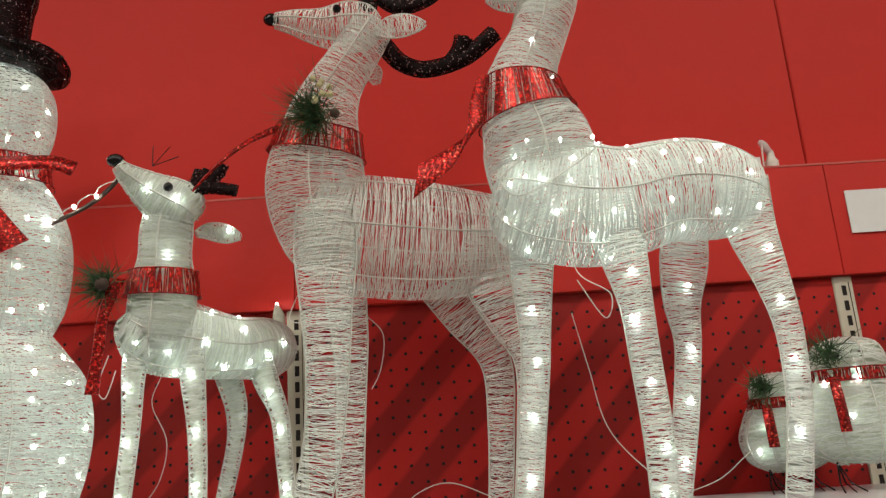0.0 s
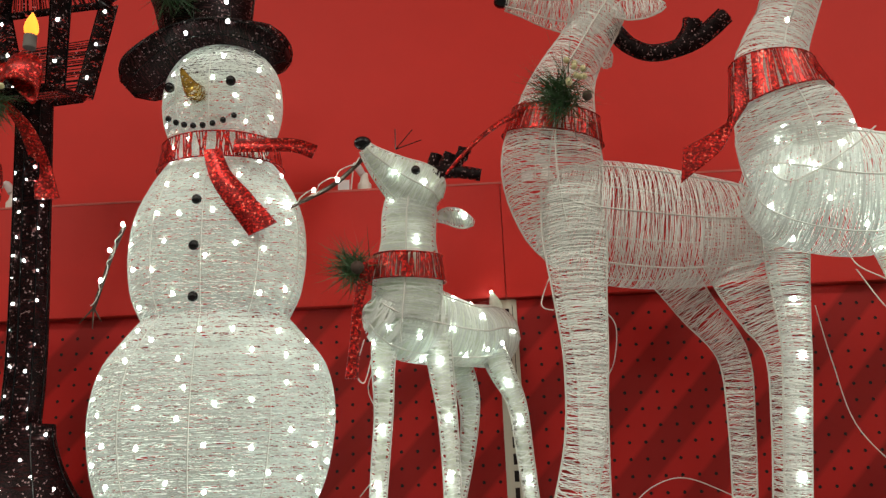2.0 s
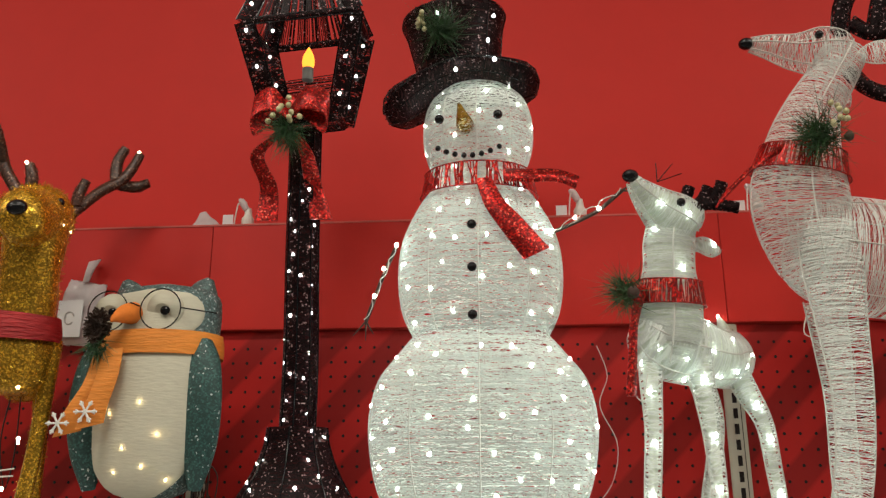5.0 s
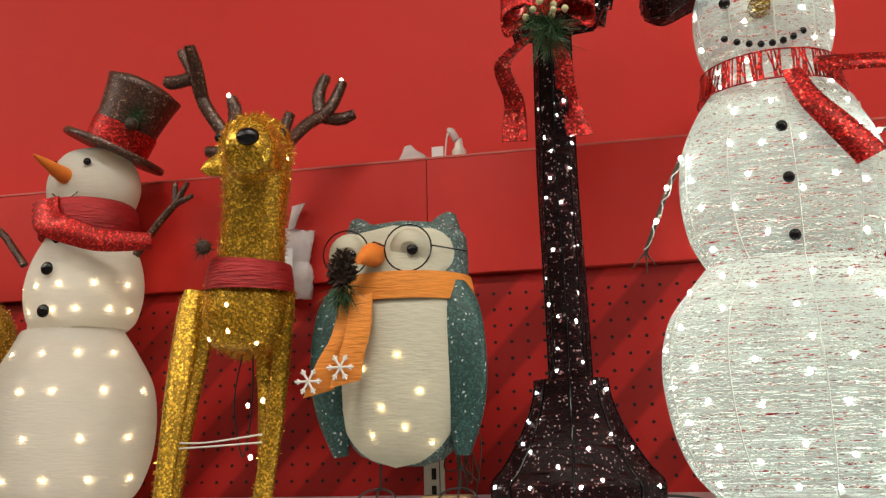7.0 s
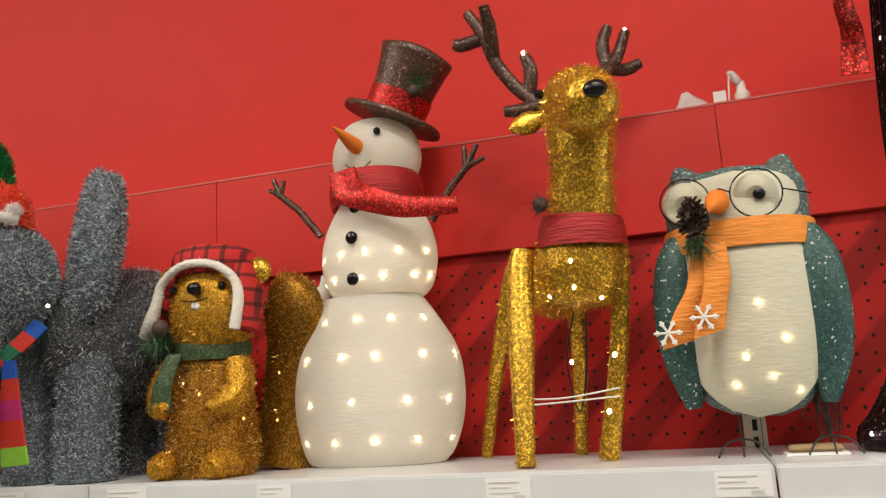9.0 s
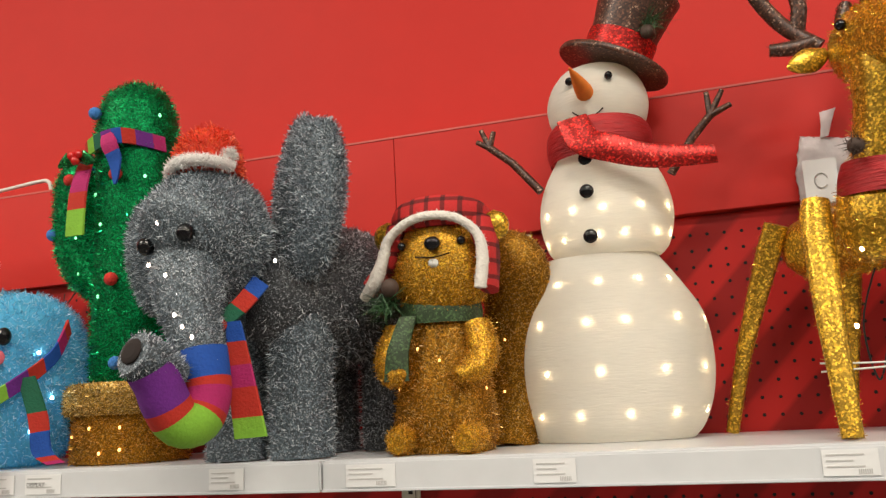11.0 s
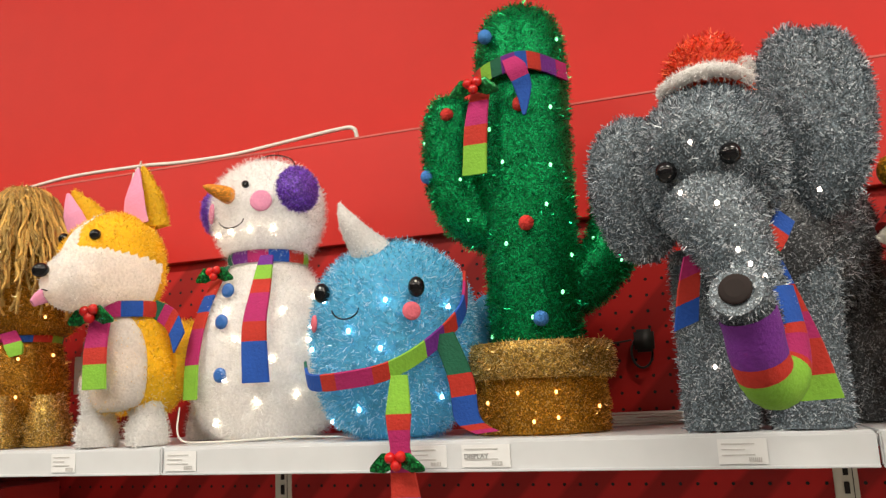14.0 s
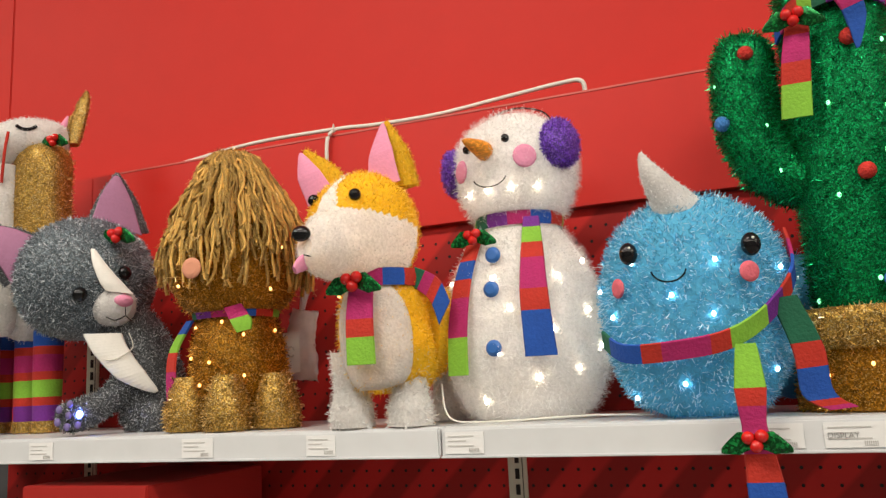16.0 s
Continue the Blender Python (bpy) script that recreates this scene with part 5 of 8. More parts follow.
# ---- gold reindeer ----
rein = thing("gold_reindeer_figure", -1.37, 1.12, SHELF, "gold tinsel reindeer figure with brown antlers and a dark red scarf", "reindeer figure")
r_head = Loft([(-1.372, 1.145, 1.855, 0.012, 0.012), (-1.368, 1.13, 1.85, 0.042, 0.036), (-1.355, 1.08, 1.84, 0.05, 0.046), (-1.338, 1.03, 1.824, 0.046, 0.042), (-1.325, 0.99, 1.812, 0.04, 0.036), (-1.319, 0.97, 1.808, 0.024, 0.024), (-1.317, 0.964, 1.806, 0.006, 0.006)], (1, 0, 0))
r_neck = Loft([(-1.362, 1.085, 1.645, 0.046, 0.042), (-1.358, 1.08, 1.70, 0.044, 0.042), (-1.352, 1.07, 1.75, 0.042, 0.042), (-1.348, 1.065, 1.80, 0.046, 0.044), (-1.35, 1.07, 1.85, 0.046, 0.044), (-1.352, 1.072, 1.875, 0.034, 0.034), (-1.353, 1.074, 1.885, 0.01, 0.01)])
r_chest = Loft([(-1.372, 1.09, 1.565, 0.012, 0.012), (-1.372, 1.09, 1.572, 0.04, 0.035), (-1.37, 1.09, 1.60, 0.056, 0.048), (-1.367, 1.09, 1.64, 0.058, 0.05), (-1.363, 1.088, 1.665, 0.05, 0.045)])
r_back = Loft([(-1.37, 1.10, 1.615, 0.05, 0.045), (-1.40, 1.17, 1.61, 0.045, 0.042), (-1.44, 1.24, 1.615, 0.042, 0.042), (-1.45, 1.265, 1.615, 0.015, 0.015)], (1, 0, 0))
for nm, lf, n in (("head", r_head, 2200), ("neck", r_neck, 2200), ("chest", r_chest, 1600), ("back", r_back, 800)):
    p = part(nm, skin(lf, 22, 24), GOLD, rein)
    part("tinsel", tinsel(lf, n, 0.009, 0.0006, lean=1.7), GOLD_T, p)
for a in ([(-1.446, 1.095, 1.652, 0.016, 0.012), (-1.45, 1.09, 1.62, 0.019, 0.013), (-1.452, 1.07, 1.52, 0.017, 0.011), (-1.452, 1.055, 1.44, 0.014, 0.009), (-1.451, 1.041, 1.367, 0.012, 0.008)], [(-1.314, 1.10, 1.648, 0.010, 0.012), (-1.318, 1.10, 1.60, 0.012, 0.012), (-1.332, 1.115, 1.50, 0.012, 0.010), (-1.348, 1.127, 1.42, 0.013, 0.009), (-1.358, 1.133, 1.367, 0.014, 0.009)], [(-1.482, 1.21, 1.648, 0.016, 0.012), (-1.50, 1.225, 1.60, 0.016, 0.011), (-1.54, 1.265, 1.48, 0.011, 0.009), (-1.568, 1.29, 1.367, 0.009, 0.008)], [(-1.395, 1.21, 1.60, 0.014, 0.012), (-1.40, 1.235, 1.52, 0.012, 0.010), (-1.408, 1.255, 1.44, 0.010, 0.009), (-1.415, 1.27, 1.367, 0.010, 0.009)]):
    lf = Loft(a)
    p = part("leg", skin(lf, 18, 12), GOLD, rein)
    part("tinsel", tinsel(lf, 700, 0.006, 0.0006, lean=1.8), GOLD_T, p)
part("nose", ball((-1.314, 0.958, 1.815), 0.0135, scale=(1.15, 0.7, 0.85)), BLACK, rein)
for ex, ey, ez in ((-0.05, 1.06, 1.862), (0.038, 1.065, 1.862)):
    part("eye", ball((-1.348 + ex, ey - 0.01, ez - 0.006), 0.007, n=8, k=10), BLACK, rein)
for sg in (-1,):
    ear = Loft([(-1.36 + sg * 0.045, 1.12, 1.85, 0.008, 0.006), (-1.36 + sg * 0.065, 1.115, 1.842, 0.018, 0.007), (-1.36 + sg * 0.085, 1.11, 1.836, 0.012, 0.005), (-1.36 + sg * 0.095, 1.11, 1.834, 0.002, 0.002)])
    part("ear", skin(ear, 10, 10), GOLD, rein)
ANT = [[(-1.405, 1.15, 1.872), (-1.445, 1.155, 1.91), (-1.475, 1.15, 1.955), (-1.49, 1.145, 2.0), (-1.515, 1.143, 2.045)], [(-1.48, 1.15, 1.965), (-1.476, 1.12, 2.0), (-1.479, 1.10, 2.03)], [(-1.50, 1.147, 2.0), (-1.528, 1.145, 1.995), (-1.54, 1.143, 1.998)], [(-1.43, 1.155, 1.90), (-1.424, 1.15, 1.935), (-1.432, 1.15, 1.962)], [(-1.41, 1.15, 1.88), (-1.44, 1.15, 1.876), (-1.468, 1.15, 1.878)],
       [(-1.365, 1.17, 1.87), (-1.335, 1.21, 1.93), (-1.305, 1.235, 1.965), (-1.286, 1.247, 2.015)], [(-1.318, 1.228, 1.952), (-1.292, 1.25, 1.953), (-1.268, 1.255, 1.962)], [(-1.318, 1.23, 1.955), (-1.322, 1.235, 1.995), (-1.312, 1.24, 2.025)], [(-1.355, 1.18, 1.89), (-1.364, 1.195, 1.92), (-1.356, 1.20, 1.948)]]
for a in ANT:
    lf = Loft([(*q, 0.0105 if i < len(a) - 1 else 0.008, 0.008) for i, q in enumerate(a)])
    p = part("antler", skin(lf, 14, 10), BROWN_GL, rein, "dark brown glitter antler")
    part("tinsel", tinsel(lf, 260, 0.005, 0.0007, lean=1.5), BROWN_GL, p)
part("scarf_band", skin(Loft([(-1.363, 1.085, 1.645, 0.06, 0.054), (-1.362, 1.084, 1.665, 0.059, 0.053), (-1.36, 1.083, 1.685, 0.054, 0.049)]), 6, 30, caps=False), DARK_RED, rein, "dark red sisal scarf")
part("pine_cone", sprig((-1.405, 1.032, 1.698), 0.02, 160, ball((-1.405, 1.032, 1.698), 0.010, n=7, k=9), (0, -0.2, 0), 1.0), TWIG, rein, "brown pine cone")
bulbs(rein, scatter(r_chest, 4, 0.1, 0.6, 110, 250, 0.03) + scatter(r_head, 2, 0.2, 0.6, 0, 360, 0.04) + [(-1.286, 1.241, 2.016), (-1.432, 1.141, 1.962), (-1.345, 1.065, 1.43), (-1.332, 1.068, 1.50), (-1.405, 1.185, 1.50)], WARM, 0.0028)
for z, sag in ((1.452, 0.003), (1.442, -0.002)):
    part("hang_cord", tube([(-1.47, 1.07, z), (-1.40, 1.045, z - sag), (-1.33, 1.065, z + 0.006)], 0.0012, 5, smooth_n=14), CORD, rein)
g = tube([(-1.385, 1.12, 1.57), (-1.405, 1.14, 1.50), (-1.395, 1.15, 1.43), (-1.38, 1.14, 1.48), (-1.37, 1.12, 1.565)], 0.0012, 4, smooth_n=40)
part("light_cord", g, DARK_CORD, rein)


def parts_bag(x, y, z, w, h, label):
    """A crumpled clear bag with a leaflet in it, flat against what is behind it."""
    t = thing("parts_bag", x, y, z, label, "plastic bag", "bags of spare parts")
    bag = Loft([(x, y + 0.004, z, w, 0.004), (x + 0.002, y, z + h * 0.25, w * 1.05, 0.011), (x - 0.002, y + 0.002, z + h * 0.5, w * 0.97, 0.008), (x + 0.004, y + 0.003, z + h * 0.8, w * 0.94, 0.006), (x + 0.008, y + 0.006, z + h, w * 0.9, 0.002)])
    g = skin(bag, 20, 28)
    g.v = [q + rng.normal(0, 0.0011, q.shape) for q in g.v]
    part("bag", g, PLASTIC, t, "clear crumpled plastic")
    part("leaflet", box(x - 0.010 - w * 0.58, x - 0.010 + w * 0.58, y - 0.0135, y - 0.0125, z + h * 0.1, z + h * 0.68, bevel=0.0003), PAPER, t, "folded white paper leaflet", smooth=False)
    part("leaflet_print", tube([(x - 0.010 + w * 0.22 * math.cos(a), y - 0.0145, z + h * 0.4 + w * 0.28 * math.sin(a)) for a in np.linspace(0.3, 5.6, 16)], 0.0012, 4), INK, t)
    part("header_strip", ribbon([(x + 0.005, y, z + h), (x + 0.010, y, z + h * 1.18), (x + 0.015, y + 0.005, z + h * 1.36)], [0.012, 0.016, 0.024], (1, 0, 0.2)), PLASTIC, t)


parts_bag(-1.395, 1.30, 1.675, 0.040, 0.115, "clear plastic bag with paper and spare parts hanging on the header")
parts_bag(-3.345, 1.235, 1.44, 0.030, 0.12, "clear plastic bag with a leaflet hanging behind the tinsel dogs")

# ---- cream snowman ----
CX, CY = -1.714, 1.232
cs = thing("cream_snowman_figure", CX, CY, SHELF, "cream sisal snowman with a leaning brown top hat and red scarf", "snowman figure")
c_low = Loft([(CX - 0.015, CY, 1.366, 0.1096, 0.0697), (CX - 0.015, CY, 1.385, 0.1261, 0.0804), (CX - 0.015, CY, 1.43, 0.1425, 0.0886), (CX - 0.015, CY, 1.485, 0.1470, 0.0918), (CX - 0.015, CY, 1.54, 0.1381, 0.0869), (CX - 0.015, CY, 1.59, 0.1096, 0.0705), (CX - 0.015, CY, 1.628, 0.0833, 0.0541)])
c_mid = Loft([(CX, CY, 1.628, 0.0755, 0.0541), (CX, CY, 1.645, 0.0898, 0.0623), (CX, CY, 1.69, 0.0989, 0.0672), (CX, CY, 1.74, 0.0898, 0.0607), (CX, CY, 1.79, 0.0632, 0.0443)])
c_head = oval(CX + 0.002, CY + 0.002, 1.79, 0.077, 0.062, 0.148, 11)
for nm, lf in (("lower_ball", c_low), ("middle_ball", c_mid), ("head", c_head)):
    part(nm, skin(lf, 28, 40), SNOW_CREAM, cs)
    for i, f in enumerate({"lower_ball": (0.14, 0.36, 0.62, 0.84), "middle_ball": (0.16, 0.4), "head": (0.12,)}[nm]):
        angles = np.arange(108 + 14 * (i % 2), 268, 30) + rng.normal(0, 3, len(np.arange(108 + 14 * (i % 2), 268, 30)))
        bulbs(cs, on(lf, [(f, q) for q in angles], -0.0032), WARM, 0.0032)
inner_lamp(cs, CX, CY, 1.48, 0.10, (1.0, 0.93, 0.8))
inner_lamp(cs, CX, CY, 1.69, 0.06, (1.0, 0.93, 0.8))
for z, yy in ((1.771, 0.052), (1.717, 0.07), (1.651, 0.07)):
    part("button", ball((CX - 0.018, CY - yy, z), 0.0105, n=8, k=12, scale=(1, 0.5, 1)), BLACK, cs)
part("carrot_nose", skin(Loft([(CX - 0.008, CY - 0.05, 1.868, 0.014), (CX - 0.012, CY - 0.075, 1.873, 0.0115), (CX - 0.017, CY - 0.10, 1.880, 0.0065), (CX - 0.022, CY - 0.12, 1.886, 0.001)], (0, 0, 1)), 12, 12), ORANGE_FELT, cs, "orange carrot nose")
for ex in (-0.028, 0.03):
    part("eye", ball((CX + ex - 0.003, CY - 0.057, 1.891), 0.0062, n=8, k=10), BLACK, cs)
part("smile", tube([(CX - 0.03 + 0.045 * t, CY - 0.058, 1.842 - 0.012 * math.sin(math.pi * t)) for t in np.linspace(0, 1, 9)], 0.001, 4), BLACK, cs)
part("scarf_wrap", skin(Loft([(CX, CY, 1.775, 0.076, 0.07), (CX, CY, 1.795, 0.08, 0.073), (CX, CY, 1.82, 0.078, 0.072), (CX, CY, 1.832, 0.07, 0.066)]), 8, 32, caps=False), DARK_RED, cs, "red scarf")
part("scarf_fold", ribbon([(CX - 0.03, CY - 0.072, 1.828), (CX - 0.015, CY - 0.084, 1.79), (CX + 0.02, CY - 0.088, 1.772), (CX + 0.08, CY - 0.085, 1.752), (CX + 0.162, CY - 0.08, 1.745)], [0.045, 0.048, 0.042, 0.036, 0.026], [(1, 0.1, 0.2), (0.9, 0.1, 0.5), (0.4, 0, 1), (0, 0, 1), (-0.1, 0, 1)]), RED_SIS, cs, "red glitter scarf end")
ht = math.radians(25)
ax = np.array((math.sin(ht), 0, math.cos(ht)))
hb = np.array((CX + 0.031, CY + 0.006, 1.929))
def hat_sec(rows):
    return Loft([(*(hb + ax * h), b, a) for h, b, a in rows])
h = part("hat_brim", skin(hat_sec([(-0.004, 0.086, 0.078), (0.0, 0.088, 0.08), (0.006, 0.086, 0.078)]), 5, 36), BROWN_GL, cs, "brown glitter top hat")
part("hat_crown", skin(hat_sec([(0.005, 0.05, 0.048), (0.05, 0.052, 0.05), (0.10, 0.06, 0.056), (0.125, 0.064, 0.06), (0.128, 0.04, 0.04)]), 14, 30), BROWN_GL, cs)
part("hat_band", skin(hat_sec([(0.008, 0.053, 0.051), (0.045, 0.0545, 0.0525)]), 4, 30, caps=False), RED_SIS, cs, "red hat band")
part("fir_sprig", sprig(hb + ax * 0.05 + (0.04, -0.04, 0), 0.035, 120), GREEN_N, cs)
part("pine_cone", ball(hb + ax * 0.03 + (0.045, -0.045, 0), 0.011, n=7, k=9), TWIG, cs)
for pts, tw in (([(CX - 0.09, CY - 0.03, 1.735), (CX - 0.13, CY - 0.03, 1.785), (CX - 0.165, CY - 0.03, 1.815)], ((-0.02, 0.012), (-0.012, 0.03), (0.008, 0.025))), ([(CX + 0.10, CY - 0.02, 1.74), (CX + 0.135, CY - 0.02, 1.79), (CX + 0.163, CY - 0.02, 1.82)], ((0.03, 0.012), (0.02, 0.035), (-0.002, 0.035)))):
    p = part("arm", tube(pts, [0.0065, 0.0062, 0.006], 7), BROWN_GL, cs, "brown glitter twig arm")
    e = np.array(pts[-1])
    for dx, dz in tw:
        part("twig", tube([e, e + (dx, 0, dz)], [0.0055, 0.004], 6), BROWN_GL, p)

# ---- squirrel ----
QX, QY = -1.938, 1.095
sq = thing("squirrel_figure", QX, QY, SHELF, "gold tinsel squirrel figure in a red plaid trapper hat", "squirrel figure")
q_body = Loft([(QX, QY, 1.366, 0.062, 0.055), (QX, QY, 1.40, 0.07, 0.062), (QX, QY, 1.46, 0.064, 0.056), (QX, QY, 1.53, 0.05, 0.045), (QX, QY, 1.56, 0.042, 0.04)])
q_head = Loft([(QX + 0.006, QY - 0.005, 1.545, 0.035, 0.035), (QX + 0.006, QY - 0.008, 1.575, 0.061, 0.052), (QX + 0.008, QY - 0.01, 1.615, 0.067, 0.056), (QX + 0.008, QY - 0.008, 1.66, 0.054, 0.047), (QX + 0.008, QY, 1.69, 0.02, 0.02)])
q_tail = Loft([(QX + 0.06, QY + 0.10, 1.367, 0.04, 0.03), (QX + 0.07, QY + 0.11, 1.45, 0.05, 0.034), (QX + 0.085, QY + 0.105, 1.55, 0.05, 0.034), (QX + 0.09, QY + 0.09, 1.62, 0.05, 0.034), (QX + 0.08, QY + 0.085, 1.66, 0.03, 0.025), (QX + 0.075, QY + 0.085, 1.675, 0.01, 0.01)])
for nm, lf, mt, n in (("body", q_body, T_BROWN, 4200), ("head", q_head, T_FOX, 3000), ("tail", q_tail, T_BROWN, 3000)):
    p = part(nm, skin(lf, 22, 24), mt[0], sq)
    part("tinsel", tinsel(lf, n, 0.008, 0.0007, lean=1.4), mt[1], p)
part("belly", tinsel(q_body, 3600, 0.009, 0.0007, lean=1.4, keep=lambda q: (np.abs(q[:, 0] - QX) < 0.038) & (q[:, 1] < QY)), T_GOLD[1], sq, "pale gold belly")
for sg in (-1, 1):
    arm = Loft([(QX + sg * 0.055, QY - 0.02, 1.53, 0.02, 0.02), (QX + sg * 0.065, QY - 0.035, 1.49, 0.022, 0.02), (QX + sg * 0.05, QY - 0.06, 1.465, 0.016, 0.015), (QX + sg * 0.035, QY - 0.072, 1.47, 0.006, 0.006)])
    part("tinsel", tinsel(arm, 1200, 0.006, 0.0007, lean=1.4), T_FOX[1], part("arm", skin(arm, 10, 12), T_FOX[0], sq))
    ft = Loft([(QX + sg * 0.045, QY - 0.02, 1.385, 0.02), (QX + sg * 0.045, QY - 0.06, 1.384, 0.02), (QX + sg * 0.045, QY - 0.08, 1.38, 0.012)], (1, 0, 0))
    part("tinsel", tinsel(ft, 700, 0.006, 0.0007, lean=1.4), T_FOX[1], part("foot", skin(ft, 10, 12), T_FOX[0], sq))
    ear = oval(QX + 0.008 + sg * 0.078, QY - 0.012, 1.643, 0.021, 0.012, 0.044)
    part("ear", skin(ear, 8, 10), GOLD, sq)
    part("eye", ball((QX + 0.006 + sg * 0.042, QY - 0.052, 1.641), 0.006, n=8, k=10), BLACK, sq)
    flap = Loft([(QX + 0.008 + sg * 0.058, QY - 0.012, 1.67, 0.02, 0.03), (QX + 0.008 + sg * 0.068, QY - 0.02, 1.63, 0.016, 0.032), (QX + 0.008 + sg * (0.07 if sg > 0 else 0.10), QY - 0.03, 1.575 if sg > 0 else 1.59, 0.012, 0.022)])
    part("hat_flap", skin(flap, 10, 14), PLAID, sq, "red plaid ear flap")
part("nose", ball((QX + 0.014, QY - 0.072, 1.637), 0.0105, scale=(1.1, 0.8, 0.9)), BLACK, sq)
part("tooth", box(QX + 0.005, QX + 0.019, QY - 0.068, QY - 0.062, 1.606, 1.617, bevel=0.002), WHITE_FELT, sq)
part("hat_crown", skin(Loft([(QX + 0.008, QY - 0.004, 1.664, 0.064, 0.056), (QX + 0.008, QY - 0.004, 1.672, 0.071, 0.062), (QX + 0.008, QY - 0.002, 1.688, 0.071, 0.061), (QX + 0.008, QY, 1.70, 0.06, 0.052), (QX + 0.008, QY, 1.704, 0.03, 0.03)]), 12, 32), PLAID, sq, "red and black plaid hat")
trim = Loft([(QX - 0.10, QY - 0.035, 1.578, 0.007), (QX - 0.078, QY - 0.05, 1.595, 0.010), (QX - 0.063, QY - 0.055, 1.625, 0.008), (QX - 0.052, QY - 0.058, 1.652, 0.0065), (QX - 0.02, QY - 0.066, 1.671, 0.006), (QX + 0.012, QY - 0.068, 1.676, 0.006), (QX + 0.045, QY - 0.064, 1.67, 0.006), (QX + 0.07, QY - 0.056, 1.65, 0.0065), (QX + 0.077, QY - 0.054, 1.62, 0.008), (QX + 0.072, QY - 0.056, 1.575, 0.008)])
part("hat_fleece", tinsel(trim, 1500, 0.004, 0.0007, skin(trim, 40, 10)), FLEECE, sq, "white fleece hat edge")
part("mouth", tube([(QX - 0.012, QY - 0.067, 1.622), (QX + 0.013, QY - 0.071, 1.618), (QX + 0.036, QY - 0.067, 1.623)], 0.0009, 4, smooth_n=10), BLACK, sq)
part("scarf_band", skin(Loft([(QX, QY, 1.535, 0.056, 0.052), (QX, QY, 1.555, 0.058, 0.053), (QX, QY, 1.572, 0.053, 0.05)]), 6, 28, caps=False), GREEN_SIS, sq, "green glitter scarf")
part("scarf_end", ribbon([(QX - 0.03, QY - 0.055, 1.545), (QX - 0.042, QY - 0.066, 1.50), (QX - 0.045, QY - 0.068, 1.46)], [0.024, 0.03, 0.034], (1, 0.2, 0)), GREEN_SIS, sq)
part("pine_cone", ball((QX - 0.052, QY - 0.06, 1.585), 0.013, n=7, k=9), TWIG, sq)
part("fir_sprig", sprig((QX - 0.06, QY - 0.05, 1.565), 0.04, 150, way=(-0.5, -0.2, -0.5)), GREEN_N, sq)
inner_lamp(sq, QX, QY, 1.45, 0.08, (1.0, 0.7, 0.35))
bulbs(sq, scatter(q_body, 6, 0.1, 0.7, 100, 260, 0.035) + scatter(q_tail, 3, 0.1, 0.9, 120, 240, 0.04), WARM_S, 0.0022)
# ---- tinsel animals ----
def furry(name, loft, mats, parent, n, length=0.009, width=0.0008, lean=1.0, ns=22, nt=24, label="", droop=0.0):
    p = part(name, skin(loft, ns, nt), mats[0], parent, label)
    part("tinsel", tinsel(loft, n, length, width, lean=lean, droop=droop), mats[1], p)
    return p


def holly(parent, c, r=0.02, n=2):
    """Two foil leaves and three berries."""
    c = np.array(c)
    for k in range(n):
        sg = -1 if k == 0 else 1
        pts = [c, c + (sg * r * 0.6, -0.004, -r * 0.1), c + (sg * r * 1.2, -0.003, -r * 0.35)]
        part("holly_leaf", ribbon(pts, [r * 0.45, r * 0.85, r * 0.15], (0, -0.25, 1), thick=0.0015), HOLLY, parent, "green foil holly leaf")
    for dx, dz in ((-0.25, 0.1), (0.2, 0.15), (0.0, -0.2)):
        part("holly_berry", ball(c + (dx * r, -0.006, dz * r), r * 0.24, n=7, k=9), RED_BERRY, parent)


def scarf(parent, pts, width, side, order, name="scarf_end", label="striped knitted scarf end"):
    return part(name, ribbon(pts, width, side, stripes=order, thick=0.004), KNIT, parent, label, smooth=False)


def neckband(parent, x, y, z, b, a, h=0.022):
    g = Geo()
    lf = Loft([(x, y, z, b, a), (x, y, z + h / 2, b + 0.002, a + 0.002), (x, y, z + h, b, a)])
    th = np.linspace(0, 2 * np.pi, 49)
    s = np.array([0.0, 1.0, 2.0])
    for i in range(48):
        v = lf.at(s[:, None], th[None, i:i + 2])
        g.add(v, grid_faces(3, 2, loop=False), (i // 4) % 6)
    return part("scarf_wrap", g, KNIT, parent, "striped knitted scarf")


def disc(c, r, way, geo=None, thick=0.002, sx=1.0):
    """A small felt disc that faces along way."""
    c, w = np.array(c, float), unit(np.array(way, float))
    ref = np.array((0, 0, 1.0))
    return skin(Loft([(*(c - w * thick), r, r * sx), (*c, r, r * sx), (*(c + w * thick), r * 0.6, r * 0.6 * sx)], np.cross(w, ref)), 5, 18, geo=geo)


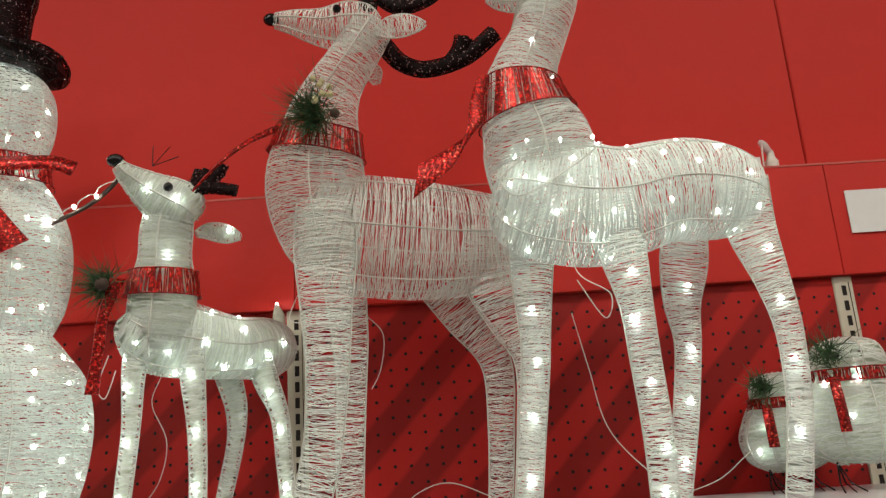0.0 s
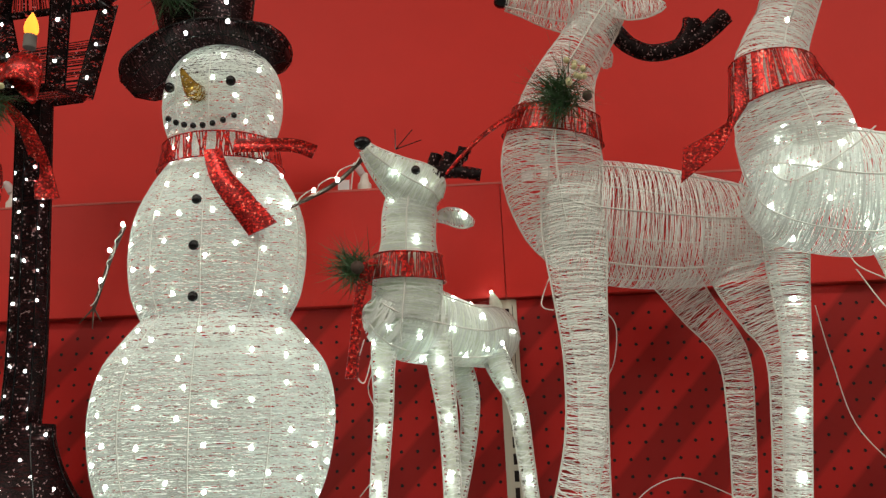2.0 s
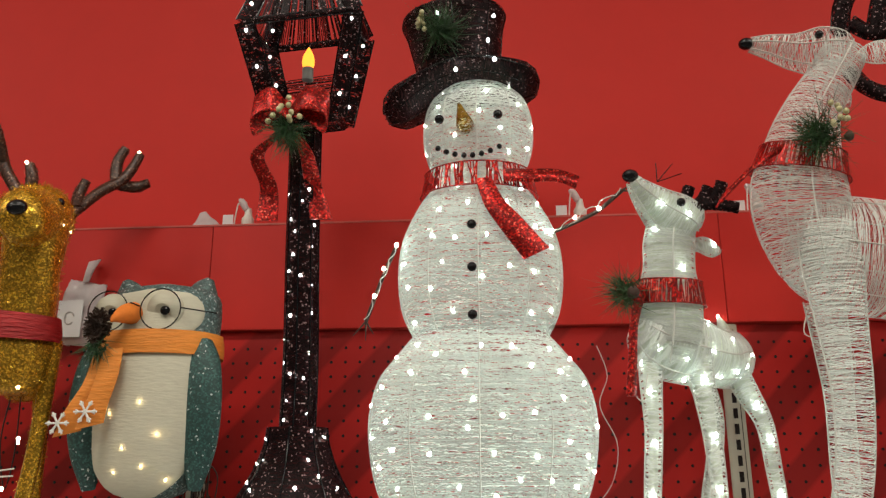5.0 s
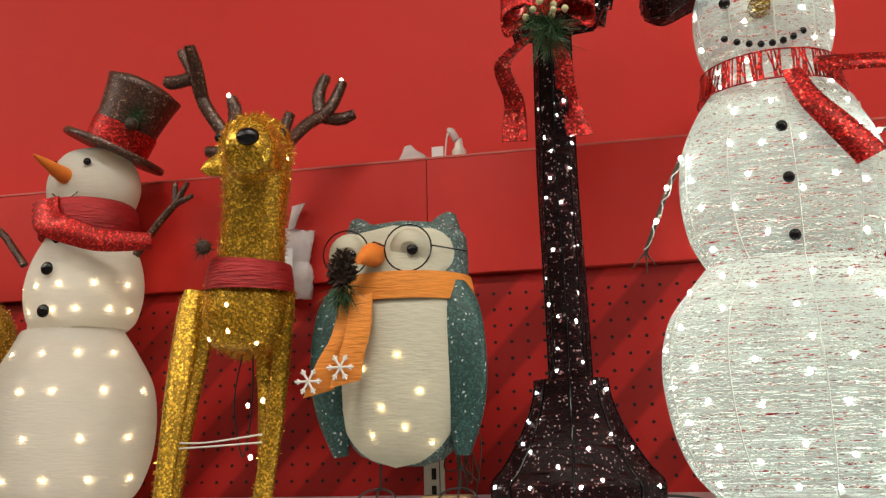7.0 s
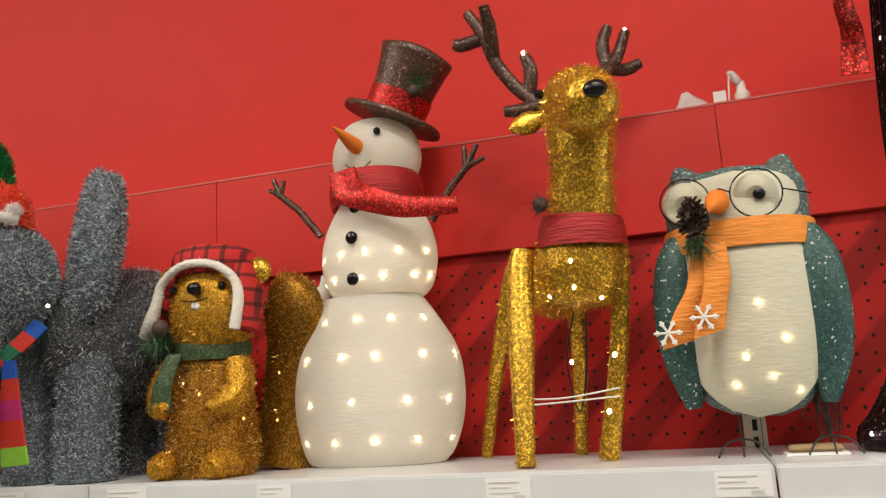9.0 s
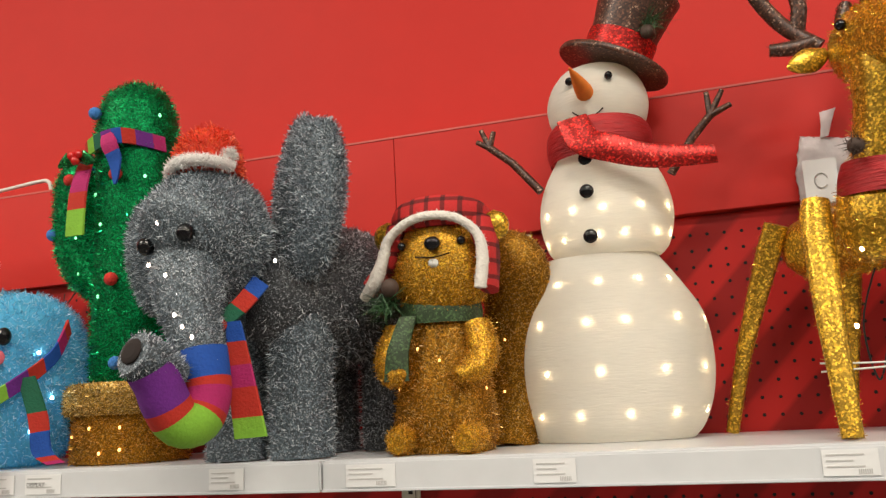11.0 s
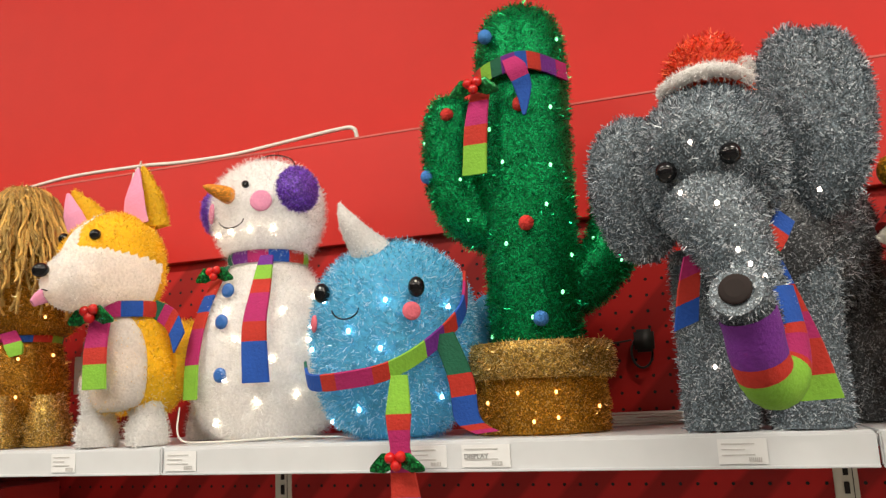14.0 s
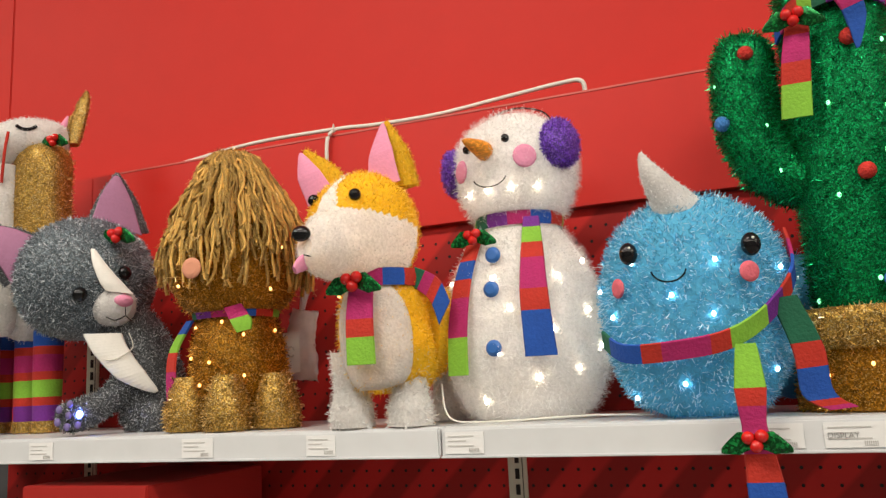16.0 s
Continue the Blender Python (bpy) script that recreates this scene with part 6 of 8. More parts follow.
# elephant
ele = thing("elephant_figure", -2.16, 1.07, SHELF, "silver tinsel elephant figure in a small red hat and striped scarf", "elephant figure")
e_body = Loft([(-2.20, 1.02, 1.59, 0.05, 0.05), (-2.18, 1.05, 1.59, 0.09, 0.085), (-2.14, 1.11, 1.59, 0.105, 0.09), (-2.10, 1.17, 1.60, 0.10, 0.085), (-2.08, 1.22, 1.59, 0.06, 0.05), (-2.075, 1.235, 1.59, 0.01, 0.01)], (1, 0, 0))
e_head = Loft([(-2.205, 1.03, 1.665, 0.03, 0.03), (-2.21, 1.0, 1.667, 0.075, 0.068), (-2.218, 0.95, 1.665, 0.092, 0.08), (-2.227, 0.905, 1.655, 0.072, 0.066), (-2.23, 0.885, 1.645, 0.04, 0.038), (-2.232, 0.878, 1.64, 0.008, 0.008)], (1, 0, 0))
e_trunk = Loft([(-2.225, 0.92, 1.62, 0.052, 0.048), (-2.21, 0.90, 1.58, 0.044, 0.04), (-2.197, 0.89, 1.54, 0.035, 0.033), (-2.185, 0.886, 1.505, 0.029, 0.027), (-2.179, 0.885, 1.48, 0.026, 0.024)])
e_tip = Loft([(-2.190, 0.845, 1.472, 0.022), (-2.196, 0.826, 1.485, 0.025), (-2.203, 0.806, 1.496, 0.027), (-2.207, 0.792, 1.502, 0.025)], (1, 0, 0))
# body and hind legs take a darker grey than head and front legs
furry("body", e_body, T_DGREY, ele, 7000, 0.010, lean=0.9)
furry("head", e_head, T_GREY, ele, 9000, 0.009, lean=0.9)
furry("trunk", e_trunk, T_GREY, ele, 3000, 0.008, lean=0.9)
furry("trunk_tip", e_tip, T_GREY, ele, 1200, 0.007, lean=0.9)
part("trunk_hole", disc((-2.208, 0.7885, 1.504), 0.0150, (-0.2, -0.93, 0.3)), HOLE, ele)
e_ear_l = Loft([(-2.30, 0.985, 1.565, 0.012, 0.012), (-2.30, 0.98, 1.585, 0.035, 0.022), (-2.302, 0.972, 1.63, 0.05, 0.026), (-2.305, 0.97, 1.68, 0.052, 0.026), (-2.30, 0.972, 1.72, 0.038, 0.022), (-2.295, 0.975, 1.737, 0.01, 0.01)])
e_ear_r = Loft([(-2.115, 1.02, 1.60, 0.012, 0.012), (-2.112, 1.02, 1.63, 0.056, 0.024), (-2.108, 1.025, 1.68, 0.074, 0.028), (-2.104, 1.03, 1.74, 0.078, 0.028), (-2.104, 1.035, 1.79, 0.067, 0.025), (-2.106, 1.04, 1.83, 0.042, 0.02), (-2.10, 1.04, 1.845, 0.008, 0.008)], (0.5, 0.87, 0))
furry("ear", e_ear_l, T_GREY, ele, 5000, 0.009)
furry("ear", e_ear_r, T_GREY, ele, 8000, 0.010)
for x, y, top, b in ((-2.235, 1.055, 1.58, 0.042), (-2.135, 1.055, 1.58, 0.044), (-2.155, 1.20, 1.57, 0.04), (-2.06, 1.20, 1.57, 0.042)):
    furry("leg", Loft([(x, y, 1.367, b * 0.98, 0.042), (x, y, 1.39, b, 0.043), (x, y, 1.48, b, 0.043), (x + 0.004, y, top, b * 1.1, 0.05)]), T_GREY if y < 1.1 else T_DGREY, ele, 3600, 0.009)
for c in ((-2.263, 0.884, 1.645), (-2.197, 0.873, 1.654)):
    part("eye", ball(c, 0.0118, n=12, k=14), BLACK, ele)
e_hat = Loft([(-2.213, 0.945, 1.746, 0.046, 0.043), (-2.213, 0.945, 1.775, 0.042, 0.04), (-2.216, 0.945, 1.797, 0.034, 0.032), (-2.219, 0.944, 1.81, 0.018, 0.017), (-2.219, 0.944, 1.814, 0.006, 0.006)])
furry("hat", e_hat, T_RED, ele, 1800, 0.011, label="red tinsel hat")
e_hb = Loft([(-2.262, 0.935, 1.75, 0.008), (-2.243, 0.907, 1.753, 0.008), (-2.213, 0.895, 1.756, 0.008), (-2.184, 0.907, 1.755, 0.008), (-2.168, 0.935, 1.753, 0.008)])
furry("hat_trim", e_hb, T_WHITE, ele, 900, 0.007, label="white fluffy hat trim")
part("hat_pompom", tinsel(oval(-2.172, 0.93, 1.757, 0.01, 0.01, 0.02), 400, 0.007), T_WHITE[1], ele)
bulbs(ele, [(-2.235, 0.868, 1.67), (-2.25, 0.872, 1.618), (-2.215, 0.858, 1.60), (-2.205, 0.873, 1.69), (-2.19, 0.858, 1.535), (-2.178, 0.86, 1.522), (-2.20, 0.856, 1.55), (-2.17, 0.915, 1.63), (-2.20, 0.862, 1.575), (-2.235, 1.01, 1.44), (-2.02, 1.16, 1.47), (-2.11, 0.94, 1.62)], glow("rosy_white_bulb", (1.0, 0.74, 0.58), 7), 0.0022)
scarf(ele, [(-2.145, 0.965, 1.60), (-2.16, 0.945, 1.57), (-2.18, 0.925, 1.545), (-2.195, 0.91, 1.525)], [0.026, 0.024, 0.022, 0.022], (0.7, 0.3, -0.6), [1, 2, 4, 2, 0])
scarf(ele, [(-2.165, 0.93, 1.545), (-2.155, 0.925, 1.50), (-2.145, 0.92, 1.455), (-2.135, 0.92, 1.40)], [0.02, 0.03, 0.038, 0.044], (1, 0.1, 0.05), [1, 2, 0, 2, 3])
scarf(ele, [(-2.245, 0.945, 1.565), (-2.253, 0.95, 1.53), (-2.26, 0.955, 1.485)], [0.024, 0.028, 0.03], (1, 0.15, 0.4), [0, 2, 1])
sock = thing("christmas_stocking", -2.18, 0.86, 1.40, "striped knitted stocking in purple and lime, pulled over the trunk", "stocking")
so = Loft([(-2.180, 0.886, 1.508, 0.030, 0.029), (-2.176, 0.885, 1.485, 0.030, 0.029), (-2.171, 0.882, 1.452, 0.029, 0.028), (-2.174, 0.868, 1.425, 0.029, 0.027), (-2.186, 0.848, 1.424, 0.029, 0.027), (-2.193, 0.832, 1.447, 0.029, 0.027), (-2.196, 0.822, 1.470, 0.029, 0.027), (-2.200, 0.812, 1.486, 0.029, 0.027)], (1, 0, 0))
for f0, f1, m in ((0, 0.2, 1), (0.2, 0.26, 2), (0.26, 0.40, 0), (0.40, 0.44, 2), (0.44, 0.66, 3), (0.66, 0.74, 2), (0.74, 1.0, 5)):
    part("knit_band", skin(so, 8, 22, 0, f0, f1, caps=False), KNIT[m], sock)

# cactus
KX, KY = -2.468, 1.125
cac = thing("cactus_figure", KX, KY, SHELF, "green tinsel cactus with pompoms and striped scarf in a gold pot", "cactus figure")
k_trunk = Loft([(KX, KY, 1.48, 0.064, 0.06), (KX, KY, 1.60, 0.065, 0.062), (KX, KY, 1.75, 0.065, 0.062), (KX, KY, 1.90, 0.066, 0.062), (KX, KY, 1.945, 0.06, 0.056), (KX, KY, 1.975, 0.044, 0.04), (KX, KY, 1.992, 0.01, 0.01)])
k_arm_l = Loft([(KX - 0.045, KY, 1.645, 0.03, 0.035), (KX - 0.085, KY, 1.675, 0.04, 0.036), (KX - 0.108, KY, 1.72, 0.042, 0.036), (KX - 0.114, KY, 1.78, 0.042, 0.036), (KX - 0.112, KY, 1.83, 0.04, 0.034), (KX - 0.11, KY, 1.86, 0.026, 0.024), (KX - 0.109, KY, 1.868, 0.006, 0.006)])
k_arm_r = Loft([(KX + 0.045, KY + 0.02, 1.555, 0.036, 0.036), (KX + 0.085, KY + 0.025, 1.585, 0.038, 0.036), (KX + 0.115, KY + 0.03, 1.63, 0.038, 0.036), (KX + 0.125, KY + 0.03, 1.69, 0.036, 0.034), (KX + 0.125, KY + 0.03, 1.72, 0.01, 0.01)])
furry("trunk", k_trunk, T_GREEN, cac, 9000, 0.010, lean=0.9)
furry("arm", k_arm_l, T_GREEN, cac, 4500, 0.010, lean=0.9)
furry("arm", k_arm_r, T_GREEN, cac, 3500, 0.010, lean=0.9)
furry("pot_rim", Loft([(KX, KY, 1.438, 0.095, 0.085), (KX, KY, 1.445, 0.102, 0.09), (KX, KY, 1.475, 0.102, 0.09), (KX, KY, 1.487, 0.094, 0.084)]), T_GOLD, cac, 3000, 0.008, lean=1.6, label="gold tinsel pot rim")
k_pot = Loft([(KX, KY, 1.367, 0.09, 0.08), (KX, KY, 1.38, 0.092, 0.082), (KX, KY, 1.44, 0.09, 0.08)])
furry("pot", k_pot, T_BROWN, cac, 3600, 0.007, lean=1.8)
inner_lamp(cac, KX, KY, 1.41, 0.09, (1.0, 0.72, 0.38))
bulbs(cac, scatter(k_pot, 8, 0.15, 0.85, 110, 250, 0.03, 0.0), WARM_S, 0.0022)
bulbs(cac, scatter(k_trunk, 12, 0.03, 0.9, 110, 250, 0.05, 0.0) + scatter(k_arm_l, 3, 0.1, 0.9, 110, 250, 0.05) + scatter(k_arm_r, 3, 0.1, 0.9, 110, 250, 0.04), glow("green_bulb", (0.25, 1.0, 0.45), 1.4), 0.0026)
POM_R, POM_B = material("red_pompom", (0.62, 0.03, 0.02), 0.8, var=0.3, scale=400, bump=1.0), material("blue_pompom", (0.05, 0.22, 0.60), 0.8, var=0.3, scale=400, bump=1.0)
for c, m in (((KX - 0.108, 1.093, 1.828), POM_R), ((KX - 0.145, 1.10, 1.74), POM_B), ((KX - 0.036, 1.064, 1.925), POM_B), ((KX + 0.01, 1.056, 1.645), POM_R), ((KX + 0.022, 1.056, 1.515), POM_B), ((KX + 0.01, 1.06, 1.815), POM_R)):
    part("pompom", tinsel(oval(*c[:2], c[2] - 0.009, 0.009, 0.009, 0.018), 220, 0.004, 0.0008, ball(c, 0.0105, n=8, k=12)), m, cac, "fuzzy pompom")
scarf(cac, [(KX - 0.068, KY - 0.02, 1.85), (KX - 0.05, KY - 0.06, 1.862), (KX - 0.01, KY - 0.074, 1.872), (KX + 0.03, KY - 0.068, 1.875), (KX + 0.07, KY - 0.02, 1.868)], 0.026, (0, -0.2, 1), [1, 0, 2, 3, 4, 5, 1, 2, 5, 0], "scarf_wrap", "striped knitted scarf")
scarf(cac, [(KX + 0.0, KY - 0.075, 1.88), (KX + 0.012, KY - 0.085, 1.86), (KX + 0.02, KY - 0.078, 1.83), (KX + 0.018, KY - 0.074, 1.795)], [0.018, 0.03, 0.024, 0.004], (1, 0, 0.3), [0, 0, 1, 1])
scarf(cac, [(KX - 0.045, KY - 0.068, 1.84), (KX - 0.052, KY - 0.075, 1.79), (KX - 0.058, KY - 0.073, 1.72)], [0.028, 0.034, 0.036], (1, 0, 0), [2, 0, 0, 2, 3, 3])
holly(cac, (KX - 0.05, KY - 0.08, 1.845), 0.03)

# narwhal
NX, NY = -2.667, 1.09
nar = thing("narwhal_figure", NX, NY, SHELF, "round sky-blue tinsel narwhal with a white horn and striped scarf", "narwhal figure")
n_body = Loft([(NX, NY, 1.367, 0.05, 0.05), (NX, NY, 1.385, 0.08, 0.078), (NX - 0.002, NY, 1.43, 0.105, 0.102), (NX - 0.002, NY, 1.50, 0.118, 0.112), (NX, NY, 1.56, 0.112, 0.106), (NX + 0.004, NY, 1.61, 0.086, 0.082), (NX + 0.006, NY, 1.64, 0.04, 0.04), (NX + 0.006, NY, 1.645, 0.008, 0.008)])
furry("body", n_body, T_BLUE, nar, 14000, 0.010, lean=0.8, ns=30, nt=34)
furry("tail", Loft([(NX + 0.09, NY + 0.06, 1.40, 0.04, 0.04), (NX + 0.115, NY + 0.09, 1.46, 0.035, 0.03), (NX + 0.12, NY + 0.11, 1.54, 0.05, 0.02), (NX + 0.12, NY + 0.11, 1.57, 0.02, 0.01)]), T_BLUE, nar, 2200, 0.009)
furry("horn", Loft([(NX - 0.008, NY - 0.055, 1.618, 0.03, 0.026), (NX - 0.024, NY - 0.07, 1.645, 0.02, 0.018), (NX - 0.038, NY - 0.08, 1.672, 0.011, 0.011), (NX - 0.044, NY - 0.085, 1.692, 0.002, 0.002)]), T_WHITE, nar, 900, 0.005, label="white felt horn")
for c in ((NX - 0.068, NY - 0.095, 1.565), (NX + 0.072, NY - 0.098, 1.562)):
    part("eye", ball(c, 0.0125, n=12, k=16, scale=(0.9, 0.85, 1.1)), BLACK, nar)
    # tiny white ball stands in for the highlight on the eye
    part("eye_glint", ball((c[0] + 0.003, c[1] - 0.0098, c[2] + 0.006), 0.0016, n=5, k=6), WHITE_FELT, nar)
for c, w in (((NX - 0.086, NY - 0.086, 1.525), (-0.75, -0.7, 0)), ((NX + 0.068, NY - 0.107, 1.53), (0.55, -0.85, 0))):
    part("cheek", disc(c, 0.012, w), PINK2, nar, "rose felt cheek")
part("smile", tube([(NX - 0.02 + 0.02 * math.cos(a), NY - 0.122, 1.54 + 0.016 * math.sin(a)) for a in np.linspace(math.pi * 1.05, math.pi * 1.95, 10)], 0.0011, 4), BLACK, nar)
scarf(nar, [(NX - 0.112, NY - 0.06, 1.465), (NX - 0.08, NY - 0.104, 1.445), (NX - 0.02, NY - 0.122, 1.445), (NX + 0.04, NY - 0.12, 1.455), (NX + 0.085, NY - 0.09, 1.485), (NX + 0.115, NY - 0.045, 1.53), (NX + 0.112, NY - 0.01, 1.58)], 0.024, (0, -0.35, 1), [4, 1, 1, 2, 0, 0, 2, 3, 3, 5, 2, 1, 0, 2], "scarf_wrap", "striped knitted scarf")
scarf(nar, [(NX + 0.055, NY - 0.125, 1.448), (NX + 0.055, NY - 0.132, 1.40), (NX + 0.055, NY - 0.13, 1.36), (NX + 0.06, NY - 0.128, 1.30), (NX + 0.062, NY - 0.126, 1.262)], [0.022, 0.034, 0.026, 0.038, 0.042], (1, 0.1, 0), [3, 3, 2, 0, 0, 2, 1, 1])
scarf(nar, [(NX + 0.10, NY - 0.08, 1.50), (NX + 0.12, NY - 0.075, 1.44), (NX + 0.125, NY - 0.07, 1.39), (NX + 0.15, NY - 0.068, 1.372)], [0.03, 0.034, 0.034, 0.03], (1, 0.1, 0.1), [4, 4, 2, 1, 1, 2, 0])
holly(nar, (NX + 0.055, NY - 0.138, 1.345), 0.03)
inner_lamp(nar, NX, NY, 1.50, 0.18, (0.9, 0.97, 1.0))
bulbs(nar, scatter(n_body, 14, 0.08, 0.7, 100, 260, 0.05, 0.004), ICE, 0.0024)

# white fluffy snowman
FX, FY = -2.912, 1.148
fl = thing("fluffy_snowman_figure", FX, FY, SHELF, "fluffy white tinsel snowman with purple earmuffs and striped scarf", "snowman figure")
f_low = Loft([(FX, FY, 1.367, 0.07, 0.065), (FX, FY, 1.385, 0.095, 0.088), (FX, FY, 1.44, 0.117, 0.106), (FX, FY, 1.50, 0.118, 0.108), (FX, FY, 1.56, 0.104, 0.096), (FX, FY, 1.61, 0.078, 0.072), (FX, FY, 1.65, 0.05, 0.048)])
f_head = Loft([(FX, FY, 1.645, 0.05, 0.046), (FX, FY, 1.665, 0.07, 0.066), (FX, FY, 1.71, 0.088, 0.082), (FX, FY, 1.755, 0.087, 0.082), (FX, FY, 1.79, 0.066, 0.062), (FX, FY, 1.812, 0.03, 0.03), (FX, FY, 1.816, 0.005, 0.005)])
furry("lower_ball", f_low, T_WHITE, fl, 12000, 0.013, 0.00045, lean=0.8, ns=28, nt=32)
furry("head", f_head, T_WHITE, fl, 9000, 0.013, 0.00045, lean=0.8, ns=26, nt=30)
def on_head(ang, z, out=0.002):
    a = math.radians(ang)
    p = f_head.at(np.interp(z, f_head.q[:, 2], np.arange(7)), np.array(a), out)
    return p, unit(p - np.array((FX, FY, z)))
for ang, z in ((187, 1.757), (146, 1.752)):
    p, w = on_head(ang, z, 0.004)
    part("eye", ball(p, 0.0062, n=8, k=10), BLACK, fl)
for ang, z in ((203, 1.728), (138, 1.722)):
    p, w = on_head(ang, z, 0.006)
    part("cheek", disc(p, 0.0165, w), PINK, fl, "pink felt cheek")
p0, w0 = on_head(166, 1.742, -0.006)
part("carrot_nose", skin(Loft([(*p0, 0.014), (*(p0 + w0 * 0.02 + (0, 0, 0.003)), 0.012), (*(p0 + w0 * 0.042 + (-0.004, 0, 0.007)), 0.006), (*(p0 + w0 * 0.05 + (-0.006, 0, 0.008)), 0.001)], (0, 0, 1)), 10, 12), glitter("orange_glitter", (0.75, 0.28, 0.02), 0.5, 0.1, 500, 0.4, 0.8), fl, "orange carrot nose")
sm = [on_head(170 + 16 * math.cos(a), 1.705 + 0.013 * math.sin(a), 0.007)[0] for a in np.linspace(math.pi * 1.05, math.pi * 1.95, 10)]
part("smile", tube(sm, 0.001, 4), BLACK, fl)
for ang, z in ((240, 1.75), (98, 1.735)):
    p, w = on_head(ang, z, 0.0)
    lf = Loft([(*(p - w * 0.008), 0.02), (*p, 0.034), (*(p + w * 0.014), 0.03), (*(p + w * 0.022), 0.008)], (0, 0, 1))
    furry("earmuff", lf, T_PURPLE, fl, 1600, 0.007, label="purple tinsel earmuff")
part("earmuff_band", tube([on_head(240, 1.77, 0.008)[0], (FX + 0.05, FY - 0.01, 1.812), (FX, FY, 1.828), (FX - 0.05, FY, 1.81), on_head(98, 1.765, 0.008)[0]], 0.0014, 5, smooth_n=24), BLACK, fl)
neckband(fl, FX, FY, 1.638, 0.064, 0.06, 0.024)
for z, yy in ((1.592, 0.093), (1.543, 0.109), (1.464, 0.112)):
    part("button", disc((FX - 0.015, FY - yy, z), 0.011, (-0.1, -1, 0.05), thick=0.003), BUTTON_B, fl, "blue plastic button")
scarf(fl, [(FX + 0.035, FY - 0.062, 1.645), (FX + 0.04, FY - 0.088, 1.59), (FX + 0.046, FY - 0.115, 1.53), (FX + 0.052, FY - 0.12, 1.45)], [0.022, 0.032, 0.038, 0.042], (1, 0.2, 0), [5, 3, 2, 0, 0, 2, 1, 1])
scarf(fl, [(FX - 0.045, FY - 0.055, 1.635), (FX - 0.06, FY - 0.085, 1.57), (FX - 0.066, FY - 0.105, 1.50), (FX - 0.068, FY - 0.108, 1.43)], [0.022, 0.03, 0.034, 0.036], (1, -0.4, 0), [4, 2, 1, 2, 0, 0, 3, 3])
holly(fl, (FX - 0.045, FY - 0.08, 1.622), 0.028)
inner_lamp(fl, FX, FY, 1.49, 0.16, (1.0, 0.94, 0.84))
inner_lamp(fl, FX, FY, 1.73, 0.13, (1.0, 0.94, 0.84))
bulbs(fl, scatter(f_low, 14, 0.08, 0.85, 100, 260, 0.045, 0.003) + [on_head(a, 1.688, 0.004)[0] for a in (140, 165, 190, 215)], SOFT, 0.003)
part("light_cord", tube([(FX - 0.10, FY - 0.09, 1.42), (FX - 0.08, FY - 0.115, 1.375), (FX - 0.02, FY - 0.12, 1.369), (FX + 0.10, FY - 0.10, 1.372), (FX + 0.18, FY - 0.07, 1.369)], 0.0014, 5, smooth_n=30), CORD, fl)

# corgi
GX, GY = -3.09, 1.03
cor = thing("corgi_figure", GX, GY, SHELF, "yellow and white tinsel corgi with pink ears and striped scarf", "dog figure", "tinsel dogs")
c_head = Loft([(GX - 0.005, GY + 0.045, 1.645, 0.02, 0.02), (GX - 0.007, GY + 0.03, 1.643, 0.068, 0.06), (GX - 0.012, GY - 0.005, 1.638, 0.086, 0.078), (GX - 0.02, GY - 0.045, 1.626, 0.076, 0.07), (GX - 0.032, GY - 0.082, 1.61, 0.048, 0.046), (GX - 0.042, GY - 0.108, 1.605, 0.032, 0.03), (GX - 0.046, GY - 0.12, 1.605, 0.014, 0.014)], (1, 0, 0))
def white_face(q):
    blaze = (np.abs(q[:, 0] - (GX - 0.026)) < 0.006 + np.clip(1.70 - q[:, 2], 0, 0.05) * 0.28) & (q[:, 1] < GY - 0.02)
    return ((q[:, 1] < GY + 0.0) & (q[:, 2] < 1.648 + (GY - 0.06 - q[:, 1]) * 0.2)) | blaze
g = skin(c_head, 64, 72)
vv = np.concatenate(g.v)
g.m = [int(k) for k in white_face(np.array([vv[f].mean(0) for f in g.f]))]
p = part("head", g, [T_YELLOW[0], T_WHITE[0]], cor)
part("tinsel", tinsel(c_head, 6000, 0.008, keep=lambda q: ~white_face(q)), T_YELLOW[1], p)
part("white_face", tinsel(c_head, 6000, 0.006, keep=white_face), T_WHITE[1], cor, "white tinsel face")
part("nose", ball((GX - 0.048, GY - 0.126, 1.622), 0.0125, n=10, k=12, scale=(1.1, 0.8, 0.85)), BLACK, cor)
part("tongue", skin(Loft([(GX - 0.046, GY - 0.10, 1.592, 0.010, 0.004), (GX - 0.052, GY - 0.118, 1.584, 0.011, 0.004), (GX - 0.056, GY - 0.13, 1.574, 0.006, 0.003)], (1, 0, 0)), 8, 10), PINK, cor, "pink felt tongue")
part("smile", tube([(GX - 0.046, GY - 0.124, 1.594), (GX - 0.022, GY - 0.116, 1.590), (GX + 0.002, GY - 0.096, 1.602)], 0.001, 4, smooth_n=10), BLACK, cor)
for c in on(c_head, ((0.59, 57), (0.62, 122)), 0.003):
    part("eye", ball(c, 0.0085, n=8, k=10), BLACK, cor)
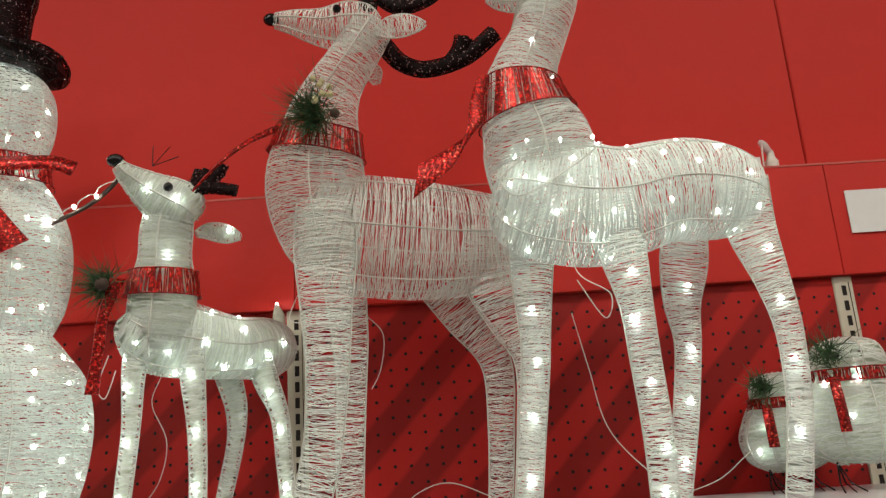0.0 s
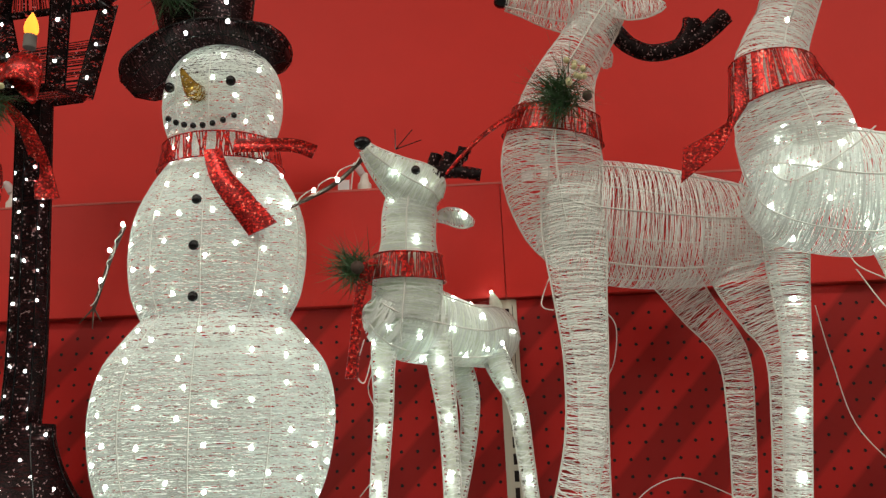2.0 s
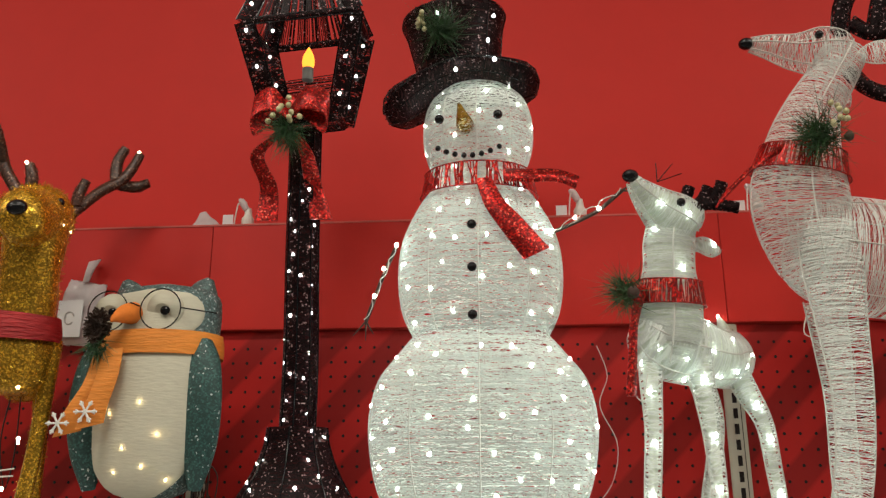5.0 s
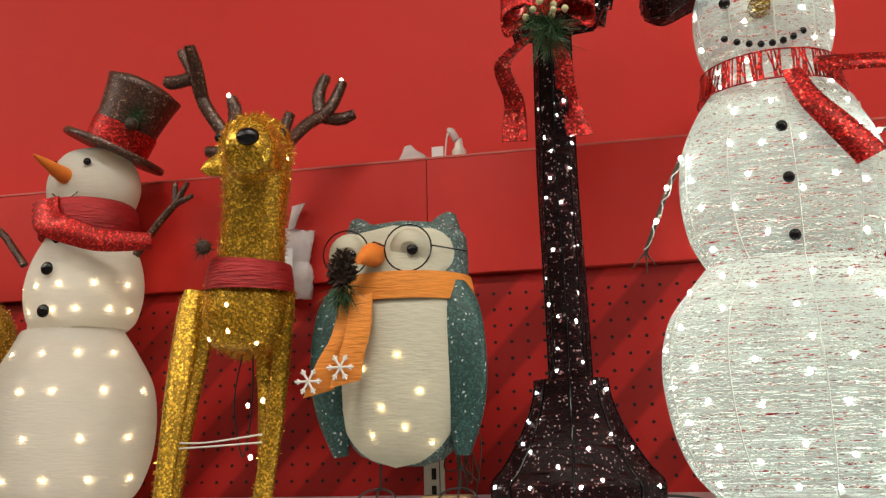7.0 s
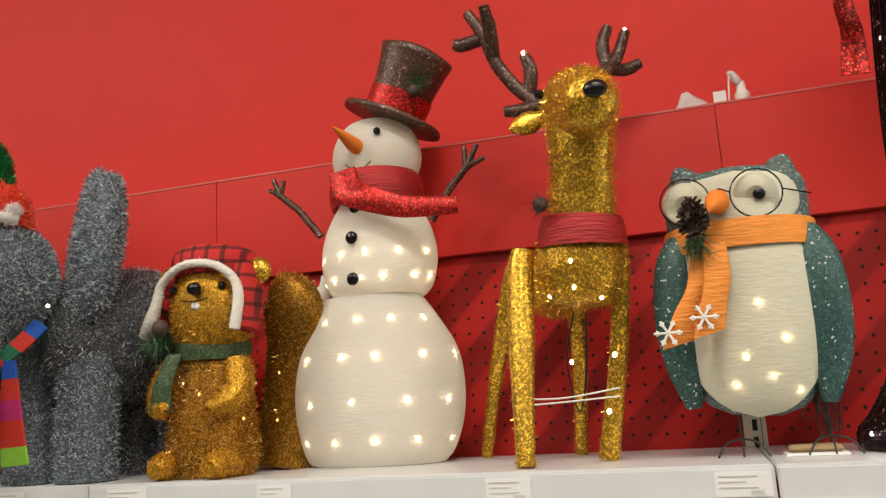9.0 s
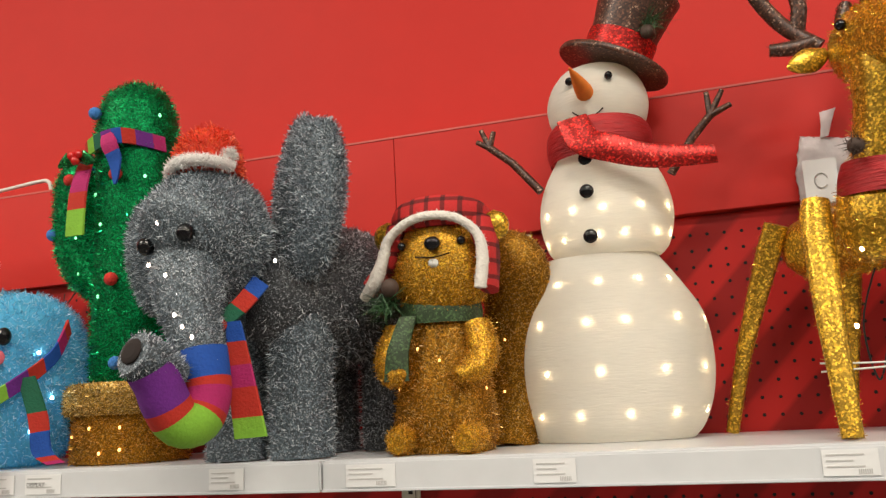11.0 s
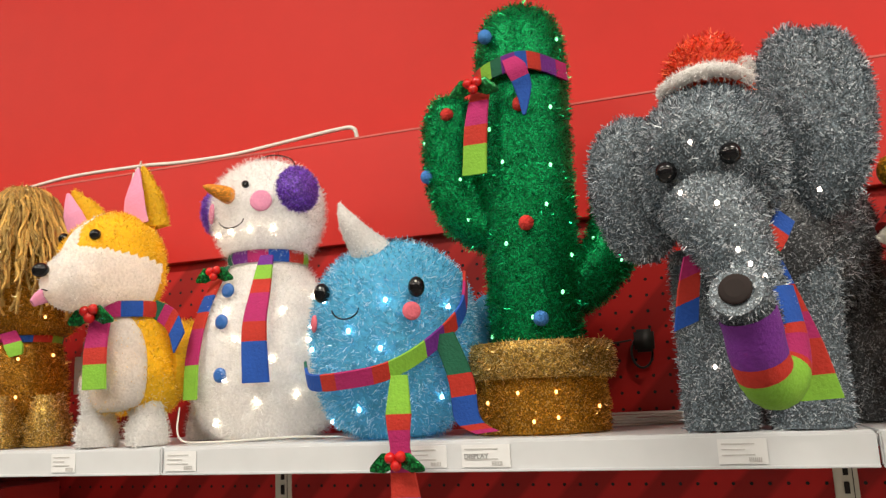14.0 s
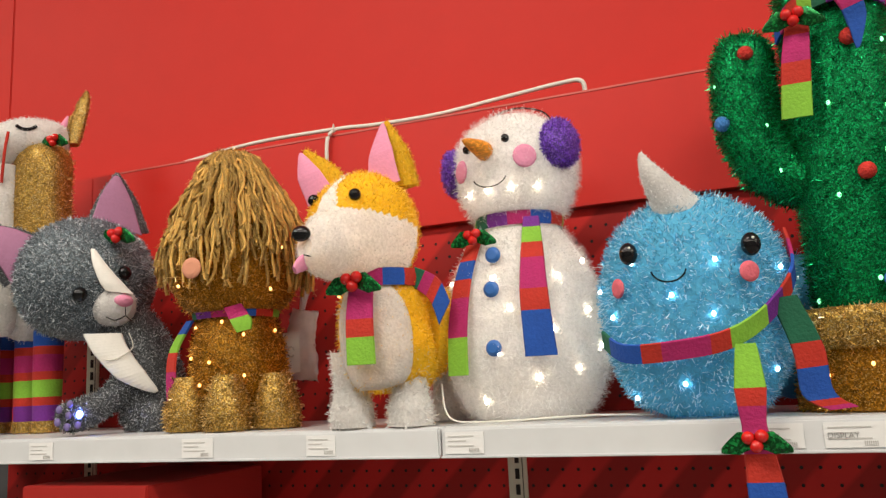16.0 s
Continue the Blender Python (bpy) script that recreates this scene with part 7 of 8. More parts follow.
for b0, tipp in (((GX - 0.066, GY + 0.0, 1.69), (GX - 0.112, GY - 0.005, 1.775)), ((GX + 0.028, GY + 0.01, 1.70), (GX + 0.022, GY + 0.0, 1.80))):
    b0, tipp = np.array(b0), np.array(tipp)
    ear = Loft([(*b0, 0.036, 0.016), (*(b0 * 0.5 + tipp * 0.5), 0.028, 0.013), (*tipp, 0.003, 0.003)])
    furry("ear", ear, T_YELLOW, cor, 1100, 0.007)
    part("inner_ear", ribbon([b0 + (-0.008, -0.02, 0), b0 * 0.5 + tipp * 0.5 + (-0.008, -0.018, 0), tipp + (-0.002, -0.009, -0.006)], [0.056, 0.042, 0.004], (1, -0.15, 0.2)), PINK, cor, "pink felt inner ear")
c_body = Loft([(GX + 0.002, GY + 0.0, 1.575, 0.05, 0.045), (GX + 0.004, GY + 0.005, 1.53, 0.064, 0.055), (GX + 0.008, GY + 0.01, 1.47, 0.068, 0.06), (GX + 0.012, GY + 0.02, 1.43, 0.06, 0.055), (GX + 0.012, GY + 0.02, 1.41, 0.03, 0.03)])
furry("chest", c_body, T_YELLOW, cor, 4200, 0.009)
bib = part("bib", patch(c_body, 0.03, 0.9, 125, 232, 0.005, 16, 14), T_WHITE[0], cor, "fluffy white bib")
part("tinsel", tinsel(c_body, 5000, 0.010, 0.0005, lean=1.0, keep=lambda q: (q[:, 1] < GY - 0.02) & (np.abs(q[:, 0] - GX) < 0.048)), T_WHITE[1], bib)
furry("hindquarters", Loft([(GX + 0.03, GY + 0.03, 1.49, 0.06, 0.06), (GX + 0.06, GY + 0.11, 1.50, 0.06, 0.06), (GX + 0.08, GY + 0.17, 1.51, 0.045, 0.045), (GX + 0.085, GY + 0.19, 1.52, 0.01, 0.01)], (1, 0, 0)), T_YELLOW, cor, 2500, 0.009)
furry("tail", Loft([(GX + 0.08, GY + 0.17, 1.52, 0.02, 0.02), (GX + 0.095, GY + 0.18, 1.555, 0.02, 0.018), (GX + 0.09, GY + 0.17, 1.58, 0.004, 0.004)]), T_YELLOW, cor, 500, 0.008)
for x, y in ((GX - 0.045, GY - 0.005), (GX + 0.042, GY + 0.0), (GX + 0.045, GY + 0.14), (GX + 0.11, GY + 0.14)):
    furry("leg", Loft([(x, y, 1.367, 0.03, 0.03), (x, y, 1.39, 0.03, 0.03), (x, y, 1.42, 0.024, 0.024), (x, y, 1.47, 0.028, 0.028)]), T_WHITE, cor, 1100, 0.009, label="white paw")
neckband(cor, GX, GY - 0.002, 1.555, 0.062, 0.056, 0.024)
scarf(cor, [(GX + 0.002, GY - 0.058, 1.555), (GX + 0.004, GY - 0.07, 1.51), (GX + 0.006, GY - 0.072, 1.45)], [0.036, 0.04, 0.042], (1, 0.05, 0), [0, 0, 0, 2, 3, 3])
scarf(cor, [(GX + 0.055, GY - 0.01, 1.57), (GX + 0.085, GY - 0.005, 1.55), (GX + 0.10, GY - 0.005, 1.515)], [0.026, 0.032, 0.036], (0.4, 0.1, 0.8), [4, 0, 2, 1, 1])
holly(cor, (GX + 0.0, GY - 0.074, 1.56), 0.034)
inner_lamp(cor, GX + 0.008, GY + 0.01, 1.48, 0.12, (1.0, 0.9, 0.75))
inner_lamp(cor, GX - 0.012, GY - 0.005, 1.645, 0.12, (1.0, 0.9, 0.75))
bulbs(cor, scatter(c_body, 7, 0.1, 0.9, 225, 330, 0.035, 0.003) + [(GX + 0.055, GY - 0.03, 1.62)], WARM_S, 0.0026)

# shaggy dog
DX, DY = -3.392, 1.115
dog = thing("shaggy_dog_figure", DX, DY, SHELF, "shaggy bronze tinsel dog with hair over its eyes, striped scarf", "dog figure", "tinsel dogs")
d_head = Loft([(DX, DY, 1.545, 0.06, 0.06), (DX, DY, 1.57, 0.092, 0.085), (DX, DY, 1.63, 0.103, 0.095), (DX - 0.002, DY, 1.70, 0.088, 0.082), (DX - 0.004, DY, 1.76, 0.062, 0.056), (DX - 0.006, DY, 1.81, 0.034, 0.032), (DX - 0.006, DY, 1.825, 0.008, 0.008)])
furry("head", d_head, T_BROWN, dog, 3800, 0.010)
hair = Geo()
for k in range(260):
    a = rng.uniform(0, 2 * math.pi)
    f = np.linspace(0.98, rng.uniform(0.12, 0.42), 11)
    s = d_head.s_of(f)
    path = d_head.at(s, a + 0.10 * rng.normal() * np.linspace(0, 1, 11), 0.006)
    path += unit(path - np.array((DX, DY, 0.0)) * (1, 1, 0) - path * (0, 0, 1)) * np.linspace(0.0, rng.uniform(0.004, 0.022), 11)[:, None]
    path[1:] += rng.normal(0, 0.003, (10, 3))
    tube(path, rng.uniform(0.0022, 0.004), 4, hair, smooth_n=22)
part("locks", hair, material("gold_locks", (0.62, 0.38, 0.10), 0.4, metal=0.35, var=0.5, scale=400, bump=1.0, island=0.5, transl=0.15), dog, "hanging gold tinsel locks")
g = Geo()
pp = np.concatenate(hair.v)
pp = pp[rng.integers(0, len(pp), 15000)]
d3 = unit(rng.normal(0, 1, pp.shape) + (0, 0, -0.4)) * 0.010
w3 = unit(np.cross(d3, rng.normal(0, 1, pp.shape))) * 0.0005
g.add(np.stack([pp - w3, pp + w3, pp + d3], 1).reshape(-1, 3), np.arange(3 * len(pp)).reshape(-1, 3))
part("lock_tinsel", g, T_GOLD[1], dog)
part("cheek", disc((DX + 0.004, DY - 0.118, 1.612), 0.016, (0.1, -1, 0)), material("peach_felt", (0.60, 0.26, 0.16), 0.85, var=0.1), dog, "peach felt cheek")
d_body = Loft([(DX + 0.006, DY, 1.40, 0.05, 0.05), (DX + 0.006, DY, 1.43, 0.075, 0.07), (DX + 0.004, DY, 1.49, 0.076, 0.07), (DX, DY, 1.55, 0.06, 0.055)])
furry("body", d_body, T_BROWN, dog, 3400, 0.010)
for x, y in ((DX - 0.055, DY - 0.05), (DX + 0.03, DY - 0.065), (DX + 0.09, DY - 0.02), (DX - 0.02, DY + 0.05)):
    furry("paw", Loft([(x, y, 1.367, 0.034, 0.034), (x, y, 1.39, 0.036, 0.036), (x, y, 1.42, 0.03, 0.03), (x, y, 1.45, 0.02, 0.02)]), T_GOLD, dog, 1000, 0.009)
neckband(dog, DX, DY, 1.54, 0.07, 0.064, 0.02)
scarf(dog, [(DX - 0.06, DY - 0.04, 1.54), (DX - 0.085, DY - 0.05, 1.49), (DX - 0.08, DY - 0.06, 1.43), (DX - 0.07, DY - 0.065, 1.39)], [0.02, 0.026, 0.028, 0.028], (1, -0.4, 0), [1, 3, 2, 0, 0, 1])
scarf(dog, [(DX + 0.04, DY - 0.065, 1.555), (DX + 0.06, DY - 0.07, 1.53), (DX + 0.065, DY - 0.07, 1.515)], [0.03, 0.034, 0.024], (1, 0.2, 0.2), [0, 3, 3])
inner_lamp(dog, DX + 0.005, DY, 1.47, 0.08, (1.0, 0.72, 0.38))
inner_lamp(dog, DX, DY, 1.61, 0.08, (1.0, 0.72, 0.38))
bulbs(dog, scatter(d_body, 9, 0.05, 0.9, 130, 270, 0.035, 0.002) + scatter(d_head, 5, 0.1, 0.35, 150, 260, 0.04, 0.009), WARM_S, 0.0024)

# kitten
TX, TY = -3.725, 1.125
kit = thing("kitten_figure", TX, TY, SHELF, "charcoal tinsel kitten with mauve ears lifting a paw, holly sprig", "cat figure")
KF = np.array((0.70, -0.71, 0.0))
KR = np.array((0.71, 0.70, 0.0))


def turn(a, r, z, az=60):
    t = math.radians(az + a)
    return np.array((TX + r * math.sin(t), TY - r * math.cos(t), z))


t_head = Loft([(TX, TY, 1.53, 0.035, 0.035), (TX, TY, 1.55, 0.08, 0.08), (TX, TY, 1.60, 0.112, 0.112), (TX, TY, 1.655, 0.116, 0.116), (TX, TY, 1.71, 0.092, 0.092), (TX, TY, 1.74, 0.05, 0.05), (TX, TY, 1.752, 0.01, 0.01)])
furry("head", t_head, T_GREY, kit, 9000, 0.009)
for b0, b1, tipp in (((-3.728, 1.122, 1.742), (-3.652, 1.20, 1.712), (-3.691, 1.16, 1.842)), ((-3.772, 1.08, 1.715), (-3.81, 1.04, 1.615), (-3.845, 1.005, 1.735))):
    b0, b1, tipp = np.array(b0), np.array(b1), np.array(tipp)
    mid, hw, sd = (b0 + b1) / 2, np.linalg.norm(b1 - b0) / 2, unit(b1 - b0)
    lf = Loft([(*mid, hw, 0.012), (*(mid * 0.5 + tipp * 0.5), hw * 0.66, 0.010), (*(mid * 0.12 + tipp * 0.88), hw * 0.22, 0.006), (*tipp, 0.003, 0.003)], tuple(KF))
    furry("ear", lf, T_DGREY, kit, 1100, 0.006)
    part("inner_ear", ribbon([mid * 0.95 + tipp * 0.05 + KF * 0.015, mid * 0.5 + tipp * 0.5 + KF * 0.014, mid * 0.16 + tipp * 0.84 + KF * 0.009, tipp * 0.93 + mid * 0.07 + KF * 0.006], [hw * 1.66, hw * 1.06, hw * 0.36, 0.004], tuple(sd)), MAUVE, kit, "mauve felt inner ear")
for a, r, z in ((-19, 0.113, 1.598), (17, 0.116, 1.637)):
    part("eye", ball(turn(a, r, z), 0.0125, n=10, k=12), BLACK, kit)
furry("muzzle", Loft([(*turn(12, 0.085, 1.582), 0.034), (*turn(12, 0.118, 1.578), 0.032), (*turn(12, 0.135, 1.576), 0.014)], (0, 0, 1)), T_WHITE, kit, 1000, 0.006, label="white muzzle")
part("nose", skin(Loft([(*turn(12, 0.12, 1.586), 0.017, 0.011), (*turn(12, 0.137, 1.586), 0.016, 0.010), (*turn(12, 0.142, 1.585), 0.006, 0.004)], (0, 0, 1)), 8, 14), PINK, kit, "pink felt nose")
part("blaze", ribbon([turn(-10, 0.118, 1.675), turn(-4, 0.124, 1.645), turn(4, 0.130, 1.615), turn(9, 0.133, 1.60)], [0.006, 0.026, 0.042, 0.046], (0.6, 0.8, -0.1)), WHITE_FELT, kit, "white felt blaze")
part("whisker_mark", tube([turn(11, 0.144, 1.574), turn(11, 0.145, 1.56)], 0.001, 4), BLACK, kit)
for sg in (-1, 1):
    part("whisker_mark", tube([turn(11, 0.145, 1.56), turn(11 + sg * 6, 0.140, 1.552), turn(11 + sg * 11, 0.13, 1.558)], 0.001, 4, smooth_n=8), BLACK, kit)
t_body = Loft([(TX + 0.06, TY + 0.015, 1.57, 0.045, 0.045), (TX + 0.10, TY + 0.02, 1.52, 0.052, 0.052), (TX + 0.13, TY + 0.025, 1.45, 0.056, 0.056), (TX + 0.135, TY + 0.025, 1.39, 0.054, 0.054), (TX + 0.135, TY + 0.025, 1.367, 0.046, 0.046)])
furry("body", t_body, T_DGREY, kit, 5000, 0.009)
part("bib", ribbon([(-3.612, 1.052, 1.53), (-3.60, 1.06, 1.50), (-3.575, 1.08, 1.46), (-3.545, 1.106, 1.43)], [0.060, 0.056, 0.044, 0.006], [(0.71, 0.70, 0.0), (0.71, 0.70, 0.1), (0.68, 0.68, 0.3), (0.6, 0.6, 0.5)], thick=0.005), WHITE_FELT, kit, "white ribbed bib")
furry("raised_paw", Loft([(-3.60, 1.10, 1.45, 0.026), (-3.625, 1.077, 1.418, 0.022), (-3.655, 1.05, 1.399, 0.026), (-3.672, 1.034, 1.396, 0.022), (-3.682, 1.025, 1.396, 0.006)]), T_DGREY, kit, 2200, 0.008)
furry("hind_paw", Loft([(-3.558, 1.125, 1.367, 0.03), (-3.558, 1.125, 1.39, 0.03), (-3.575, 1.14, 1.43, 0.03)]), T_DGREY, kit, 1400, 0.008)
PAW = np.array((-3.664, 1.042, 1.397)) + KF * 0.027
bulbs(kit, [PAW + KR * 0.012 + (0, 0, 0.003)], glow("blue_bulb", (0.10, 0.18, 1.0), 40), 0.005)
for dr, dz in ((-0.004, 0.002), (-0.018, 0.012), (-0.002, 0.02), (-0.02, -0.008), (-0.006, -0.016), (0.010, -0.014)):
    part("paw_pad", ball(PAW + KR * dr + (0, 0, dz), 0.0065, n=6, k=8, scale=(1, 0.6, 1)), LILAC, kit, "lilac felt paw pad")
part("tag_cord", tube([(-3.575, 1.072, 1.53), (-3.572, 1.078, 1.505), (-3.59, 1.062, 1.488), (-3.602, 1.05, 1.486)], 0.0011, 4, smooth_n=16), CORD, kit)
holly(kit, turn(10, 0.118, 1.702), 0.034)

# llama
MX, MY = -3.89, 1.17
lla = thing("llama_figure", MX, MY, SHELF, "tall gold and white tinsel llama with a red halter, striped socks", "llama figure")
furry("neck", Loft([(MX, MY + 0.01, 1.62, 0.062, 0.06), (MX, MY + 0.005, 1.72, 0.058, 0.055), (MX, MY, 1.82, 0.056, 0.052), (MX + 0.003, MY, 1.90, 0.054, 0.05), (MX + 0.004, MY, 1.93, 0.03, 0.03)]), T_GOLD, lla, 3200, 0.010)
furry("chest", Loft([(MX - 0.05, MY - 0.055, 1.55, 0.03, 0.03), (MX - 0.05, MY - 0.055, 1.60, 0.045, 0.045), (MX - 0.05, MY - 0.05, 1.72, 0.035, 0.035), (MX - 0.045, MY - 0.045, 1.88, 0.03, 0.03)]), T_WHITE, lla, 2000, 0.010, label="white chest")
l_head = Loft([(MX + 0.035, MY + 0.03, 1.935, 0.012), (MX + 0.02, MY + 0.02, 1.938, 0.036), (MX - 0.02, MY - 0.02, 1.938, 0.044), (MX - 0.065, MY - 0.065, 1.92, 0.036), (MX - 0.10, MY - 0.10, 1.905, 0.026), (MX - 0.115, MY - 0.112, 1.90, 0.008)])
furry("head", l_head, T_WHITE, lla, 2600, 0.007, label="white head")
furry("ear", Loft([(MX + 0.035, MY + 0.035, 1.935, 0.019, 0.012), (MX + 0.042, MY + 0.044, 1.98, 0.019, 0.011), (MX + 0.049, MY + 0.053, 2.03, 0.013, 0.008), (MX + 0.052, MY + 0.057, 2.052, 0.003, 0.003)]), T_GOLD, lla, 900, 0.006)
furry("ear", Loft([(MX + 0.01, MY + 0.05, 1.95, 0.016, 0.010), (MX + 0.012, MY + 0.052, 1.985, 0.012, 0.008), (MX + 0.014, MY + 0.055, 2.005, 0.003, 0.003)]), T_GOLD, lla, 500, 0.006)
part("inner_ear", ribbon([(MX + 0.022, MY + 0.018, 1.95), (MX + 0.026, MY + 0.024, 1.975), (MX + 0.03, MY + 0.03, 1.995)], [0.016, 0.014, 0.003], tuple(KR)), PINK, lla, "pink felt inner ear")
part("eye_lash", tube([np.array((MX - 0.02, MY - 0.02, 1.951)) + KF * 0.043 + KR * q + (0, 0, w) for q, w in ((-0.018, 0.003), (-0.008, -0.003), (0.006, -0.003), (0.018, 0.004))], 0.0034, 5, smooth_n=10), BLACK, lla, "closed black felt eyelash")
part("halter", tube([np.array((MX - 0.042, MY - 0.042, 1.94)) + KF * 0.04, np.array((MX - 0.045, MY - 0.045, 1.90)) + KF * 0.045, np.array((MX - 0.048, MY - 0.048, 1.84)) + KF * 0.035], 0.003, 6, smooth_n=14), RED_K, lla, "red halter cord")
furry("body", Loft([(MX - 0.07, MY + 0.0, 1.55, 0.03), (MX - 0.06, MY + 0.01, 1.575, 0.07, 0.06), (MX - 0.05, MY + 0.015, 1.63, 0.08, 0.065), (MX - 0.03, MY + 0.015, 1.70, 0.05, 0.05)]), T_WHITE, lla, 2400, 0.010)
for x, y in ((MX + 0.018, MY + 0.012), (MX - 0.04, MY + 0.02), (MX - 0.10, MY - 0.03), (MX - 0.13, MY + 0.03)):
    g = Geo()
    lf = Loft([(x, y, 1.385, 0.025, 0.024), (x, y, 1.46, 0.027, 0.026), (x, y, 1.56, 0.028, 0.027)])
    for k, m in enumerate((5, 5, 2, 3, 3, 2, 0, 0, 2, 1, 1)):
        skin(lf, 3, 18, 0, k / 11, (k + 1) / 11, g, m, caps=False)
    part("sock", g, KNIT, lla, "striped knitted sock")
    furry("hoof", Loft([(x, y, 1.367, 0.027), (x, y, 1.388, 0.025)]), T_GOLD, lla, 300, 0.006)
holly(lla, np.array((MX + 0.016, MY + 0.017, 1.925)) + KF * 0.055, 0.03)

# ---- cables, plugs and small things on the ledge ----
cb = thing("extension_cable", -3.3, 1.33, 1.897, "white extension cable lying along the header ledge with a power block", "cable")
part("cord", tube([(-2.829, 1.322, 1.899), (-2.835, 1.318, 1.918), (-2.87, 1.32, 1.921), (-2.98, 1.325, 1.915), (-3.10, 1.322, 1.905), (-3.22, 1.316, 1.904), (-3.31, 1.318, 1.91), (-3.5, 1.32, 1.912), (-3.68, 1.33, 1.90), (-3.78, 1.35, 1.90)], 0.0042, 8, smooth_n=70), CORD, cb)
part("drop_cord", tube([(-3.305, 1.312, 1.908), (-3.32, 1.306, 1.89), (-3.323, 1.306, 1.84), (-3.323, 1.306, 1.79)], 0.0038, 8, smooth_n=24), CORD, cb)
part("cable_tie", tube([(-3.308, 1.305, 1.905), (-3.31, 1.312, 1.918), (-3.312, 1.32, 1.905)], 0.0016, 5), CORD, cb)
part("power_block", box(-3.34, -3.306, 1.29, 1.312, 1.72, 1.79, bevel=0.004), WHITE_FELT, cb, smooth=False)
g = Geo()
for z in (1.735, 1.755, 1.775):
    box(-3.328, -3.318, 1.2885, 1.2905, z, z + 0.008, g)
part("sockets", g, HOLE, cb, smooth=False)
ext2 = thing("spare_cord_bundle", -2.30, 1.28, SHELF, "loosely coiled white cord lying on the shelf", "cord")
g = Geo()
for k in range(5):
    tube([(-2.33 + 0.06 * math.cos(t + k) * (1 + 0.1 * k), 1.27 + 0.025 * math.sin(t * 1.3 + k), SHELF + 0.003 + 0.004 * k) for t in np.linspace(0, 6, 9)], 0.0016, 5, g, smooth_n=50)
part("coil", g, CORD, ext2)
dk = thing("dark_plug_cord", -2.33, 1.31, 1.47, "dark green cord and plug coiled against the pegboard", "cord")
g = tube([(-2.46, 1.31, 1.50), (-2.40, 1.315, 1.492), (-2.36, 1.315, 1.495)], 0.0016, 5, smooth_n=16)
tube([(-2.345 + 0.016 * math.cos(t), 1.312, 1.475 + 0.024 * math.sin(t)) for t in np.linspace(0, 13, 50)], 0.002, 5, g)
part("cord", g, DARK_CORD, dk)
part("plug", box(-2.355, -2.325, 1.30, 1.318, 1.475, 1.51, bevel=0.004), DARK_CORD, dk)


def ledge_plug(x, kind):
    if kind == "plug":
        t = thing("white_plug", x, 1.365, 1.897, "white cord plug with a paper tag standing on the ledge", "plug", "plugs on the ledge")
        part("body", skin(Loft([(x, 1.365, 1.898, 0.011), (x, 1.365, 1.925, 0.012), (x, 1.365, 1.93, 0.008), (x, 1.365, 1.945, 0.006)]), 10, 14), CORD, t)
        part("cord", tube([(x, 1.365, 1.94), (x - 0.004, 1.36, 1.955), (x - 0.016, 1.355, 1.955), (x - 0.02, 1.352, 1.93), (x - 0.022, 1.35, 1.90)], 0.0015, 5, smooth_n=20), CORD, t)
        part("tag", box(x - 0.045, x - 0.025, 1.352, 1.3535, 1.908, 1.93), PAPER, t, smooth=False)
        part("tip", skin(Loft([(x - 0.003, 1.362, 1.942, 0.006), (x - 0.012, 1.362, 1.958, 0.007), (x - 0.018, 1.362, 1.964, 0.003)]), 6, 10), PLASTIC, t)
    elif kind == "bag":
        t = thing("small_parts_bag", x, 1.36, 1.897, "crumpled clear bag of spare bulbs on the ledge", "plastic bag", "bags on the ledge")
        part("bag", skin(Loft([(x, 1.36, 1.898, 0.034, 0.018), (x, 1.36, 1.91, 0.03, 0.014), (x - 0.003, 1.362, 1.925, 0.016, 0.007), (x - 0.006, 1.362, 1.94, 0.006, 0.002)]), 10, 14), PLASTIC, t)
    else:
        t = thing("bulb_clip", x, 1.36, 1.897, "small cord clip resting on the ledge", "clip", "clips on the ledge")
        m = CORD if kind == "white" else DARK_CORD
        part("clip", box(x - 0.01, x + 0.01, 1.35, 1.37, 1.8975, 1.907, bevel=0.002), m, t)
        part("cord", tube([(x + 0.008, 1.355, 1.905), (x + 0.025, 1.352, 1.909), (x + 0.045, 1.35, 1.90)], 0.0014, 5, smooth_n=10), m, t)


for x, kind in ((-1.117, "plug"), (-1.20, "bag"), (-0.485, "plug"), (-0.165, "plug"), (0.60, "plug"), (-2.11, "white"), (-1.86, "dark"), (-1.42, "dark"), (-1.50, "dark")):
    ledge_plug(x, kind)
hp = thing("hanging_plug", -1.86, 1.31, 1.66, "white cord plug hanging against the pegboard", "plug", "plugs on the ledge")
part("body", skin(Loft([(-1.862, 1.315, 1.625, 0.008), (-1.861, 1.315, 1.63, 0.013), (-1.859, 1.315, 1.66, 0.014), (-1.858, 1.315, 1.672, 0.007), (-1.857, 1.316, 1.69, 0.004)]), 12, 14), CORD, hp)
part("cord", tube([(-1.857, 1.316, 1.688), (-1.853, 1.318, 1.694), (-1.846, 1.322, 1.69), (-1.843, 1.324, 1.66), (-1.846, 1.324, 1.62)], 0.0016, 5, smooth_n=24), CORD, hp)
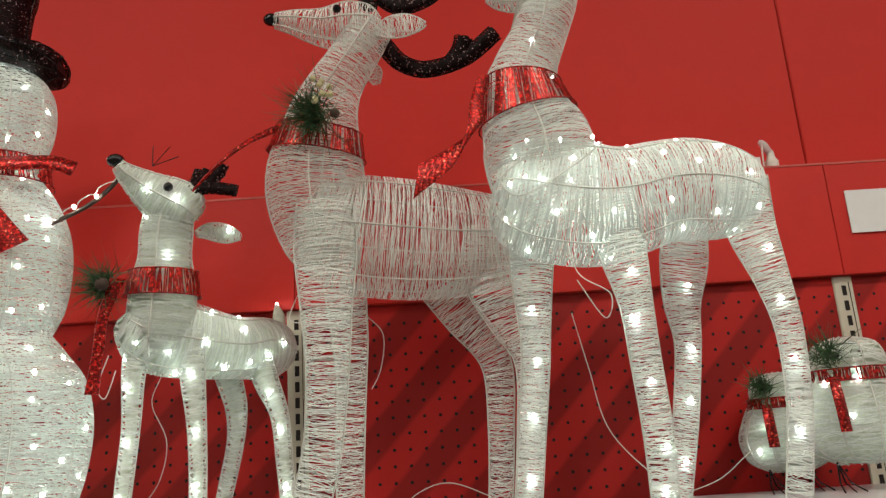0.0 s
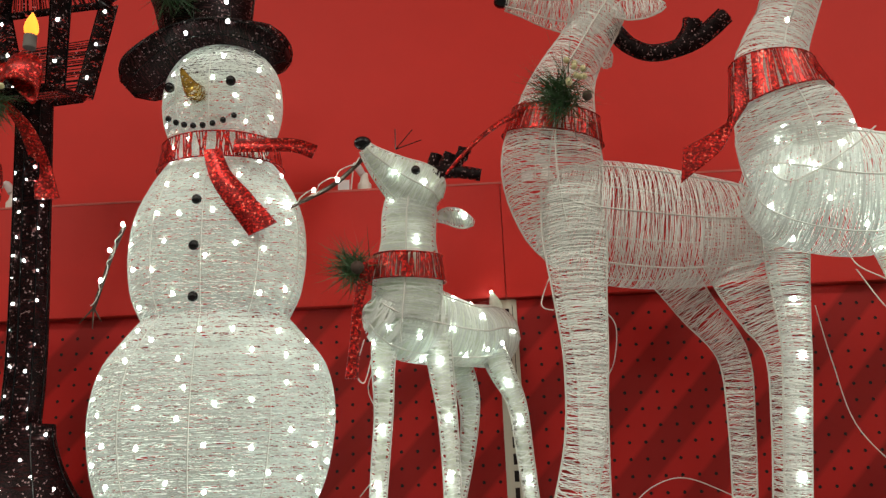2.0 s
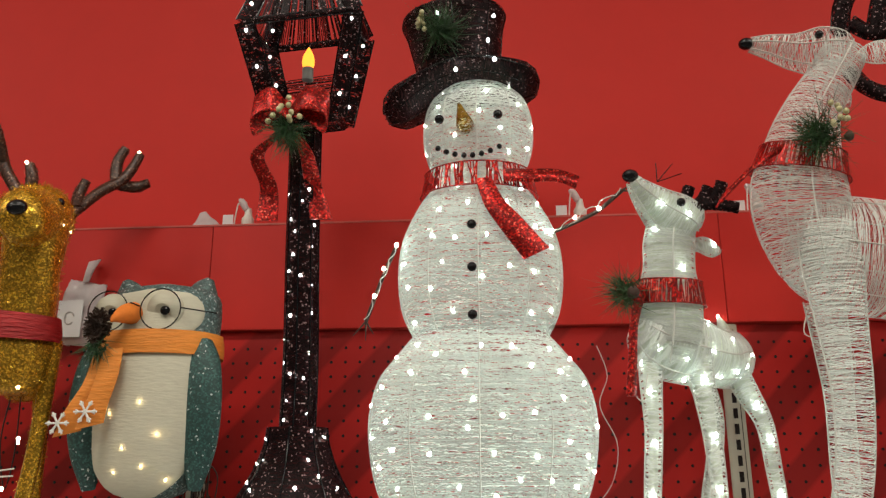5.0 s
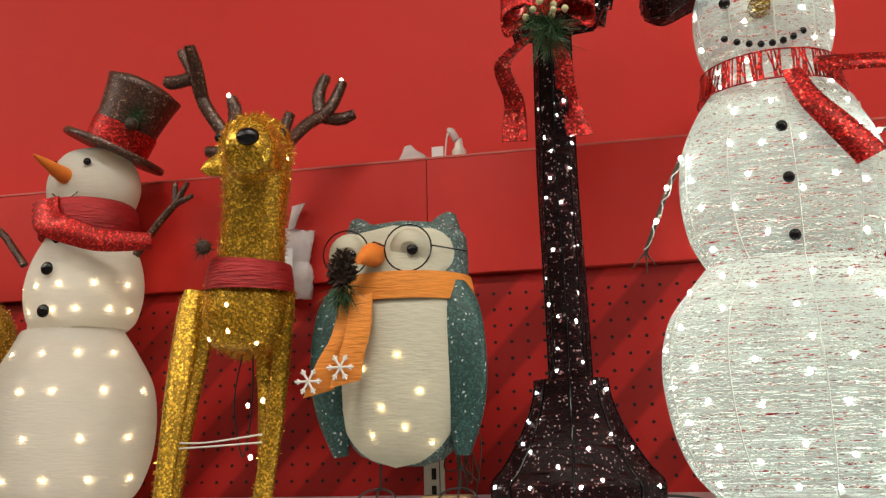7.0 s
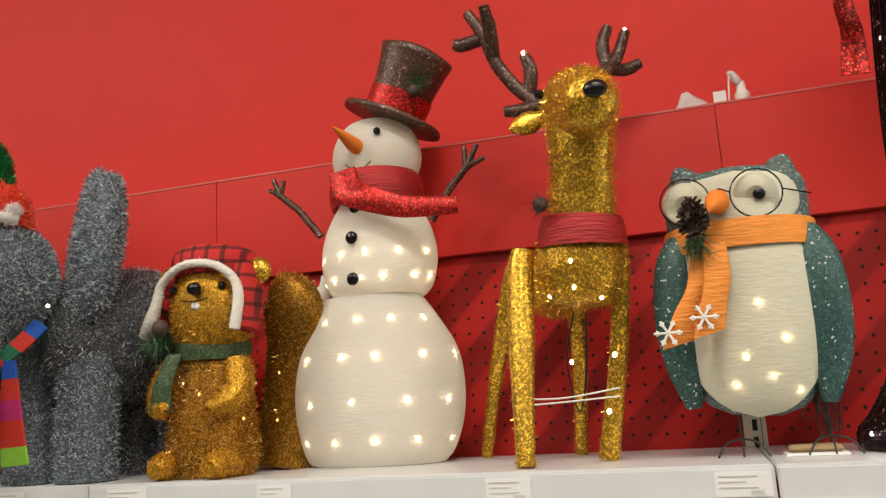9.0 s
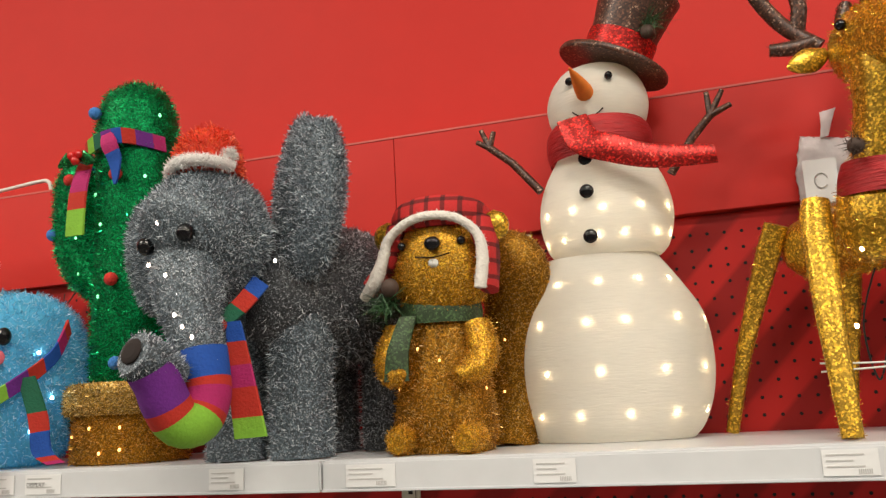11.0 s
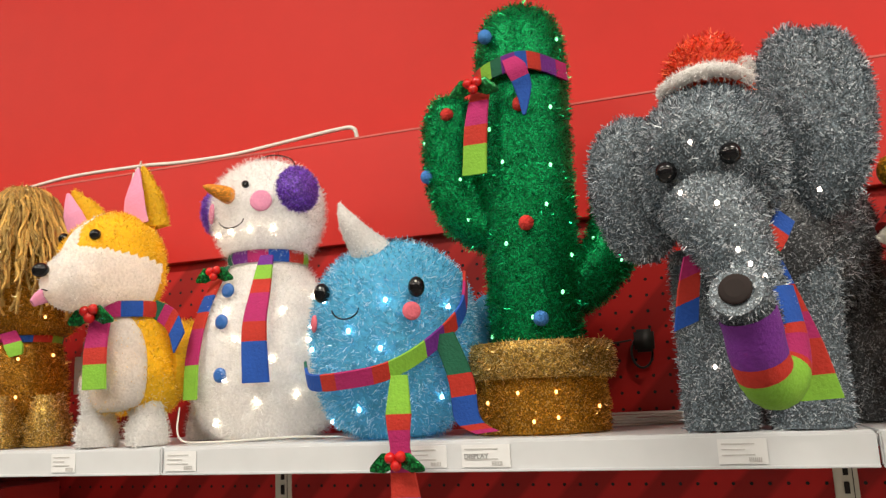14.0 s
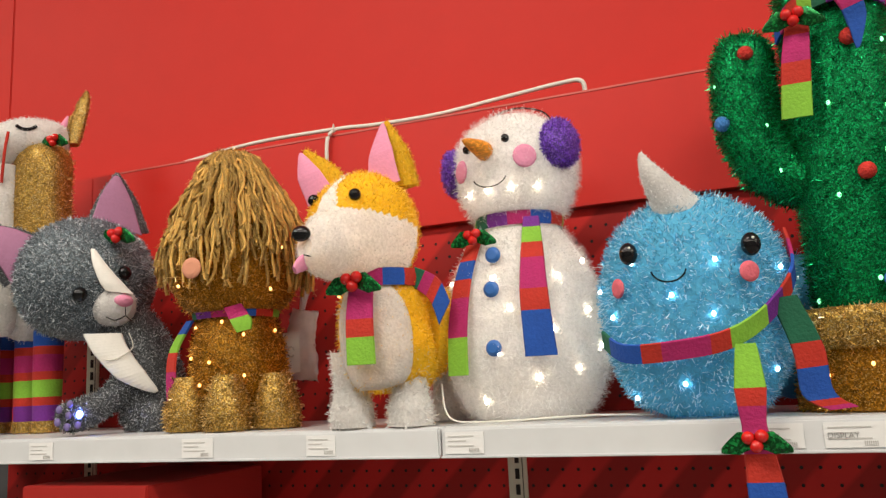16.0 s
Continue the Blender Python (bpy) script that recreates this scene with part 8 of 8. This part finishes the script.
# loose cords near the deer and lamp
loose = thing("loose_light_cord", 0.1, 1.25, SHELF, "thin white light cords trailing over the shelf and figures", "cord")
for pts in ([(-0.10, 1.25, 1.367), (-0.06, 1.25, 1.40), (-0.01, 1.25, 1.41), (0.06, 1.25, 1.38), (0.09, 1.25, 1.367)], [(0.155, 1.02, 1.71), (0.165, 1.01, 1.66), (0.20, 1.0, 1.63), (0.19, 1.0, 1.60), (0.16, 1.0, 1.65)], [(0.18, 1.18, 1.64), (0.20, 1.2, 1.56), (0.22, 1.2, 1.47), (0.28, 1.2, 1.40), (0.33, 1.2, 1.37)], [(0.30, 1.24, 1.368), (0.38, 1.24, 1.39), (0.44, 1.24, 1.43), (0.50, 1.24, 1.44)], [(-0.125, 1.20, 1.66), (-0.10, 1.20, 1.63), (-0.105, 1.20, 1.58), (-0.12, 1.20, 1.55)], [(-0.195, 1.08, 1.69), (-0.215, 1.07, 1.64), (-0.20, 1.07, 1.63)], [(-0.445, 1.05, 1.60), (-0.455, 1.045, 1.56), (-0.445, 1.045, 1.545), (-0.435, 1.05, 1.58)], [(-0.475, 1.30, 1.66), (-0.46, 1.30, 1.61), (-0.475, 1.30, 1.56), (-0.45, 1.30, 1.50), (-0.46, 1.30, 1.44), (-0.49, 1.30, 1.40)]):
    part("strand", tube(pts, 0.0008, 5, smooth_n=30), CORD, loose)
base_end = thing("lamp_cord_end", -0.80, 1.15, SHELF, "short black cord end lying beside the lamp base", "cord")
part("strand", tube([(-0.86, 1.16, 1.372), (-0.82, 1.15, 1.372), (-0.79, 1.145, 1.367)], 0.0018, 5, smooth_n=10), DARK_CORD, base_end)
bur = thing("twig_sprig", -2.78, 1.31, 1.60, "dark wire twig leaning against the pegboard", "twig")
part("twig", tube([(-2.84, 1.31, 1.56), (-2.80, 1.31, 1.62), (-2.75, 1.31, 1.68)], 0.0014, 5), TWIG, bur)
part("twig", tube([(-2.78, 1.31, 1.645), (-2.775, 1.31, 1.68)], 0.001, 5), TWIG, bur)
sign = thing("price_card", 0.72, 1.31, 1.80, "white paper price card on the red header", "price card")
part("card", box(0.690, 0.78, 1.3115, 1.3135, 1.77, 1.845), PAPER, sign, smooth=False)
